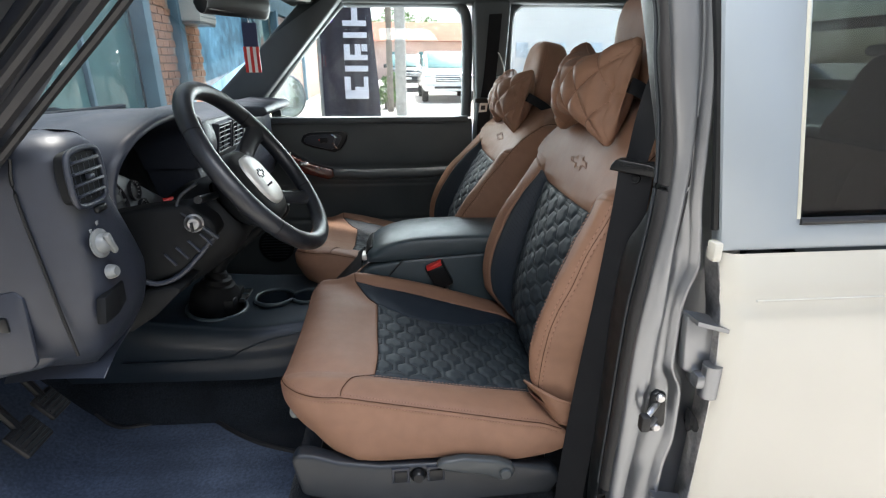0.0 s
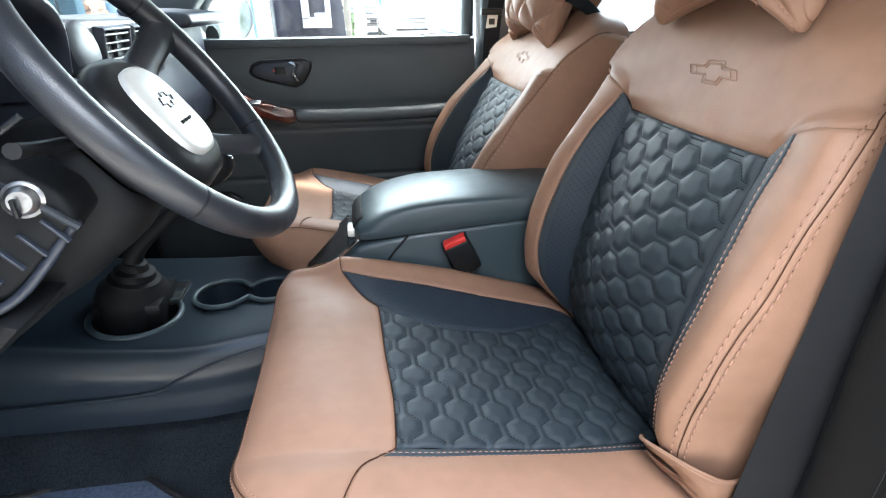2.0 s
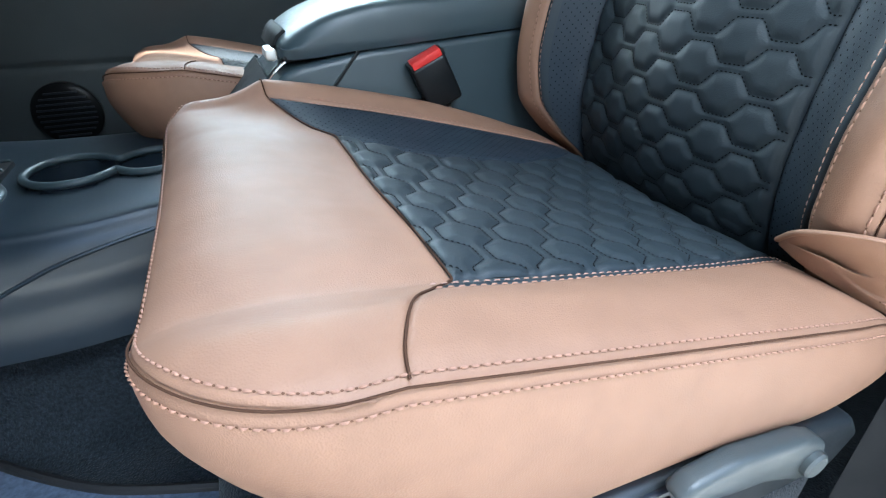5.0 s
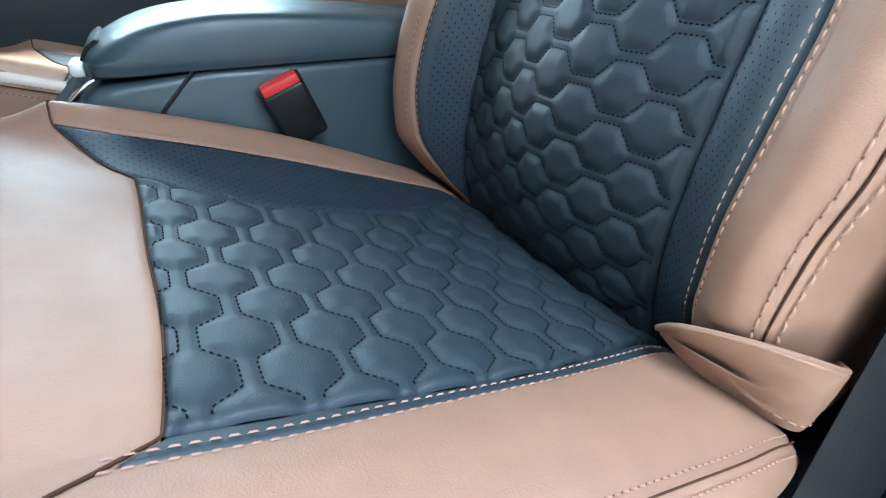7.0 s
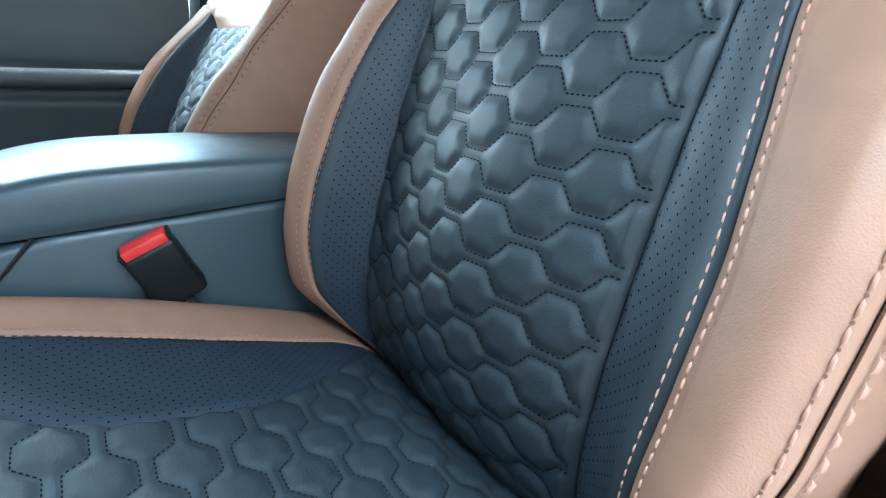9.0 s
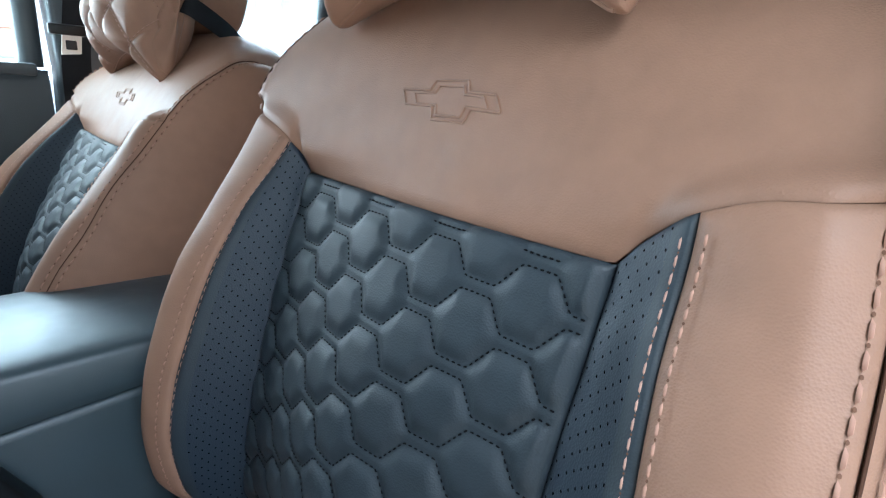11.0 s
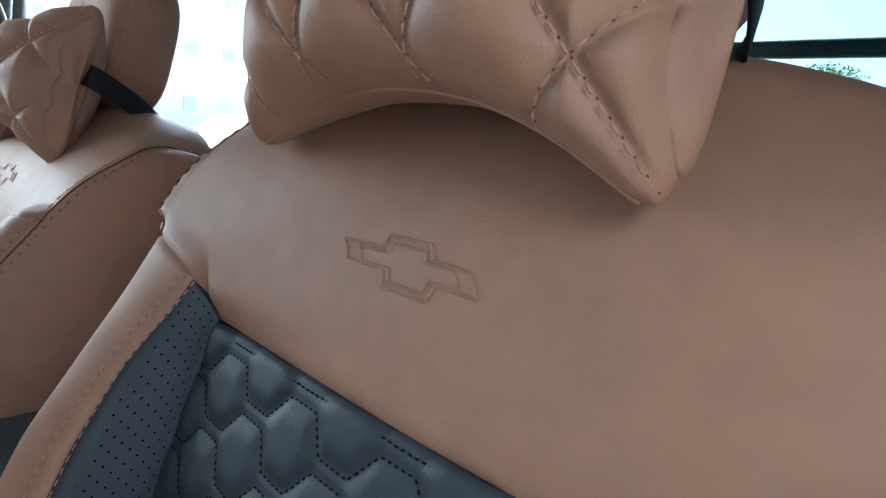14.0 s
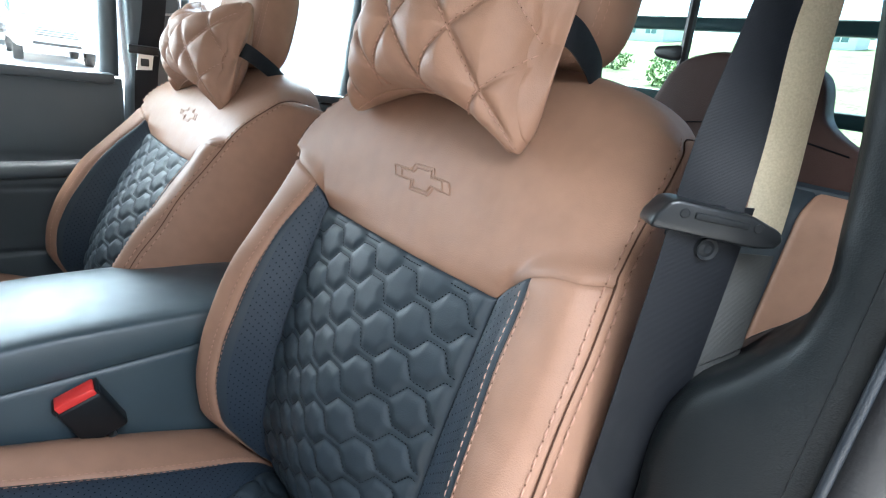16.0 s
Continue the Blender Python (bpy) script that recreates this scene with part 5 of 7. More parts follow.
# instrument hood and cluster
a = np.linspace(0, math.pi, 60)
def arch(rx, rz, z0, x):
    return np.stack([x, 1.005 + rx * np.cos(a), z0 + rz * np.sin(a) ** .5], -1)
lip = -.440 + .040 * np.sin(a) ** .9
rings = [arch(.206, .134, 1.175, np.full(60, -.66)), arch(.206, .140, 1.178, np.full(60, -.55)), arch(.204, .143, 1.177, (lip - .55) / 2), arch(.201, .142, 1.175, lip - .012), arch(.197, .138, 1.175, lip), arch(.190, .131, 1.175, lip + .002), arch(.184, .124, 1.175, lip - .010), arch(.182, .118, 1.175, np.full(60, -.58))]
G = np.array(rings).transpose(1, 0, 2)
sheet("instrument_hood", G, DASH, dashboard, "rounded dark instrument hood")
VENTGREY = material("grey_vent_surround", (.055, .062, .068), .4, vary=.1)
CLUSTER = material("silver_grey_cluster", (.085, .095, .105), .35, vary=.1)
FACE = material("black_dial", (.012, .013, .016), .4, vary=.1)
cl = part("instrument_panel", prism([(.83, 1.08), (.83, 1.235), (.90, 1.232), (.96, 1.221), (1.02, 1.195), (1.09, 1.155), (1.165, 1.116), (1.175, 1.08)], "x", -.538, -.520, .004), CLUSTER, dashboard, "silver-grey instrument cluster")
for (y, z, r) in ((.946, 1.145, .056), (1.036, 1.163, .020), (1.060, 1.124, .017)):
    part("gauge", lathe([(0, .0), (r - .004, .0), (r - .002, .006), (r, .006), (r + .001, 0)], (-.519, y, z), (1, 0, .10), 28), FACE, cl, "black round gauge")
    for k in range(12):
        an = radians(-40 + 26 * k)
        bm = box((-.001, -r * .035, -r * .10), (.001, r * .035, r * .10), 0)
        bm.transform(Matrix.Translation((-.516, y + math.cos(an) * r * .8, z + math.sin(an) * r * .8)) @ Matrix.Rotation(an + math.pi / 2, 4, "X"))
        part("gauge_tick", bm, GREYKNOB, cl, smooth=False)
bm = box((-.001, -.0022, -.004), (.001, .0022, .030), 0)
bm.transform(Matrix.Translation((-.513, .946, 1.140)) @ Matrix.Rotation(radians(-20), 4, "X"))
part("gauge_needle", bm, RED, cl, "red needle")

# centre vents in a silver-grey surround
part("vent_surround", prism([(1.198, 1.180), (1.198, 1.262), (1.212, 1.274), (1.575, 1.268), (1.590, 1.256), (1.575, 1.172)], "x", -.458, -.440, .007, 3), VENTGREY, dashboard, "grey vent surround")
part("clock_pod", lathe([(0, .010), (.030, .010), (.040, .004), (.042, -.004)], (-.438, 1.248, 1.232), (1, 0, .1), 28), DASH, dashboard, "blank oval pod")
for c in (1.352, 1.468):
    vent((-.437, c, 1.225), .105, .072, DASH, 5, dashboard)
rad = part("radio", box((-.47, 1.26, 1.05), (-.430, 1.46, 1.145), .008), SMOOTH_BLACK, dashboard, "black radio with bright trim")
for z in (1.062, 1.095, 1.13):
    part("radio_trim", box((-.4305, 1.27, z - .002), (-.427, 1.45, z + .002), .001, 1), CHROME, rad)
for y in (1.285, 1.435):
    part("radio_knob", lathe([(0, .014), (.010, .014), (.012, .010), (.012, 0)], (-.430, y, 1.108), (1, 0, 0), 16), CHROME, rad)
hv = part("heater_panel", box((-.475, 1.26, .95), (-.435, 1.46, 1.04), .008), DASH, dashboard)
for y in (1.30, 1.36, 1.42):
    part("heater_knob", lathe([(0, .018), (.012, .018), (.015, .012), (.017, 0)], (-.435, y, .995), (1, 0, 0), 18), CHROME, hv, "bright heater knob")

# column, ignition and knee panel
AX = Vector((math.cos(radians(36)), 0, math.sin(radians(36))))
HUB = Vector((-.267, 1.013, 1.209))
column = thing("steering_column", (-.45, 1.0, 1.05), "black steering column cowl with ignition lock", "steering column")
rows = []
for d, w, h in ((-.30, .066, .070), (-.20, .072, .080), (-.12, .072, .078), (-.085, .064, .066), (-.075, .05, .05)):
    c = HUB + AX * d + Vector((0, 0, -.022))
    an = np.linspace(0, 2 * math.pi, 33)
    f = lambda q: np.sign(q) * np.abs(q) ** .6
    rows.append(np.stack([c.x - math.sin(radians(36)) * h * f(np.sin(an)), c.y + w * f(np.cos(an)), c.z + math.cos(radians(36)) * h * f(np.sin(an))], -1))
sheet("column_cowl", np.array(rows), MATT_BLACK, column, "matt black cowl")
for sg in (-1, 1):
    c = HUB + AX * -.085
    part("stalk", tube(smooth_path([c + Vector((0, sg * .05, .01)), c + Vector((.0, sg * .12, .02)), c + Vector((.01, sg * .17, .03))], 5), .0065, 10), SMOOTH_BLACK, column, "black stalk")
knee = part("knee_panel", prism([(-.50, 1.155), (-.44, 1.165), (-.36, 1.172), (-.325, 1.142), (-.318, 1.118), (-.39, 1.045), (-.44, 1.03), (-.50, 1.03)], "y", .880, .935, .008, 3), MATT_BLACK, dashboard, "black panel below the column")
ig = part("ignition_lock", lathe([(0, .012), (.009, .012), (.012, .009), (.013, .004), (.016, .002), (.016, -.01)], (-.352, .878, 1.140), (.25, -1, .1), 24), STEEL, knee, "steel ignition lock")
part("key_slot", box((-.352, .858, 1.130), (-.348, .864, 1.146), .001), SMOOTH_BLACK, ig)
for k in range(4):
    x = -.402 + .022 * k
    bm = box((-.0015, -.003, -.014), (.0015, .003, .014), .0007, 1)
    bm.transform(Matrix.Translation((x, .878, 1.074 + .012 * k)) @ Matrix.Rotation(radians(-38), 4, "Y"))
    part("panel_slot", bm, DASH, knee, "grey slot edge")
part("lower_trim", tube(smooth_path([(-.460, .868, 1.05), (-.445, .868, 1.038), (-.425, .870, 1.033), (-.400, .874, 1.040), (-.372, .880, 1.060), (-.322, .888, 1.115)], 6), .0048, 10, up=(0, 1, 0)), DASH, dashboard, "curved grey edge round the opening")
part("lower_panel", prism([(-.50, .955), (-.452, 1.02), (-.40, 1.03), (-.385, 1.022), (-.44, .972), (-.49, .94)], "y", .862, 1.19, .006, 2), MATT_BLACK, dashboard, "dark lower edge of the dashboard")
part("knee_bolster", prism([(-.48, 1.14), (-.405, 1.13), (-.385, 1.05), (-.40, 1.0), (-.46, .955), (-.50, .96)], "y", .945, 1.19, .012, 3), MATT_BLACK, dashboard, "black panel under the column")
part("bulb", lathe([(0, .02), (.004, .018), (.005, .008), (.006, 0)], (-.43, .955, 1.160), (.8, .4, .2), 12), RED, knee, "small red bulb holder")
part("ignition_bracket", tube(smooth_path([(-.345, .90, 1.205), (-.372, .892, 1.185), (-.378, .885, 1.165), (-.362, .880, 1.150)], 5), .003, 8), GREYTRIM, knee, "grey bent bracket")
part("ignition_arm", tube([(-.338, .876, 1.132), (-.315, .876, 1.112)], .004, 8), GREYTRIM, knee)
part("bonnet_lever", box((-.535, .768, .943), (-.500, .792, .953), .004), GREYKNOB, dashboard, "pale release lever")

# steering wheel
wheel = thing("steering_wheel", tuple(HUB), "black leather steering wheel with a silver hub plate", "steering wheel")
UP = Vector((-math.sin(radians(36)), 0, math.cos(radians(36))))
SIDE = Vector((0, 1, 0))
an = np.linspace(0, 2 * math.pi, 97)[:-1]
ring = np.array([tuple(HUB + SIDE * (.175 * math.cos(t)) + UP * (.175 * math.sin(t))) for t in an])
WHEEL = material("worn_black_leather_rim", (.014, .016, .020), .36, grain=.0001, grain_scale=900, voronoi=True, vary=.25, vary_scale=14)
part("rim", tube(ring, .0165, 16, closed=True, up=tuple(AX)), WHEEL, wheel, "worn black leather rim")
for t in (radians(35), radians(145), radians(212), radians(328)):
    c = HUB + SIDE * (.175 * math.cos(t)) + UP * (.175 * math.sin(t))
    tg = SIDE * -math.sin(t) + UP * math.cos(t)
    part("rim_seam", tube([c - tg * .0012, c + tg * .0012], .0169, 16), SMOOTH_BLACK, wheel)
rows = []
for d, w, h in ((-.085, .05, .05), (-.065, .070, .070), (-.040, .078, .080), (-.024, .073, .076), (-.015, .060, .064), (-.012, .0, .0)):
    c = HUB + AX * d + UP * -.022
    a2 = np.linspace(0, 2 * math.pi, 41)
    f = lambda q: np.sign(q) * np.abs(q) ** .7
    rows.append(np.stack([c.x + UP.x * h * f(np.sin(a2)), c.y + w * f(np.cos(a2)), c.z + UP.z * h * f(np.sin(a2))], -1))
sheet("hub_cover", np.array(rows), SMOOTH_BLACK, wheel, "black airbag cover", flip=True)
rows = []
for d, w, h in ((-.024, .047, .054), (-.010, .047, .054), (-.0065, .042, .049), (-.006, 0, 0)):
    c = HUB + AX * d + UP * -.020
    rows.append(np.stack([c.x + UP.x * h * f(np.sin(a2)), c.y + w * f(np.cos(a2)), c.z + UP.z * h * f(np.sin(a2))], -1))
HUBPLATE = material("matt_silver_plate", (.62, .61, .57), .36, metal=.3, vary=.08, vary_scale=30)
plate = sheet("hub_plate", np.array(rows), HUBPLATE, wheel, "matt silver hub plate", flip=True)
em = [(-.016, -.003), (-.006, -.003), (-.005, -.008), (.007, -.008), (.008, -.003), (.018, -.003), (.014, .004), (.005, .004), (.004, .009), (-.008, .009), (-.009, .004), (-.020, .004)]
pts = [HUB + AX * -.0055 + UP * (-.010 + q) + SIDE * -p for p, q in em]
part("hub_emblem", tube(np.array([tuple(p) for p in pts]), .0012, 6, closed=True, up=tuple(AX)), SMOOTH_BLACK, plate, "plain dark outline emblem")
for k in range(3):
    c = HUB + AX * -.0058 + UP * -.036 + SIDE * (.012 - .012 * k)
    part("hub_mark", box((c.x - .001, c.y - .004, c.z - .002), (c.x + .001, c.y + .004, c.z + .002), 0), SMOOTH_BLACK, plate, smooth=False)
for t, w in ((radians(22), .030), (radians(158), .030), (radians(-42), .025), (radians(222), .025)):
    d0 = SIDE * math.cos(t) + UP * math.sin(t)
    pts = [HUB + d0 * .05 + AX * -.042, HUB + d0 * .10 + AX * -.036, HUB + d0 * .148 + AX * -.014, HUB + d0 * .170]
    part("spoke", tube(smooth_path([tuple(p) for p in pts], 5), [w, w * .95, w * .9, w * .8, w * .75, w * .7, w * .68, w * .66, w * .66, w * .66, w * .68, w * .7, w * .75, w * .8, w * .85, w * .9][:16], 14, flat=(1, .5), up=tuple(AX)), WHEEL, wheel, "black spoke")

# pedals
for nm, x, y, z, w in (("brake_pedal", -.735, .886, .713, .038), ("accelerator_pedal", -.755, .990, .715, .030)):
    pd = thing(nm, (x, y, z), "worn black rubber pedal with ribs on a steel arm", "pedal", "pedals")
    tl = Matrix.Translation((x, y, z)) @ Matrix.Rotation(radians(-38), 4, "Y")
    bm = box((-.006, -w, -.03), (.006, w, .03), .005)
    bm.transform(tl)
    part("pad", bm, RUBBER, pd, "worn ribbed rubber pad")
    for k in range(5):
        bm = box((.005, -w + .006, -.022 + .0105 * k - .002), (.009, w - .006, -.022 + .0105 * k + .002), .001, 1)
        bm.transform(tl)
        part("pad_rib", bm, GREYTRIM, pd)
    part("arm", tube(smooth_path([(x - .01, y, z + .01), (x - .06, y, z + .12), (x - .06, y, z + .30)], 5), .009, 8), SMOOTH_BLACK, pd)

# ---- console and gear lever ----
console = thing("centre_console", (-.2, 1.36, .50), "blue-black plastic centre console with cup holders", "console")
rows = []
for x, zt, w in ((-.98, .90, .17), (-.80, .86, .18), (-.62, .825, .188), (-.45, .806, .195), (-.36, .802, .195), (-.25, .806, .178), (-.16, .812, .165), (-.06, .815, .155)):
    an = [(-w - .004, .665), (-w - .003, .69), (-w, .72), (-w + .002, zt - .045), (-w + .018, zt - .012), (-w + .045, zt), (0, zt + .002), (w - .045, zt), (w - .018, zt - .012), (w - .002, zt - .045), (w, .72), (w + .003, .69), (w + .004, .665)]
    q = smooth_path([(x, 1.36 + a_, b_) for a_, b_ in an], 9)
    rows.append(q)
R = np.array(rows)
R = np.stack([smooth_path(R[:, k], 26) for k in range(R.shape[1])], 1)
tunnel = sheet("tunnel_cover", R, TUNNEL, console, "blue-black moulded tunnel cover", flip=True)
CUPS = ((-.354, 1.340, .052), (-.262, 1.342, .044))
bm = bmesh.new()
bm.from_mesh(tunnel.data)
gone = []
for f_ in bm.faces:
    m_ = f_.calc_center_median()
    if m_.z > .78 and (any((m_.x - a_) ** 2 + (m_.y - b_) ** 2 < r_ * r_ for a_, b_, r_ in CUPS) or (m_.x + .492) ** 2 + (m_.y - 1.285) ** 2 < .073 ** 2):
        gone.append(f_)
bmesh.ops.delete(bm, geom=gone, context="FACES")
bm.to_mesh(tunnel.data)
bm.free()
part("side_groove", tube(smooth_path([(-.70, 1.170, .722), (-.46, 1.162, .728), (-.40, 1.163, .750), (-.34, 1.166, .772), (-.24, 1.181, .789), (-.10, 1.205, .80)], 6), .0022, 6), TUNNEL, console)
outline = []
for (cx, cy, r), (ox, oy, o_r) in ((CUPS[0], CUPS[1]), (CUPS[1], CUPS[0])):
    to = math.atan2(oy - cy, ox - cx)
    for q in np.linspace(to + .0, to + 2 * math.pi, 80):
        p = (cx + r * math.cos(q), cy + r * math.sin(q))
        if (p[0] - ox) ** 2 + (p[1] - oy) ** 2 > (o_r + .002) ** 2:
            outline.append(p)
outline = np.array(outline)
for _ in range(4):
    outline = (np.roll(outline, 1, 0) + 2 * outline + np.roll(outline, -1, 0)) / 4
part("cup_rim", tube(np.c_[outline * 1.0, np.full(len(outline), .8105)], .005, 10, closed=True), CONSOLE, console, "shiny raised cup rim")
depth = [(.8105, 1.0), (.79, .97), (.755, .93)]
mid = outline.mean(0)
bm = bmesh.new()
rings = [[bm.verts.new((*(mid + (p - mid) * k), z)) for p in outline] for z, k in depth]
for r0, r1 in zip(rings, rings[1:]):
    for k in range(len(outline)):
        bm.faces.new((r0[k], r1[k], r1[(k + 1) % len(outline)], r0[(k + 1) % len(outline)]))
bm.faces.new(rings[-1])
bmesh.ops.recalc_face_normals(bm, faces=bm.faces)
part("cup_well", bm, TUNNEL, console, "dark double cup well")
part("coin_tray", box((-.472, 1.322, .803), (-.430, 1.405, .813), .003), SMOOTH_BLACK, console, "black coin tray")
for k in range(3):
    part("tray_rib", box((-.470, 1.325 + .036 * k, .811), (-.432, 1.330 + .036 * k, .816), .001, 1), CONSOLE, console)
part("boot_tray", lathe([(.076, -.006), (.073, -.012), (.071, -.028), (.06, -.034), (0, -.035)], (-.492, 1.285, .8135), (0, 0, 1), 48), SMOOTH_BLACK, console, "dark oval recess round the lever")
an = np.linspace(0, 2 * math.pi, 65)[:-1]
rx_ = -.492 + .0735 * np.cos(an)
part("recess_rim", tube(np.stack([rx_, 1.285 + .0735 * np.sin(an), crv(rx_, [-.98, -.80, -.62, -.45, -.36, -.25], [.902, .862, .827, .808, .804, .808]) - .001], -1), .0055, 10, closed=True), CONSOLE, console, "rounded edge of the lever recess")
gear = thing("gear_lever", (-.51, 1.345, .81), "black gear lever with glossy knob and rubber boot", "gear lever")
part("boot", lathe([(.066, -.060), (.064, -.012), (.058, .008), (.046, .018), (.044, .026), (.036, .030), (.034, .042), (.024, .046), (.020, .058), (.012, .062)], (-.512, 1.342, .800), (.25, 0, 1), 28), MATT_BLACK, gear, "ribbed black rubber boot")
part("boot_edge", box((-.572, 1.29, .735), (-.455, 1.40, .792), .006), SMOOTH_BLACK, gear)
st = smooth_path([(-.505, 1.342, .85), (-.48, 1.342, .89), (-.40, 1.341, .955), (-.345, 1.340, .998)], 6)
part("stick", tube(st, np.linspace(.017, .010, len(st)), 14), MATT_BLACK, gear, "tapered black stick")
part("knob", lathe([(.010, -.012), (.013, 0), (.022, .018), (.026, .036), (.024, .052), (.015, .064), (0, .067)], (-.345, 1.340, .998), (.62, 0, .78), 24), SMOOTH_BLACK, gear, "glossy black knob")
part("knob_cap", lathe([(0, .003), (.012, .002), (.014, 0)], (-.3035, 1.340, 1.0505), (.62, 0, .78), 20), CHROME, gear, "bright inlay")

console.location.z -= .028
gear.location += Vector((.008, -.012, .012))

armrest = thing("console_box", (.08, 1.365, .50), "dark console box with a padded armrest lid", "armrest")
prof = [(-.20, .79), (-.165, .818), (-.088, .892), (-.070, .898), (.02, .912), (.34, .932), (.36, .90), (.36, .55), (-.16, .55), (-.20, .70)]
part("box_body", prism(prof, "y", 1.262, 1.468, .012, 3), CONSOLE, armrest, "blue-black box")
part("body_seam", band([(.004, 1.2605, .912), (-.03, 1.2605, .872), (-.07, 1.2605, .82)], (0, 1, 0), .004, .003), SMOOTH_BLACK, armrest)
lw = []
for x, zb, zt, w in ((-.090, .908, .918, .080), (-.080, .906, .928, .096), (-.05, .907, .946, .102), (-.01, .911, .960, .104), (.05, .915, .969, .105), (.15, .922, .972, .105), (.28, .930, .972, .104), (.335, .934, .966, .10), (.35, .936, .950, .09)):
    an = [(-w * .98, zb), (-w, zb + .012), (-w * .97, zt - .014), (-w * .86, zt - .002), (-w * .4, zt + .003), (0, zt + .004), (w * .4, zt + .003), (w * .86, zt - .002), (w * .97, zt - .014), (w, zb + .012), (w * .98, zb)]
    lw.append(smooth_path([(x, 1.365 + a_, b_) for a_, b_ in an], 4))
R = np.array(lw)
R = np.stack([smooth_path(R[:, k], 4) for k in range(R.shape[1])], 1)
lid = sheet("lid", R, CONSOLE, armrest, "smooth padded armrest lid", flip=True)
for ring_ in (R[0], R[-1]):
    bm = bmesh.new()
    bm.faces.new([bm.verts.new(p) for p in ring_])
    part("lid_end", bm, CONSOLE, lid)
# Black plate that paints the shade of the gap under the lid.
part("lid_bottom", prism([(-.085, .902), (.345, .930), (.345, .938), (-.085, .911)], "y", 1.272, 1.458, .003), SMOOTH_BLACK, armrest, "black underside plate painted as shade below the lid")
# Scoop shade as a black strip; the lid itself is not hollowed.
part("latch_scoop", prism([(-.0965, .912), (-.0875, .9295), (-.0775, .9375), (-.072, .932), (-.084, .912)], "y", 1.305, 1.425, .003, 2), MATT_BLACK, lid, "black strip painted as shade of the finger scoop")
part("latch", box((-.104, 1.290, .902), (-.090, 1.335, .916), .004), HUBPLATE, armrest, "worn pale latch")
# No hollow here: a black slab paints the recess's shade.
part("front_pocket", slab([(-.192, 1.288, .7985), (-.192, 1.442, .7985), (-.104, 1.442, .8815), (-.104, 1.288, .8815)], (-.0035, 0, .0035)), MATT_BLACK, armrest, "black slab painted as shade of the front recess")
for y_ in (1.284, 1.446):
    part("pocket_edge", tube([(-.195, y_, .800), (-.104, y_, .886)], .003, 8), CONSOLE, armrest, "pale edge of the recess")
part("latch_trim", band(smooth_path([(-.172, 1.275, .822), (-.12, 1.275, .872), (-.093, 1.277, .897), (-.080, 1.280, .905)], 5), (0, 1, 0), .012, .003), CHROME, armrest, "bright worn edge")

buckle = thing("seat_belt_buckle", (.105, 1.245, .83), "black seat belt buckle with a red release button", "buckle")
ax = Vector((.043, -.005, .021)).normalized()
dn = Vector((.021, .004, -.062)).normalized()
dn = (dn - ax * dn.dot(ax)).normalized()
ny = ax.cross(dn)
mt = Matrix((( ax.x, ny.x, dn.x, .0985), (ax.y, ny.y, dn.y, 1.2460), (ax.z, ny.z, dn.z, .8745), (0, 0, 0, 1)))
bm = box((-.0245, -.012, -.026), (.0245, .012, .038), .005, 3)
bm.transform(mt)
part("buckle_body", bm, SMOOTH_BLACK, buckle, "glossy black housing")
bm = box((-.021, -.0105, -.0345), (.021, .0105, -.024), .002)
bm.transform(mt)
part("release_button", bm, RED, buckle, "red release button")
for g0 in (-.0245, .021):
    bm = box((g0, -.0115, -.032), (g0 + .0035, .0115, -.024), .001)
    bm.transform(mt)
    part("button_guard", bm, SMOOTH_BLACK, buckle)
part("buckle_stalk", tube([(.118, 1.247, .838), (.135, 1.245, .78), (.145, 1.24, .70)], .008, 8, flat=(1.6, .5)), STEEL, buckle, "steel stalk")

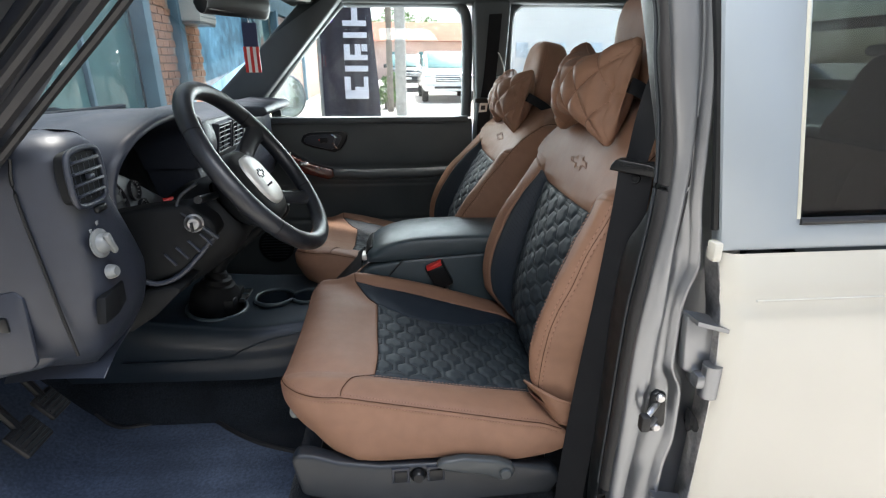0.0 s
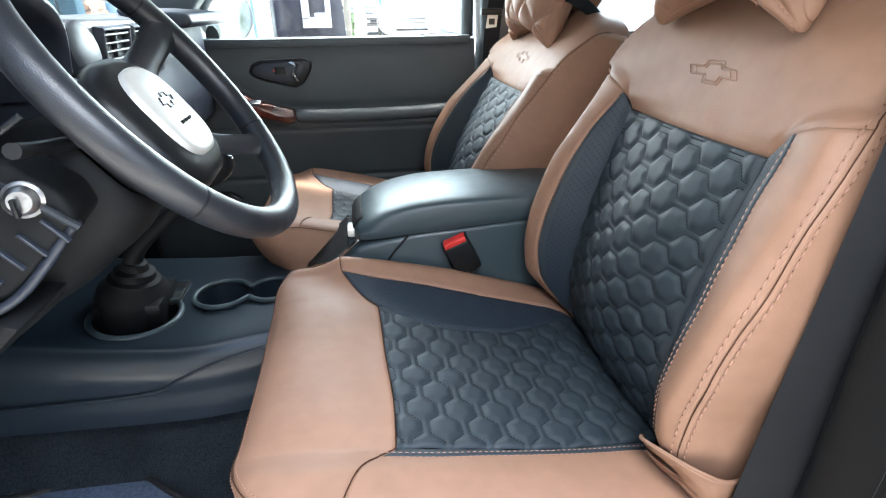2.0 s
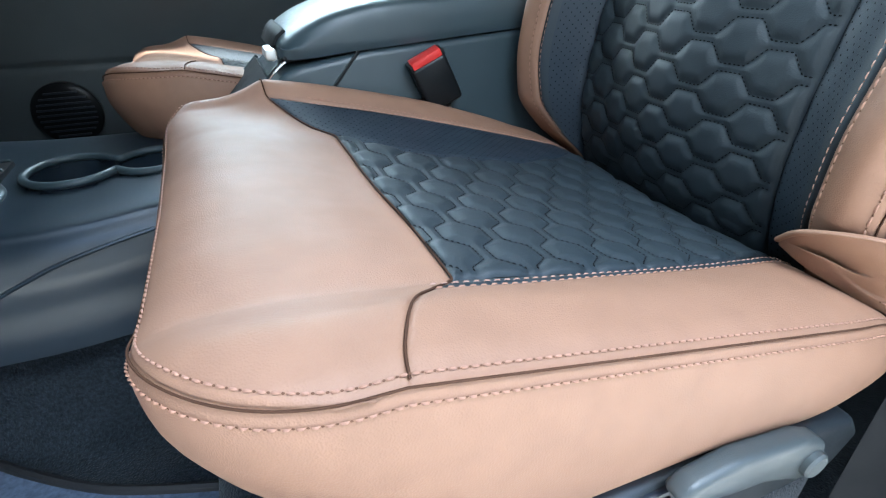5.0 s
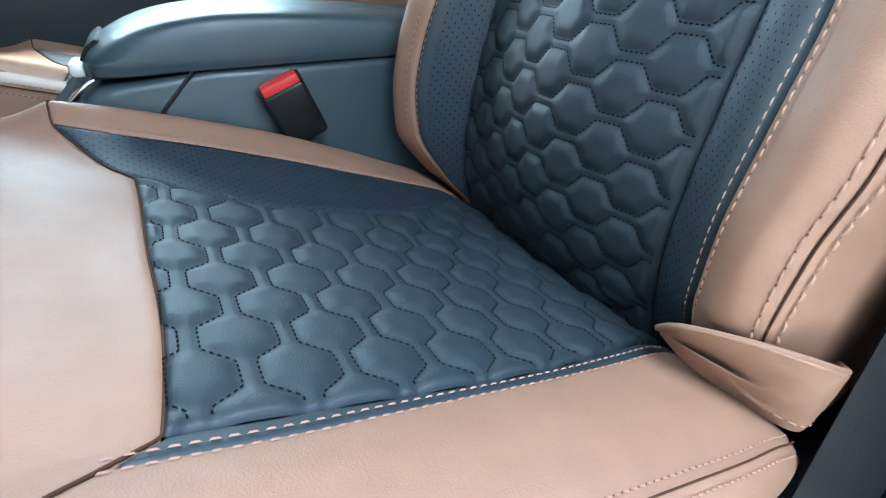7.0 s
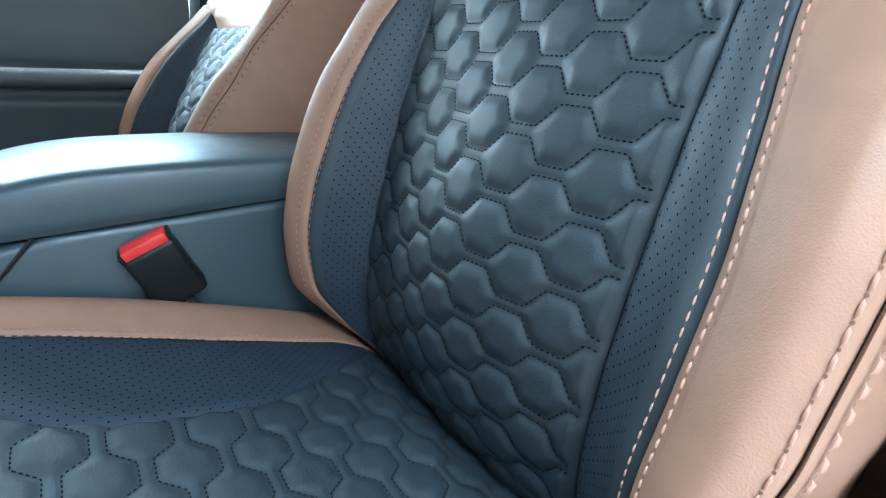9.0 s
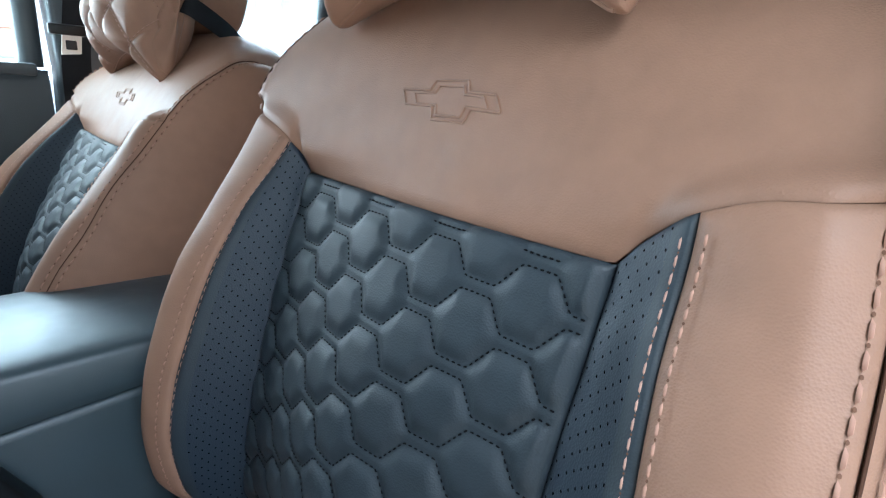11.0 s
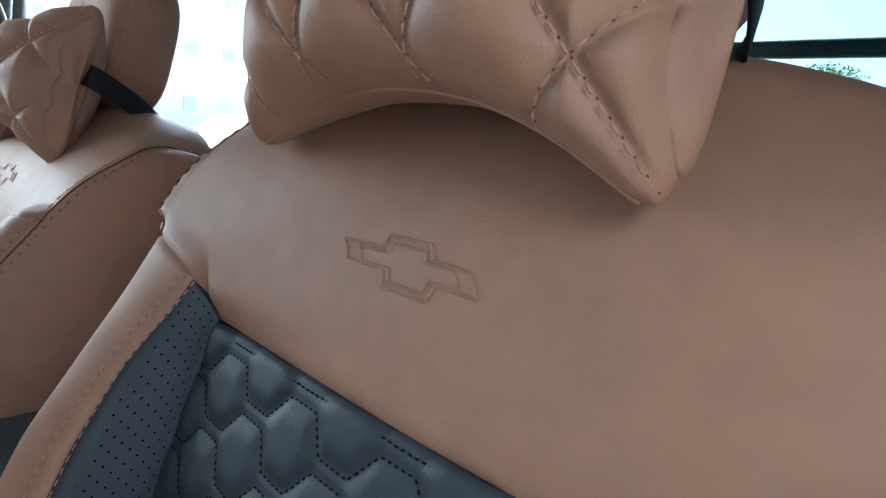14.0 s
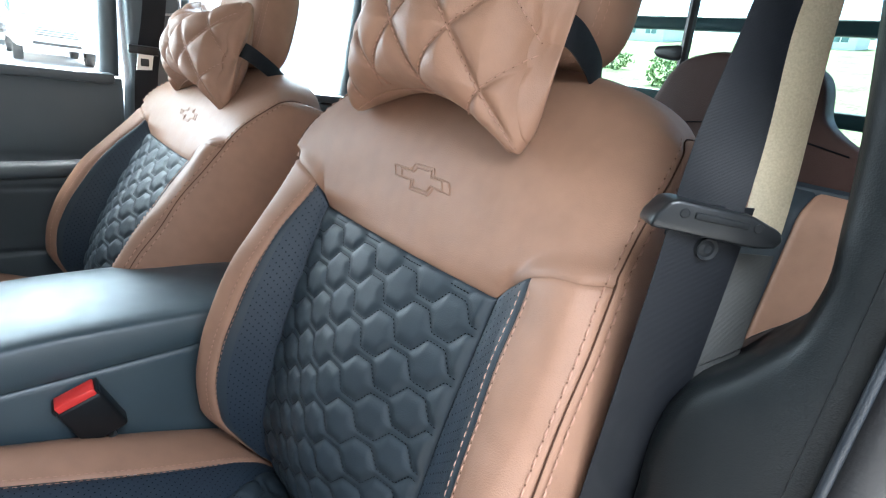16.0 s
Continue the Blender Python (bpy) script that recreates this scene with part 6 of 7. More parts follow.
# ---- neck pillows ----
def neck_pillow(name, at, lean, label):
    ob = thing(name, at, label, "neck pillow", "neck pillows")
    n, m = 230, 220
    th, ph = np.meshgrid(np.linspace(-1, 1, n), np.linspace(-math.pi, math.pi, m), indexing="ij")
    f = lambda a_, e: np.sign(a_) * np.abs(a_) ** e
    # across (s), up (h), deep (d): a bone shape with four blunt corners and pinched ends
    def section(q):
        """Half height and half depth of the bone at that share of its half width."""
        q = np.abs(q)
        return (.058 + .044 * q ** 2.2) * crv(q, [0, .80, .90, .96, 1.001], [1, 1, .99, .95, .80]), .056 - .042 * q ** 3
    body_t = np.clip(np.abs(th) / .88, 0, 1)
    cap_t = np.clip((np.abs(th) - .88) / .12, 0, 1)
    s = np.sign(th) * np.sin(body_t * math.pi / 2)
    h0, d0 = f(np.sin(ph), .70), f(np.cos(ph), .85)
    hgt, dep = section(s)
    shut = np.sqrt(np.maximum(1 - cap_t ** 2.2, 0))
    S = np.sign(th) * (.133 * np.abs(s) + .006 * np.sin(cap_t * math.pi / 2) - .014 * (1 - np.abs(h0) ** 1.6) * np.abs(s) ** 10)
    H = hgt * h0 * shut
    D = dep * d0 * shut
    S0, H0 = .0085, -.011
    pu = ((S - S0) / .072 + (H - H0) / .085) % 1.0
    pv = ((S - S0) / .072 - (H - H0) / .085) % 1.0
    near = np.minimum(np.minimum(pu, 1 - pu), np.minimum(pv, 1 - pv))
    puff = .0105 * (1 - np.exp(-(np.maximum(near - .012, 0) / .16) ** 1.0)) * (1 - cap_t)
    D = D - puff * np.clip(-D / .02, 0, 1)
    D = D + .012 * s * s
    D = D + .0022 * np.sin(47 * S + 31 * H) * np.sin(39 * H - 22 * S) * (1 - cap_t)
    P = np.stack([D, S, H], -1)
    R_ = np.array(Matrix.Rotation(lean, 3, "Y"))
    body = sheet("pillow_body", np.array(at) + P @ R_.T, TAN, ob, "stuffed tan leather bone pillow", flip=False)
    for fam in (1, -1):
        for k in range(-4, 5):
            hh = np.linspace(-.10, .10, 200)
            ss = S0 + .072 * (k - fam * (hh - H0) / .085)
            t = np.clip(np.abs(ss) / .133, 0, 1)
            lim, deep = section(t)
            r = np.clip(np.abs(hh) / np.maximum(lim, 1e-3), 0, 1) ** (1 / .70)
            ok = (t < .985) & (np.abs(hh) < lim * .985)
            if ok.sum() < 12:
                continue
            dd = -deep * np.sqrt(1 - r * r) ** .85 + .012 * t * t - .0008 + .0022 * np.sin(47 * ss + 31 * hh) * np.sin(39 * hh - 22 * ss)
            pts = np.stack([dd, ss, hh], -1)[ok]
            nn = np.stack([-np.sqrt(1 - r * r) - .1, 0 * r, np.sign(hh) * r], -1)[ok]
            stitches("pillow_stitching", np.array(at) + pts @ R_.T, nn @ R_.T, THREAD_TAN if at[1] < 1.4 else THREAD_PALE, body, .0080, .0060, .0013, .0012, hole=True)
    for sg in (-1, 1):
        e_ = np.linspace(-.93, .93, 100)
        pts = np.stack([.012 * e_ * e_ - .002, .133 * e_, sg * section(e_)[0]], -1)
        part("edge_seam", tube(np.array(at) + pts @ R_.T, .0014, 8), TAN, body, "piped edge seam")
    for sg in (-1, 1):
        pts = smooth_path([(.013, sg * .114, .016), (.028, sg * .132, .015), (.075, sg * .130, .002), (.109, sg * .116, -.010)], 6)
        part("strap", band(np.array(at) + pts @ R_.T, (.35, 0, 1), .026, .0025), WEB_BLACK, ob, "black elastic strap to the headrest")
    return ob


neck_pillow("neck_pillow", (.384, 1.037, 1.350), radians(12), "tan quilted leather neck pillow strapped to the driver's headrest")
neck_pillow("neck_pillow", (.368, 1.702, 1.290), radians(14), "tan quilted leather neck pillow strapped to the passenger headrest")

# ---- belts on the driver's side ----
belt = thing("seat_belt", (.36, .735, .50), "black driver's seat belt with a comfort guide", "seat belt")
up_path = smooth_path([(.432, .742, 1.53), (.405, .745, 1.45), (.378, .744, 1.37), (.354, .737, 1.262), (.353, .737, 1.24)], 8)
twist = np.radians(crv(up_path[:, 2], [1.24, 1.27, 1.37, 1.53], [-62, -60, -20, -8]))
part("upper_webbing", band(up_path, np.stack([np.cos(twist), np.sin(twist), 0 * twist + .1], -1), .038, .0016), WEB_BLACK, belt, "worn black webbing")
low = smooth_path([(.353, .733, 1.262), (.351, .733, 1.20), (.338, .732, 1.05), (.316, .728, .85), (.300, .722, .66), (.295, .718, .52)], 8)
part("lower_webbing", band(low, (.82, -.57, .05), .050, .0016), WEB_BLACK, belt, "black webbing")
part("upper_anchor", lathe([(0, .012), (.014, .012), (.018, .006), (.020, 0)], (.440, .700, 1.555), (-.4, .9, 0), 20), SMOOTH_BLACK, belt, "black upper anchor")
part("anchor_loop", box((.40, .722, 1.515), (.462, .752, 1.545), .008, 3), SMOOTH_BLACK, belt, "black belt loop")
gd = Matrix.Translation((.357, .735, 1.252)) @ Matrix.Rotation(radians(-43), 4, "Z") @ Matrix.Rotation(radians(3), 4, "Y")
bm = prism([(-.039, -.009), (-.038, -.002), (-.032, .008), (-.027, .010), (.018, .009), (.036, .0035), (.040, -.002), (.036, -.0075), (.025, -.0095)], "y", -.013, .010, .004, 3)
bm.transform(gd)
guide = part("belt_guide", bm, SMOOTH_BLACK, belt, "black plastic belt guide")
bm = box((-.016, -.0145, .001), (.016, -.0125, .005), .001)
bm.transform(gd)
part("guide_slot", bm, MATT_BLACK, guide)
for px_ in (-.022, .022):
    bm = lathe([(0, .0005), (.0025, .0005), (.003, 0)], (px_, -.0132, .003), (0, -1, 0), 12)
    bm.transform(gd)
    part("guide_pin", bm, MATT_BLACK, guide)
part("belt_button", lathe([(0, .003), (.0025, .004), (.005, .003), (.0068, .004), (.0076, 0)], (.3545, .7325, 1.2355), (-.6, -.8, .05), 20), MATT_BLACK, belt, "round black stop button")
back_path = smooth_path([(.438, .742, 1.53), (.42, .735, 1.386), (.400, .719, 1.26), (.380, .712, 1.16), (.372, .708, 1.10)], 8)
belt2 = thing("seat_belt", (.43, .714, 1.2), "faded beige belt webbing running to the pillar slot", "seat belt")
# One belt in two colours: lit beige above, painted shade below.
hi = back_path[:, 2] > 1.235
part("webbing", band(back_path[hi], (.62, -.78, .1), .024, .0016), WEB_LIT, belt2, "faded beige webbing with its lit tone painted in")
part("lower_webbing", band(back_path[back_path[:, 2] < 1.245], (.62, -.78, .1), .024, .0015), WEB_SHADED, belt2, "dark grey webbing with shade painted into its colour")
sx, sz = np.meshgrid(np.linspace(.358, .425, 12), np.linspace(1.142, 1.176, 12), indexing="ij")
sx = sx + (sz - 1.142) * .9
sheet("slot_frame", np.stack([sx, pillar_depth(sz) + .0065, sz], -1), SMOOTH_BLACK, belt2, "dark belt slot", flip=True)

# belt tongue and hook on the passenger's pillar
tongue = thing("seat_belt", (.33, 1.95, .9), "black passenger belt hanging on the pillar with its tongue", "seat belt")
part("webbing", band(smooth_path([(.36, 1.972, 1.56), (.345, 1.968, 1.35), (.325, 1.962, 1.20), (.32, 1.955, .95), (.31, 1.95, .60)], 6), (1, 0, .05), .046, .0016), WEB_BLACK, tongue, "black webbing")
part("tongue_plate", slab([(.300, 1.930, 1.225), (.330, 1.930, 1.228), (.334, 1.930, 1.262), (.305, 1.930, 1.262)], (0, .003, 0)), HUBPLATE, tongue, "bright steel tongue")
part("tongue_grip", box((.285, 1.926, 1.258), (.345, 1.942, 1.276), .004), SMOOTH_BLACK, tongue)
part("tongue_hole", box((.308, 1.9285, 1.234), (.325, 1.9345, 1.250), .002), RUBBER, tongue)
hk = thing("coat_hook", (.375, 1.98, 1.40), "small dark wire hook on the pillar trim", "hook")
part("hook_wire", tube(smooth_path([(.365, 1.98, 1.44), (.38, 1.965, 1.42), (.395, 1.96, 1.37), (.385, 1.97, 1.35), (.35, 1.98, 1.345)], 5), .0025, 8), STEEL, hk)

# cover flap at the seat's hinge
flap = thing("hinge_cover_flap", (.27, .755, .80), "folded tan leather flap over the backrest hinge", "seat flap")
u, v = np.meshgrid(np.linspace(0, 1, 91), np.linspace(0, 1, 40), indexing="ij")
c0 = smooth_path([(.244, .840, .808), (.228, .815, .830), (.236, .780, .841), (.258, .754, .839), (.285, .747, .828), (.325, .762, .808)], 18)
c1 = smooth_path([(.246, .838, .803), (.244, .812, .797), (.262, .788, .784), (.272, .766, .778), (.290, .754, .772), (.325, .762, .768)], 18)
G = c0[:, None] * (1 - v[..., None]) + c1[:, None] * v[..., None]
way = np.array([-.50, -.52, .69])
swell = .011 * np.sin(math.pi * v ** .7) ** .8 * np.sin(math.pi * np.clip(u, .02, .98)) ** .6
dip = v - (.42 + .45 * (u - .32))
swell -= .030 * np.exp(-(dip / .13) ** 2) * np.exp(-((u - .32) / .17) ** 2) + .009 * np.exp(-((v - .75 - .2 * (u - .5)) / .10) ** 2 - ((u - .50) / .14) ** 2)
swell += .007 * np.exp(-((v - .72) / .12) ** 2 - ((u - .27) / .10) ** 2) + .004 * np.exp(-((v - .08) / .07) ** 2) * np.sin(math.pi * np.clip(u, 0, .95))
G = G + (swell[..., None] + .003) * way
fold = sheet("leather_fold", G, TAN, flap, "creased tan leather", flip=False)
part("rolled_edge", tube(G[1:, 0] + way * -.001, .0026, 10), TAN, fold, "rolled leather edge")
stitches("fold_stitching", G[52:, 35] + way * .0006, way, THREAD_TAN, fold, .0088, .0064, .0014, hole=True)

# small mirror, tag and things on the windscreen
mirror = thing("rear_view_mirror", (-.36, 1.36, 1.54), "black interior mirror hanging from the windscreen", "mirror")
part("mirror_shell", tube(smooth_path([(-.415, 1.26, 1.535), (-.41, 1.28, 1.535), (-.37, 1.36, 1.535), (-.33, 1.44, 1.535), (-.325, 1.46, 1.535)], 4), [.020] + [.036] * 15 + [.020], 16, flat=(.45, 1)), SMOOTH_BLACK, mirror, "black shell")
part("mirror_glass", slab([(-.402, 1.272, 1.507), (-.318, 1.452, 1.507), (-.318, 1.452, 1.563), (-.402, 1.272, 1.563)], (.001, -.0005, 0)), CHROME, mirror, "mirror glass")
part("mirror_stem", tube([(-.385, 1.37, 1.54), (-.43, 1.37, 1.57)], .010, 10), SMOOTH_BLACK, mirror)
FLAGW = material("white_card", (.75, .74, .74), .6, vary=.05)
FLAGB = material("navy_card", (.03, .04, .10), .6, vary=.05)
tag = thing("hanging_tag", (-.355, 1.40, 1.43), "red, white and navy striped card tag hanging from the mirror", "air freshener")
part("card_top", box((-.370, 1.399, 1.435), (-.335, 1.401, 1.49), 0), FLAGB, tag, "navy field", smooth=False)
for k in range(5):
    part("stripe", box((-.372 + .0075 * k, 1.3985, 1.375), (-.3645 + .0075 * k, 1.4015, 1.435), 0), RED if k % 2 == 0 else FLAGW, tag, smooth=False)
part("cord", tube([(-.352, 1.40, 1.49), (-.358, 1.38, 1.53)], .0012, 6), FLAGW, tag)
wiper = thing("windscreen_wiper", (-.85, 1.5, 1.25), "black wiper arm resting on the windscreen", "wiper", "wipers")
part("blade", tube([(-1.0, 1.15, 1.245), (-.97, 1.55, 1.262), (-.90, 1.85, 1.262)], .008, 8), SMOOTH_BLACK, wiper)
part("arm", tube(smooth_path([(-.98, 1.80, 1.225), (-.98, 1.62, 1.27), (-.985, 1.50, 1.268)], 5), .007, 8), SMOOTH_BLACK, wiper)

# ---- rear bench ----
bench = thing("rear_bench", (.85, 1.36, .50), "tan and black leather rear bench seat", "bench seat")
part("bench_cushion", box((.62, .74, .60), (1.08, 1.98, .86), .05, 4), TAN, bench, "tan cushion")
part_specs = ((.68, .825, TAN), (.825, .89, BLACK), (.89, .99, TAN), (.99, 1.26, TAN), (1.26, 1.46, BLACK), (1.46, 1.76, TAN), (1.76, 1.98, BLACK))
for a_, b_, m_ in part_specs:
    U, V = np.meshgrid(np.linspace(a_, b_, 24), np.linspace(.82, 1.235, 40), indexing="ij")
    bx_ = .865 + .20 * (V - .82) + .09 * np.clip((V - 1.18) / .055, 0, 1) ** 2.5
    sheet("bench_back", np.stack([bx_, U, V], -1), m_, bench, "leather back panel", flip=True, tuck=.003)
part("bench_top", box((1.0, .74, 1.0), (1.13, 1.98, 1.235), .02), BLACK, bench)
DARKTAN = material("dark_brown_leather", (.036, .017, .013), .6, spec=.2, grain=.0003, grain_scale=600, voronoi=True, vary=.15)
def rear_headrest(y, label):
    ob = thing("rear_headrest", (.97, y, 1.22), label, "headrest", "rear headrests")
    poly = [(y - .195, 1.20), (y - .19, 1.27), (y - .155, 1.297), (y - .125, 1.312), (y - .097, 1.335), (y - .087, 1.385), (y - .070, 1.410), (y - .025, 1.424), (y + .095, 1.424), (y + .145, 1.410), (y + .170, 1.382), (y + .190, 1.33), (y + .21, 1.30), (y + .235, 1.27), (y + .245, 1.20)]
    part("headrest_pad", prism(poly, "x", 1.02, 1.10, .022, 4), DARKTAN, ob, "dark brown leather pad")
    seam = smooth_path([(1.0205, y - .15, 1.285), (1.0185, y - .06, 1.30), (1.0185, y + .03, 1.305), (1.0185, y + .12, 1.295), (1.0205, y + .19, 1.262)], 6)
    part("headrest_seam", tube(seam, .0016, 6), THREAD_BLACK, ob, "dark seam across the pad")
    part("headrest_base", box((1.022, y - .18, 1.165), (1.095, y + .23, 1.21), .015, 3), DARKTAN, ob, "dark brown leather base")
    return ob
rear_headrest(.955, "dark brown leather rear headrest behind the driver")
rear_headrest(1.80, "dark brown leather rear headrest behind the passenger")

# ---- outside ----
CONCRETE = material("pale_concrete", (.42, .40, .37), .85, grain=.004, grain_scale=60, vary=.15, vary_scale=.6, fine=.15, fine_scale=12, spec=.2)
ASPHALT = material("worn_pale_paving", (.34, .325, .30), .9, grain=.006, grain_scale=70, vary=.2, vary_scale=.5, fine=.25, fine_scale=20, spec=.2)
GRASS = material("sunlit_grass", (.17, .20, .10), .9, grain=.03, grain_scale=25, vary=.35, vary_scale=.5, fine=.5, fine_scale=9, spec=.1)
WALLWHITE = material("white_rendered_wall", (.78, .76, .72), .8, grain=.003, grain_scale=60, vary=.08, vary_scale=.7)
WALLPINK = material("pale_pink_render", (.58, .42, .36), .8, grain=.003, grain_scale=50, vary=.12, vary_scale=.8)
# Dull grey for the two unseen walls that hold back light.
BLOCKER = material("light_blocker_render", (.20, .20, .20), .85, grain=.003, grain_scale=50, vary=.15, vary_scale=.8)
BLUEPAINT = material("grey_blue_paint", (.16, .27, .34), .5, vary=.15, vary_scale=3)
BRICK = material("orange_brown_brick", (.40, .20, .125), .85, grain=.002, grain_scale=120, vary=.2, vary_scale=9, fine=.2, fine_scale=60)
MORTAR = material("pale_mortar", (.45, .38, .32), .9, grain=.002, grain_scale=90, vary=.1)
FOLIAGE = material("bright_leaves", (.11, .18, .06), .6, vary=.4, vary_scale=8, spec=.2)
BARK = material("pole_wood", (.20, .17, .14), .85, grain=.004, grain_scale=30, vary=.2)

ground = part("ground", slab([(-600, -600, 0), (600, -600, 0), (600, 600, 0), (-600, 600, 0)], (0, 0, -.2)), CONCRETE, smooth=False)
tagged(ground, "pale concrete street and yard", "ground", kind="structure")
structure("yard", slab([(-12, -9, .012), (12, -9, .012), (12, 2.6, .012), (-12, 2.6, .012)], (0, 0, -.01)), ASPHALT, "worn pale paved yard under and beside the car", "road")
# Out of view; added to cut low sky light at the driver's doorway.
structure("yard_wall", box((-3.6, -3.0, 0), (14, -2.7, 3.4), .02), BLOCKER, "plain unseen wall added along the yard to block low sky", "wall")
# Also out of view; added to reduce light through the windscreen.
structure("end_wall", box((-4.0, -5.2, 0), (-3.66, 2.98, 7.0), .02), BLOCKER, "plain unseen wall added ahead of the car to shade the windscreen", "wall")
structure("pavement", box((-3.4, 5.0, -.05), (14, 14.5, .12), .02), CONCRETE, "pale concrete pavement beside the street", "pavement")
structure("lawn", slab([(5.5, -2.0, .02), (60, -12, 9.2), (60, 46.0, 9.2), (5.5, 4.9, .02)], (0, 0, -.3)), GRASS, "sunlit green grass slope behind the car", "lawn")

# the shop front ahead of the car
shop = thing("shop_front", (-3.6, 9, 0), "shop front with brick piers, grey-blue posts and glass", "building")
part("wall", box((-4.0, 3.0, 0), (-3.65, 26, 7.0), .01), WALLWHITE, shop, "white rendered wall")
part("upper_wall", box((-3.66, 3.0, 2.75), (-3.45, 26, 3.4), .01), BLUEPAINT, shop, "grey-blue fascia")
SHOPGLASS = material("shop_window_glass", (.10, .22, .22), .08, vary=.3, vary_scale=1.2, coat=.5)
for y0, y1 in ((3.2, 5.0), (5.05, 6.6), (6.65, 7.95), (14.6, 16.4), (17.0, 19.0)):
    w = part("shop_window", box((-3.64, y0, .35), (-3.58, y1, 2.7), .01), SHOPGLASS, shop, "large reflecting shop window")
    part("window_frame", box((-3.6, y0 - .03, .3), (-3.54, y0 + .03, 2.75), .005), BLUEPAINT, w)
for y in (8.05, 9.25, 13.6, 16.7, 21.0):
    part("post", box((-3.60, y, 0), (-3.40, y + .22, 2.8), .01), BLUEPAINT, shop, "grey-blue post")
part("mural", box((-3.64, 10.5, .3), (-3.56, 13.5, 2.7), .01), material("sky_blue_mural", (.20, .42, .60), .6, vary=.5, vary_scale=1.5, fine=.3, fine_scale=5), shop, "blue painted panel")
part("pink_wall", box((-3.64, 17, 0), (-3.5, 26, 2.7), .01), WALLPINK, shop, "pale pink wall")
for y0, y1 in ((8.28, 9.25), (9.48, 10.45)):
    pier = part("brick_pier", box((-3.64, y0, 0), (-3.535, y1, 2.75), .0), MORTAR, shop, "orange-brown brick pier", smooth=False)
    bw, bh = .235, .115
    bm = box((-.02, -bw / 2 + .008, -bh / 2 + .008), (.02, bw / 2 - .008, bh / 2 - .008), .004, 1)
    me = bpy.data.meshes.new("brick")
    bm.to_mesh(me)
    bm.free()
    me.materials.append(BRICK)
    for r in range(6, 23):
        n = int((y1 - y0) / bw)
        for k in range(n):
            yb = y0 + bw * (k + .5) + (bw / 2 if r % 2 else 0)
            if yb + bw / 2 > y1 + .01:
                continue
            o = put("brick", me, None, pier)
            o.matrix_basis = Matrix.Translation((-3.525 + random.uniform(-.004, .004), yb, bh * (r + .5)))
ac = thing("air_conditioner", (-3.3, 9.7, 2.05), "grey boxy air conditioner mounted on the shop wall", "air conditioner")
part("casing", box((-3.55, 9.35, 2.02), (-3.1, 10.15, 2.55), .02), WALLWHITE, ac, "off-white casing")
for k in range(7):
    part("fin", box((-3.11, 9.42, 2.08 + .06 * k), (-3.085, 10.08, 2.10 + .06 * k), .003, 1), STEEL, ac)
part("bracket", box((-3.5, 9.35, 1.97), (-3.12, 10.15, 2.02), .005), STEEL, ac)

# feather banner
banner = thing("feather_banner", (-.3, 3.4, 0), "black feather banner with white block marks and purple spots", "banner")
CLOTH = material("black_banner_cloth", (.030, .026, .040), .7, grain=.001, grain_scale=250, vary=.25, vary_scale=5)
u, v = np.meshgrid(np.linspace(0, 1, 30), np.linspace(0, 1, 60), indexing="ij")
z = .98 + 1.75 * v
xl = crv(z, [.98, 1.06, 1.5, 2.3, 2.73], [-.452, -.455, -.452, -.42, -.33])
xr = crv(z, [.98, 1.1, 1.5, 2.3, 2.73], [-.10, -.10, -.125, -.19, -.29])
x = xl + (xr - xl) * u
cloth = sheet("cloth", np.stack([x, 3.40 + .018 * np.sin(6 * u + 4 * v) + .01 * np.sin(19 * u), z], -1), CLOTH, banner, "black cloth with soft folds")
part("pole", tube(smooth_path([(-.46, 3.40, 0), (-.462, 3.40, 1.2), (-.44, 3.40, 2.2), (-.36, 3.40, 2.75)], 6), .011, 8), STEEL, banner)
part("foot", box((-.62, 3.2, .0), (-.28, 3.6, .04), .01), RUBBER, banner)
MARK = material("white_print", (.72, .72, .80), .6, vary=.04)
PURPLE = material("purple_print", (.10, .05, .30), .6, vary=.1)
def mark(poly, nm="printed_mark", m=MARK, dy=.0):
    bm = prism([(p[0], p[1]) for p in poly], "y", 3.352 + dy, 3.356 + dy, .002, 1)
    part(nm, bm, m, cloth, "white printed block" if m is MARK else "purple printed spot")
def rect(x0, x1, z0, z1):
    return [(x0, z0), (x1, z0), (x1, z1), (x0, z1)]
for q in (rect(-.312, -.168, 1.185, 1.235), rect(-.312, -.275, 1.225, 1.315), rect(-.25, -.168, 1.235, 1.255), rect(-.195, -.168, 1.25, 1.315),
          rect(-.305, -.165, 1.345, 1.378), rect(-.305, -.165, 1.41, 1.44), rect(-.305, -.27, 1.44, 1.50), rect(-.24, -.205, 1.44, 1.50), rect(-.20, -.165, 1.46, 1.50), rect(-.305, -.165, 1.535, 1.565),
          rect(-.305, -.165, 1.60, 1.63), rect(-.25, -.215, 1.63, 1.70), rect(-.305, -.165, 1.70, 1.73), rect(-.30, -.165, 1.77, 1.80)):
    mark(q)
part("spot", lathe([(0, .002), (.045, .002), (.045, 0)], (-.395, 3.354, 1.655), (0, -1, 0), 24), PURPLE, cloth, "purple printed spot")

# poles, bushes, far things
def pole(name, x, y, r, h, mat, label):
    ob = thing(name, (x, y, 0), label, "pole")
    part("shaft", tube([(x, y, 0), (x, y, h)], [r, r * .8], 12), mat, ob)
    part("cross_arm", box((x - .8, y - .05, h - .6), (x + .8, y + .05, h - .48), .01), mat, ob)
    return ob
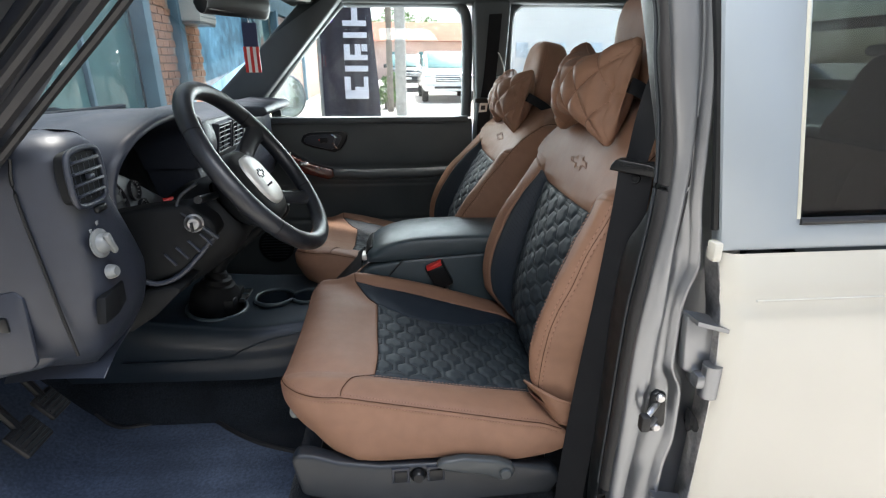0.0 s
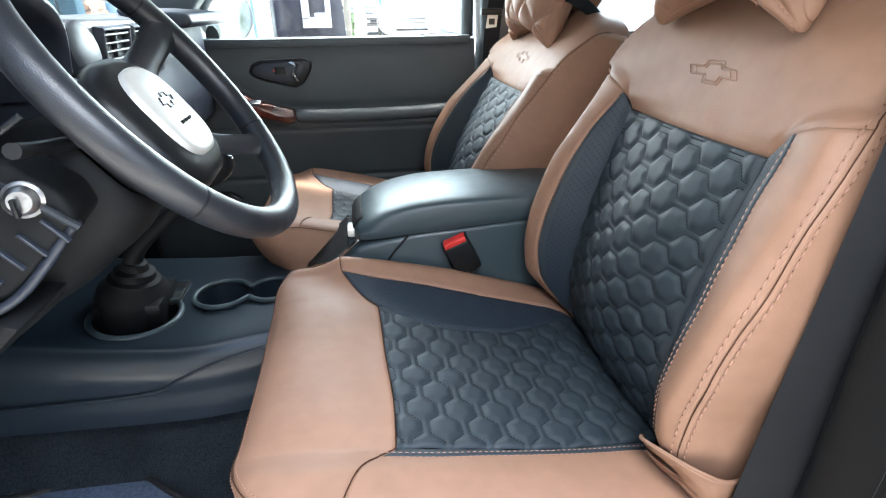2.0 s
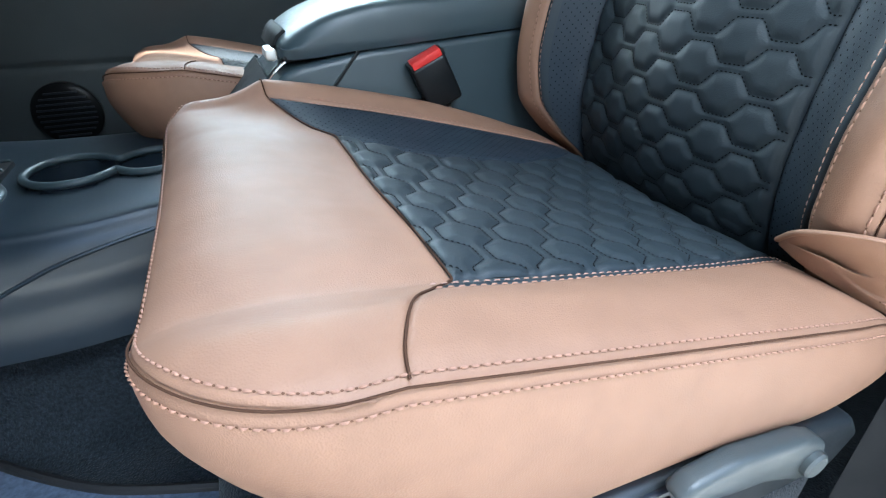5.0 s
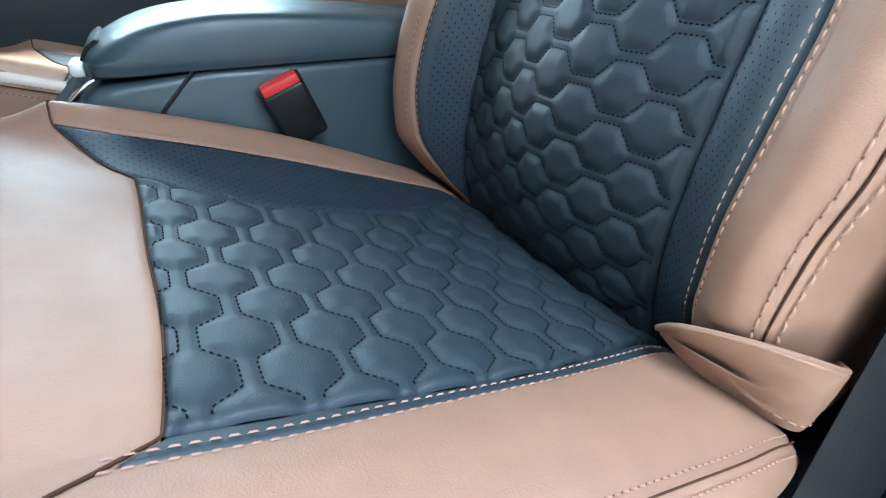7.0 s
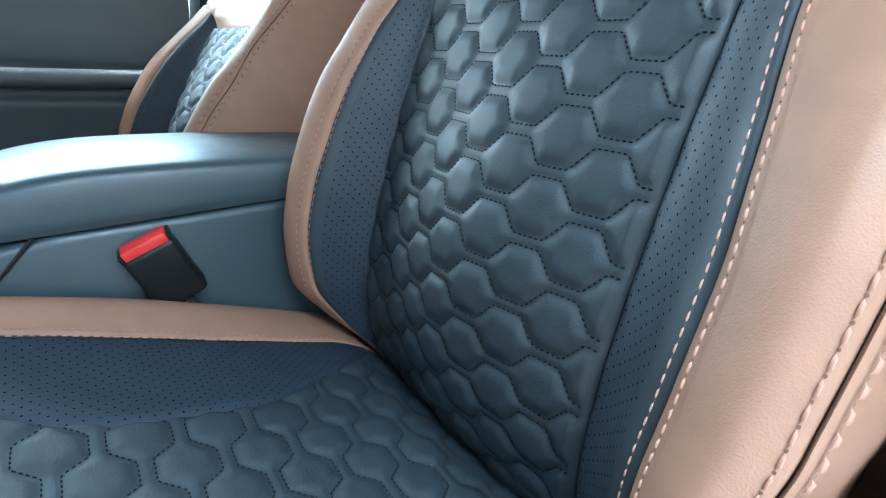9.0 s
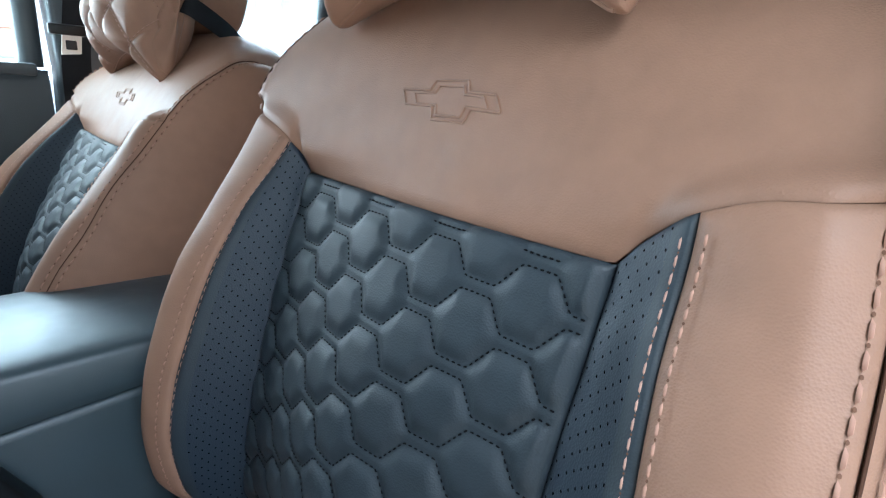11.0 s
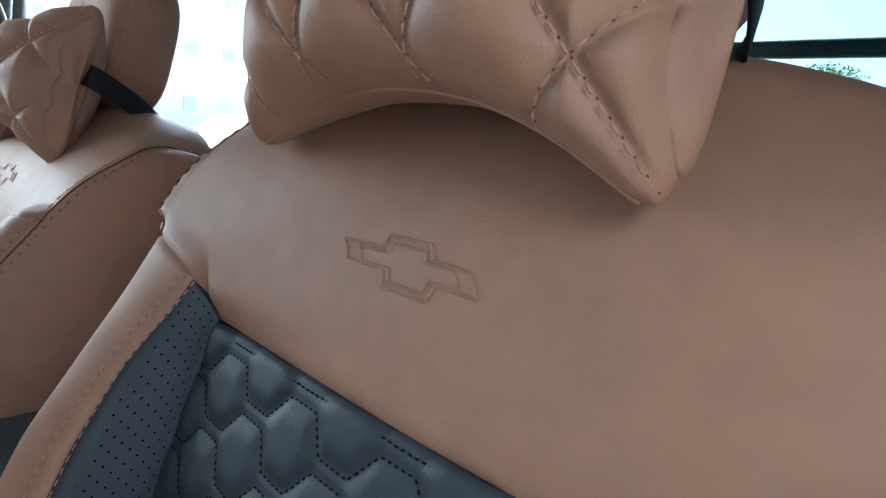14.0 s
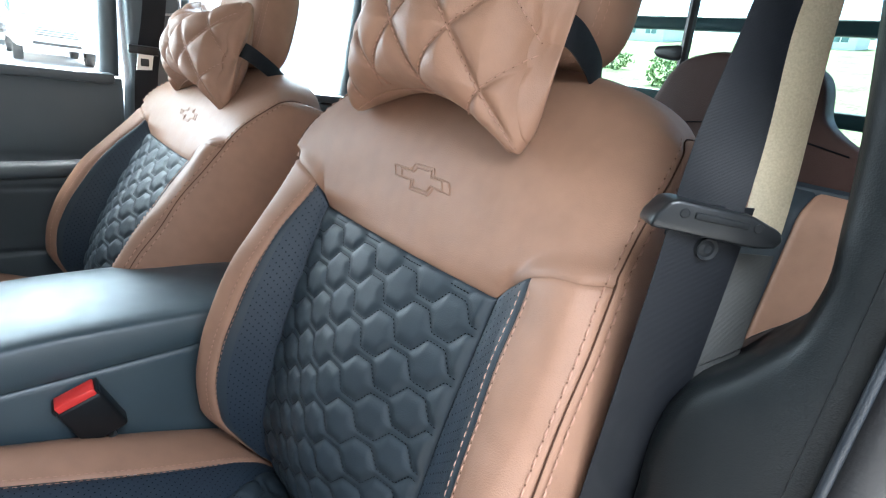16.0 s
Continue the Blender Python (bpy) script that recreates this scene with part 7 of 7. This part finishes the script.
pole("utility_pole", .12, 12.4, .13, 8.0, CONCRETE, "grey concrete utility pole by the street")
pole("utility_pole", -.16, 15.5, .09, 7.0, BARK, "weathered wooden utility pole farther off")

def leaf_clump(name, c, size, n, label, category, group=""):
    rng = np.random.default_rng(int(abs(c[0] * 31 + c[1] * 7)) + 5)
    ob = thing(name, (c[0], c[1], 0), label, category, group)
    V, F = [], []
    for i in range(n):
        d = rng.normal(size=3)
        d /= np.linalg.norm(d)
        p = np.array(c) + d * np.array(size) * rng.uniform(.55, 1.0) ** .5 * (1 + .18 * math.sin(5 * d[0] + 3 * d[2]))
        a_ = rng.normal(size=3)
        a_ /= np.linalg.norm(a_)
        b_ = np.cross(a_, rng.normal(size=3))
        b_ /= np.linalg.norm(b_)
        s = rng.uniform(.05, .11) * (sum(size) / 3) ** .5
        k = len(V)
        V += [p - a_ * s, p + b_ * s * .5, p + a_ * s, p - b_ * s * .5]
        F.append((k, k + 1, k + 2, k + 3))
    put("crown", mesh_from("crown", V, F, False), FOLIAGE, ob, "dense small leaves")
    part("trunk", tube([(c[0], c[1], 0), (c[0], c[1], c[2])], [.12 * size[0] ** .5, .06 * size[0] ** .5], 8), BARK, ob)
    return ob
leaf_clump("bush", (-.30, 17.0, .42), (.42, .42, .28), 900, "round clipped bright green bush by the pavement", "bush", "bushes")
leaf_clump("bush", (-.05, 17.6, .85), (.36, .36, .24), 700, "round clipped bright green bush by the pavement", "bush", "bushes")
leaf_clump("tree", (.3, 60, 5.0), (2.4, 2, 2.2), 1500, "leafy green tree down the street", "tree", "far trees")
leaf_clump("tree", (4.6, 66, 4.4), (3.2, 2, 1.8), 1500, "leafy green tree down the street", "tree", "far trees")
leaf_clump("tree", (-2.2, 52, 3.4), (1.6, 2, 2.0), 1200, "leafy green tree down the street", "tree", "far trees")
leaf_clump("tree", (46, 4.9, 9.1), (1.9, 2.1, 1.2), 1800, "spreading green tree on the grass slope", "tree", "far trees")
leaf_clump("tree", (56, 20, 9.8), (1.6, 2.0, 1.0), 1200, "leafy green tree at the top of the grass slope", "tree", "far trees")
leaf_clump("tree", (56, 9.8, 10.1), (1.6, 2.2, 1.2), 1200, "leafy green tree at the top of the grass slope", "tree", "far trees")
leaf_clump("bush", (18, 9.8, 2.6), (.55, .75, .52), 900, "loose green bush on the grass slope", "bush", "bushes")
leaf_clump("bush", (22, 14.6, 3.2), (.5, .9, .45), 700, "loose green bush on the grass slope", "bush", "bushes")
def shed(x, y0, y1, z, high, label, roof, wins):
    """A small building on the slope, its front towards the car."""
    ob = thing("shed", (x, (y0 + y1) / 2, z), label, "shed", "sheds on the slope")
    part("wall", box((x, y0, z - 1.0), (x + 4, y1, z + high), .02), WALLWHITE, ob, "white painted wall")
    part("roof", prism([(y0 - .3, z + high), (y0 - .3, z + high + .15), ((y0 + y1) / 2, z + high + .7), (y1 + .3, z + high + .15), (y1 + .3, z + high)], "x", x - .4, x + 4.3, .02, 1), roof, ob, "shallow metal roof")
    for yw in wins:
        w = part("window", box((x - .03, yw - .55, z + high * .35), (x + .02, yw + .55, z + high * .85), .01), SHOPGLASS, ob, "dark window")
        part("window_frame", box((x - .05, yw - .04, z + high * .35), (x - .03, yw + .04, z + high * .85), .005), WALLWHITE, w)
    return ob
TEALROOF = material("teal_metal_roof", (.10, .24, .26), .5, vary=.15, vary_scale=2)
shed(50, 27.6, 32.6, 7.7, 1.5, "white shed with a teal roof on the grass slope", TEALROOF, (29, 31.2))
shed(55, 13.4, 17.4, 8.5, 1.3, "low white building with dark windows on the grass slope", TEALROOF, (14.6, 16.2))
house = thing("house", (1, 48, 0), "low house with a red tiled roof down the street", "house")
part("wall", box((-4, 46, 0), (7, 50, 3.0), .02), WALLPINK, house, "pale wall")
part("roof", prism([(45.4, 3.0), (48, 4.6), (50.6, 3.0)], "x", -4.4, 7.4, .02, 1), material("red_roof_tiles", (.32, .11, .07), .85, vary=.25, vary_scale=4), house, "red tiled roof")
for k in range(4):
    part("window", box((-3 + 2.5 * k, 45.95, 1.0), (-1.8 + 2.5 * k, 46.02, 2.2), .01), SHOPGLASS, house)
PALEGLASS = material("pale_window_glass", (.60, .64, .65), .15, vary=.2, vary_scale=1.5)
tower = thing("apartment_building", (9.5, 30, 0), "white rendered building with small square windows", "building")
part("wall", box((5.0, 27, 0), (19, 40, 12), .05), WALLWHITE, tower, "white rendered wall")
for r in range(4):
    for k in range(7):
        part("window", box((6.0 + 1.9 * k, 26.93, 1.6 + 2.6 * r), (6.6 + 1.9 * k, 27.02, 2.3 + 2.6 * r), .01), PALEGLASS, tower, "small square window")
part("ledge", box((4.9, 26.8, 9.9), (19.1, 27.0, 10.1), .01), CONCRETE, tower)
structure("far_wall", box((7.0, -25, 0), (7.3, -2.0, 2.0), .02), WALLWHITE, "pale weathered boundary wall behind the car", "wall")

# parked vehicles
def wheel_at(x, y, r, parent):
    w = part("wheel", lathe([(r * .55, -.11), (r * .95, -.11), (r, -.08), (r, .08), (r * .95, .11), (r * .55, .11)], (x, y, r), (1, 0, 0), 24), RUBBER, parent, "black tyre")
    part("rim", lathe([(0, .02), (r * .5, .03), (r * .58, .09), (r * .6, .0)], (x, y, r), (-1 if x < 1.7 else 1, 0, 0), 20), CHROME, w, "alloy rim")

def pickup(name, x, y, paint, label, s=1.0):
    """A pickup seen from the front, nose towards -y."""
    ob = thing(name, (x, y, 0), label, "pickup truck")
    def P(poly, lo, hi, m, nm, lab="", bv=.05):
        return part(nm, prism([(y + a_ * s, b_ * s) for a_, b_ in poly], "x", x + lo * s, x + hi * s, bv, 3), m, ob, lab)
    P([(0, .45), (-.02, .75), (.05, 1.0), (.2, 1.10), (1.2, 1.18), (5.0, 1.18), (5.1, .5)], -.95, .95, paint, "body", "glossy painted body")
    P([(1.15, 1.15), (1.95, 1.78), (3.2, 1.80), (3.5, 1.15)], -.78, .78, paint, "cab", "painted cab", .08)
    P([(1.22, 1.20), (1.93, 1.74), (1.90, 1.75), (1.17, 1.20)], -.70, .70, SHOPGLASS, "windscreen", "dark windscreen", .01)
    P([(-.05, .42), (-.08, .62), (.1, .66), (.1, .40)], -.90, .90, paint, "bumper", "painted bumper", .03)
    P([(-.07, .50), (-.09, .58), (0, .58), (0, .50)], -.55, .55, RUBBER, "air_intake", "black air intake", .01)
    P([(-.05, .74), (-.03, .95), (.1, .95), (.1, .74)], -.50, .50, SMOOTH_BLACK, "grille", "black grille with bright bars", .01)
    for z in (.79, .85, .91):
        P([(-.07, z - .015), (-.07, z + .015), (0, z + .015), (0, z - .015)], -.50, .50, CHROME, "grille_bar", "", .004)
    P([(-.11, .60), (-.11, .69), (-.09, .69), (-.09, .60)], -.22, .22, FLAGW, "plate", "white plate", .004)
    for sg in (-1, 1):
        part("headlight", box((x + sg * .72 * s - .17, y - .05, .78 * s), (x + sg * .72 * s + .17, y + .10, .96 * s), .03, 3), CHROME, ob, "clear headlight")
        part("wing_mirror", box((x + sg * 1.05 * s - .10, y + 1.3, 1.12 * s), (x + sg * 1.05 * s + .10, y + 1.42, 1.30 * s), .04, 3), paint, ob)
        part("mirror_arm", box((x + sg * .9 * s - .06, y + 1.33, 1.14 * s), (x + sg * .9 * s + .06, y + 1.38, 1.18 * s), .01), SMOOTH_BLACK, ob)
        for yy in (.85, 4.0):
            wheel_at(x + sg * .84 * s, y + yy * s, .37 * s, ob)
    return ob
WHITECAR = material("white_car_paint", (.82, .82, .82), .2, vary=.02, coat=.8)
DARKCAR = material("dark_car_paint", (.02, .022, .026), .2, vary=.05, coat=.8)
pickup("pickup_truck", 1.92, 19.2, WHITECAR, "white pickup truck parked at the kerb")
pickup("pickup_truck", .55, 26.5, DARKCAR, "dark vehicle parked behind the white pickup")
def sedan(name, x, y, paint, label, along="x"):
    ob = thing(name, (x, y, 0), label, "car", "parked cars")
    body = [(-2.1, .35), (-2.15, .65), (-1.9, .85), (-1.0, .93), (-.4, 1.38), (.8, 1.40), (1.5, 1.0), (2.1, .92), (2.15, .4)]
    part("body", prism([(x + a_, b_) for a_, b_ in body], "y", y - .85, y + .85, .06, 3), paint, ob, "painted body")
    win = [(-.90, .95), (-.38, 1.32), (.78, 1.34), (1.30, 1.0)]
    part("side_window", prism([(x + a_, b_) for a_, b_ in win], "y", y - .87, y - .84, .01, 1), SHOPGLASS, ob, "dark side windows")
    part("windscreen", prism([(x + a_, b_) for a_, b_ in win], "y", y - .7, y + .87, .01, 1), SHOPGLASS, ob)
    for a_ in (-1.3, 1.3):
        part("wheel", lathe([(.0, .10), (.18, .10), (.2, .12), (.31, .12), (.32, .08), (.32, -.1)], (x + a_, y - .78, .32), (0, -1, 0), 24), RUBBER, ob, "black tyre")
    return ob
SILVERCAR = material("pale_blue_car_paint", (.45, .52, .60), .25, metal=.3, vary=.03, coat=.6)
sedan("parked_car", 3.9, 6.6, SILVERCAR, "pale blue car parked beside the pickup")
TEALBAR = material("dark_teal_bar_paint", (.012, .040, .048), .35, vary=.15, vary_scale=6, coat=.4)
bars = thing("bed_guard", (1.22, 1.36, 1.0), "dark teal guard bars behind the rear window", "guard bars")
for z in (1.341, 1.497):
    part("bar", box((1.207, .62, z - .0145), (1.227, 2.10, z + .0145), .006, 3), TEALBAR, bars, "dark teal horizontal bar")
for y in (.66, 2.06):
    part("upright", box((1.229, y - .016, 1.0), (1.251, y + .016, 1.56), .006, 3), TEALBAR, bars)
structure("bed_side", box((1.30, .60, .75), (2.9, .66, 1.15), .02), CREAM, "white cargo bed side", "cargo bed")
structure("bed_side", box((1.30, 2.06, .75), (2.9, 2.12, 1.15), .02), CREAM, "white cargo bed side", "cargo bed")
structure("bed_floor", box((1.30, .66, .70), (2.9, 2.06, .76), .01), SMOOTH_BLACK, "black cargo bed floor", "cargo bed")
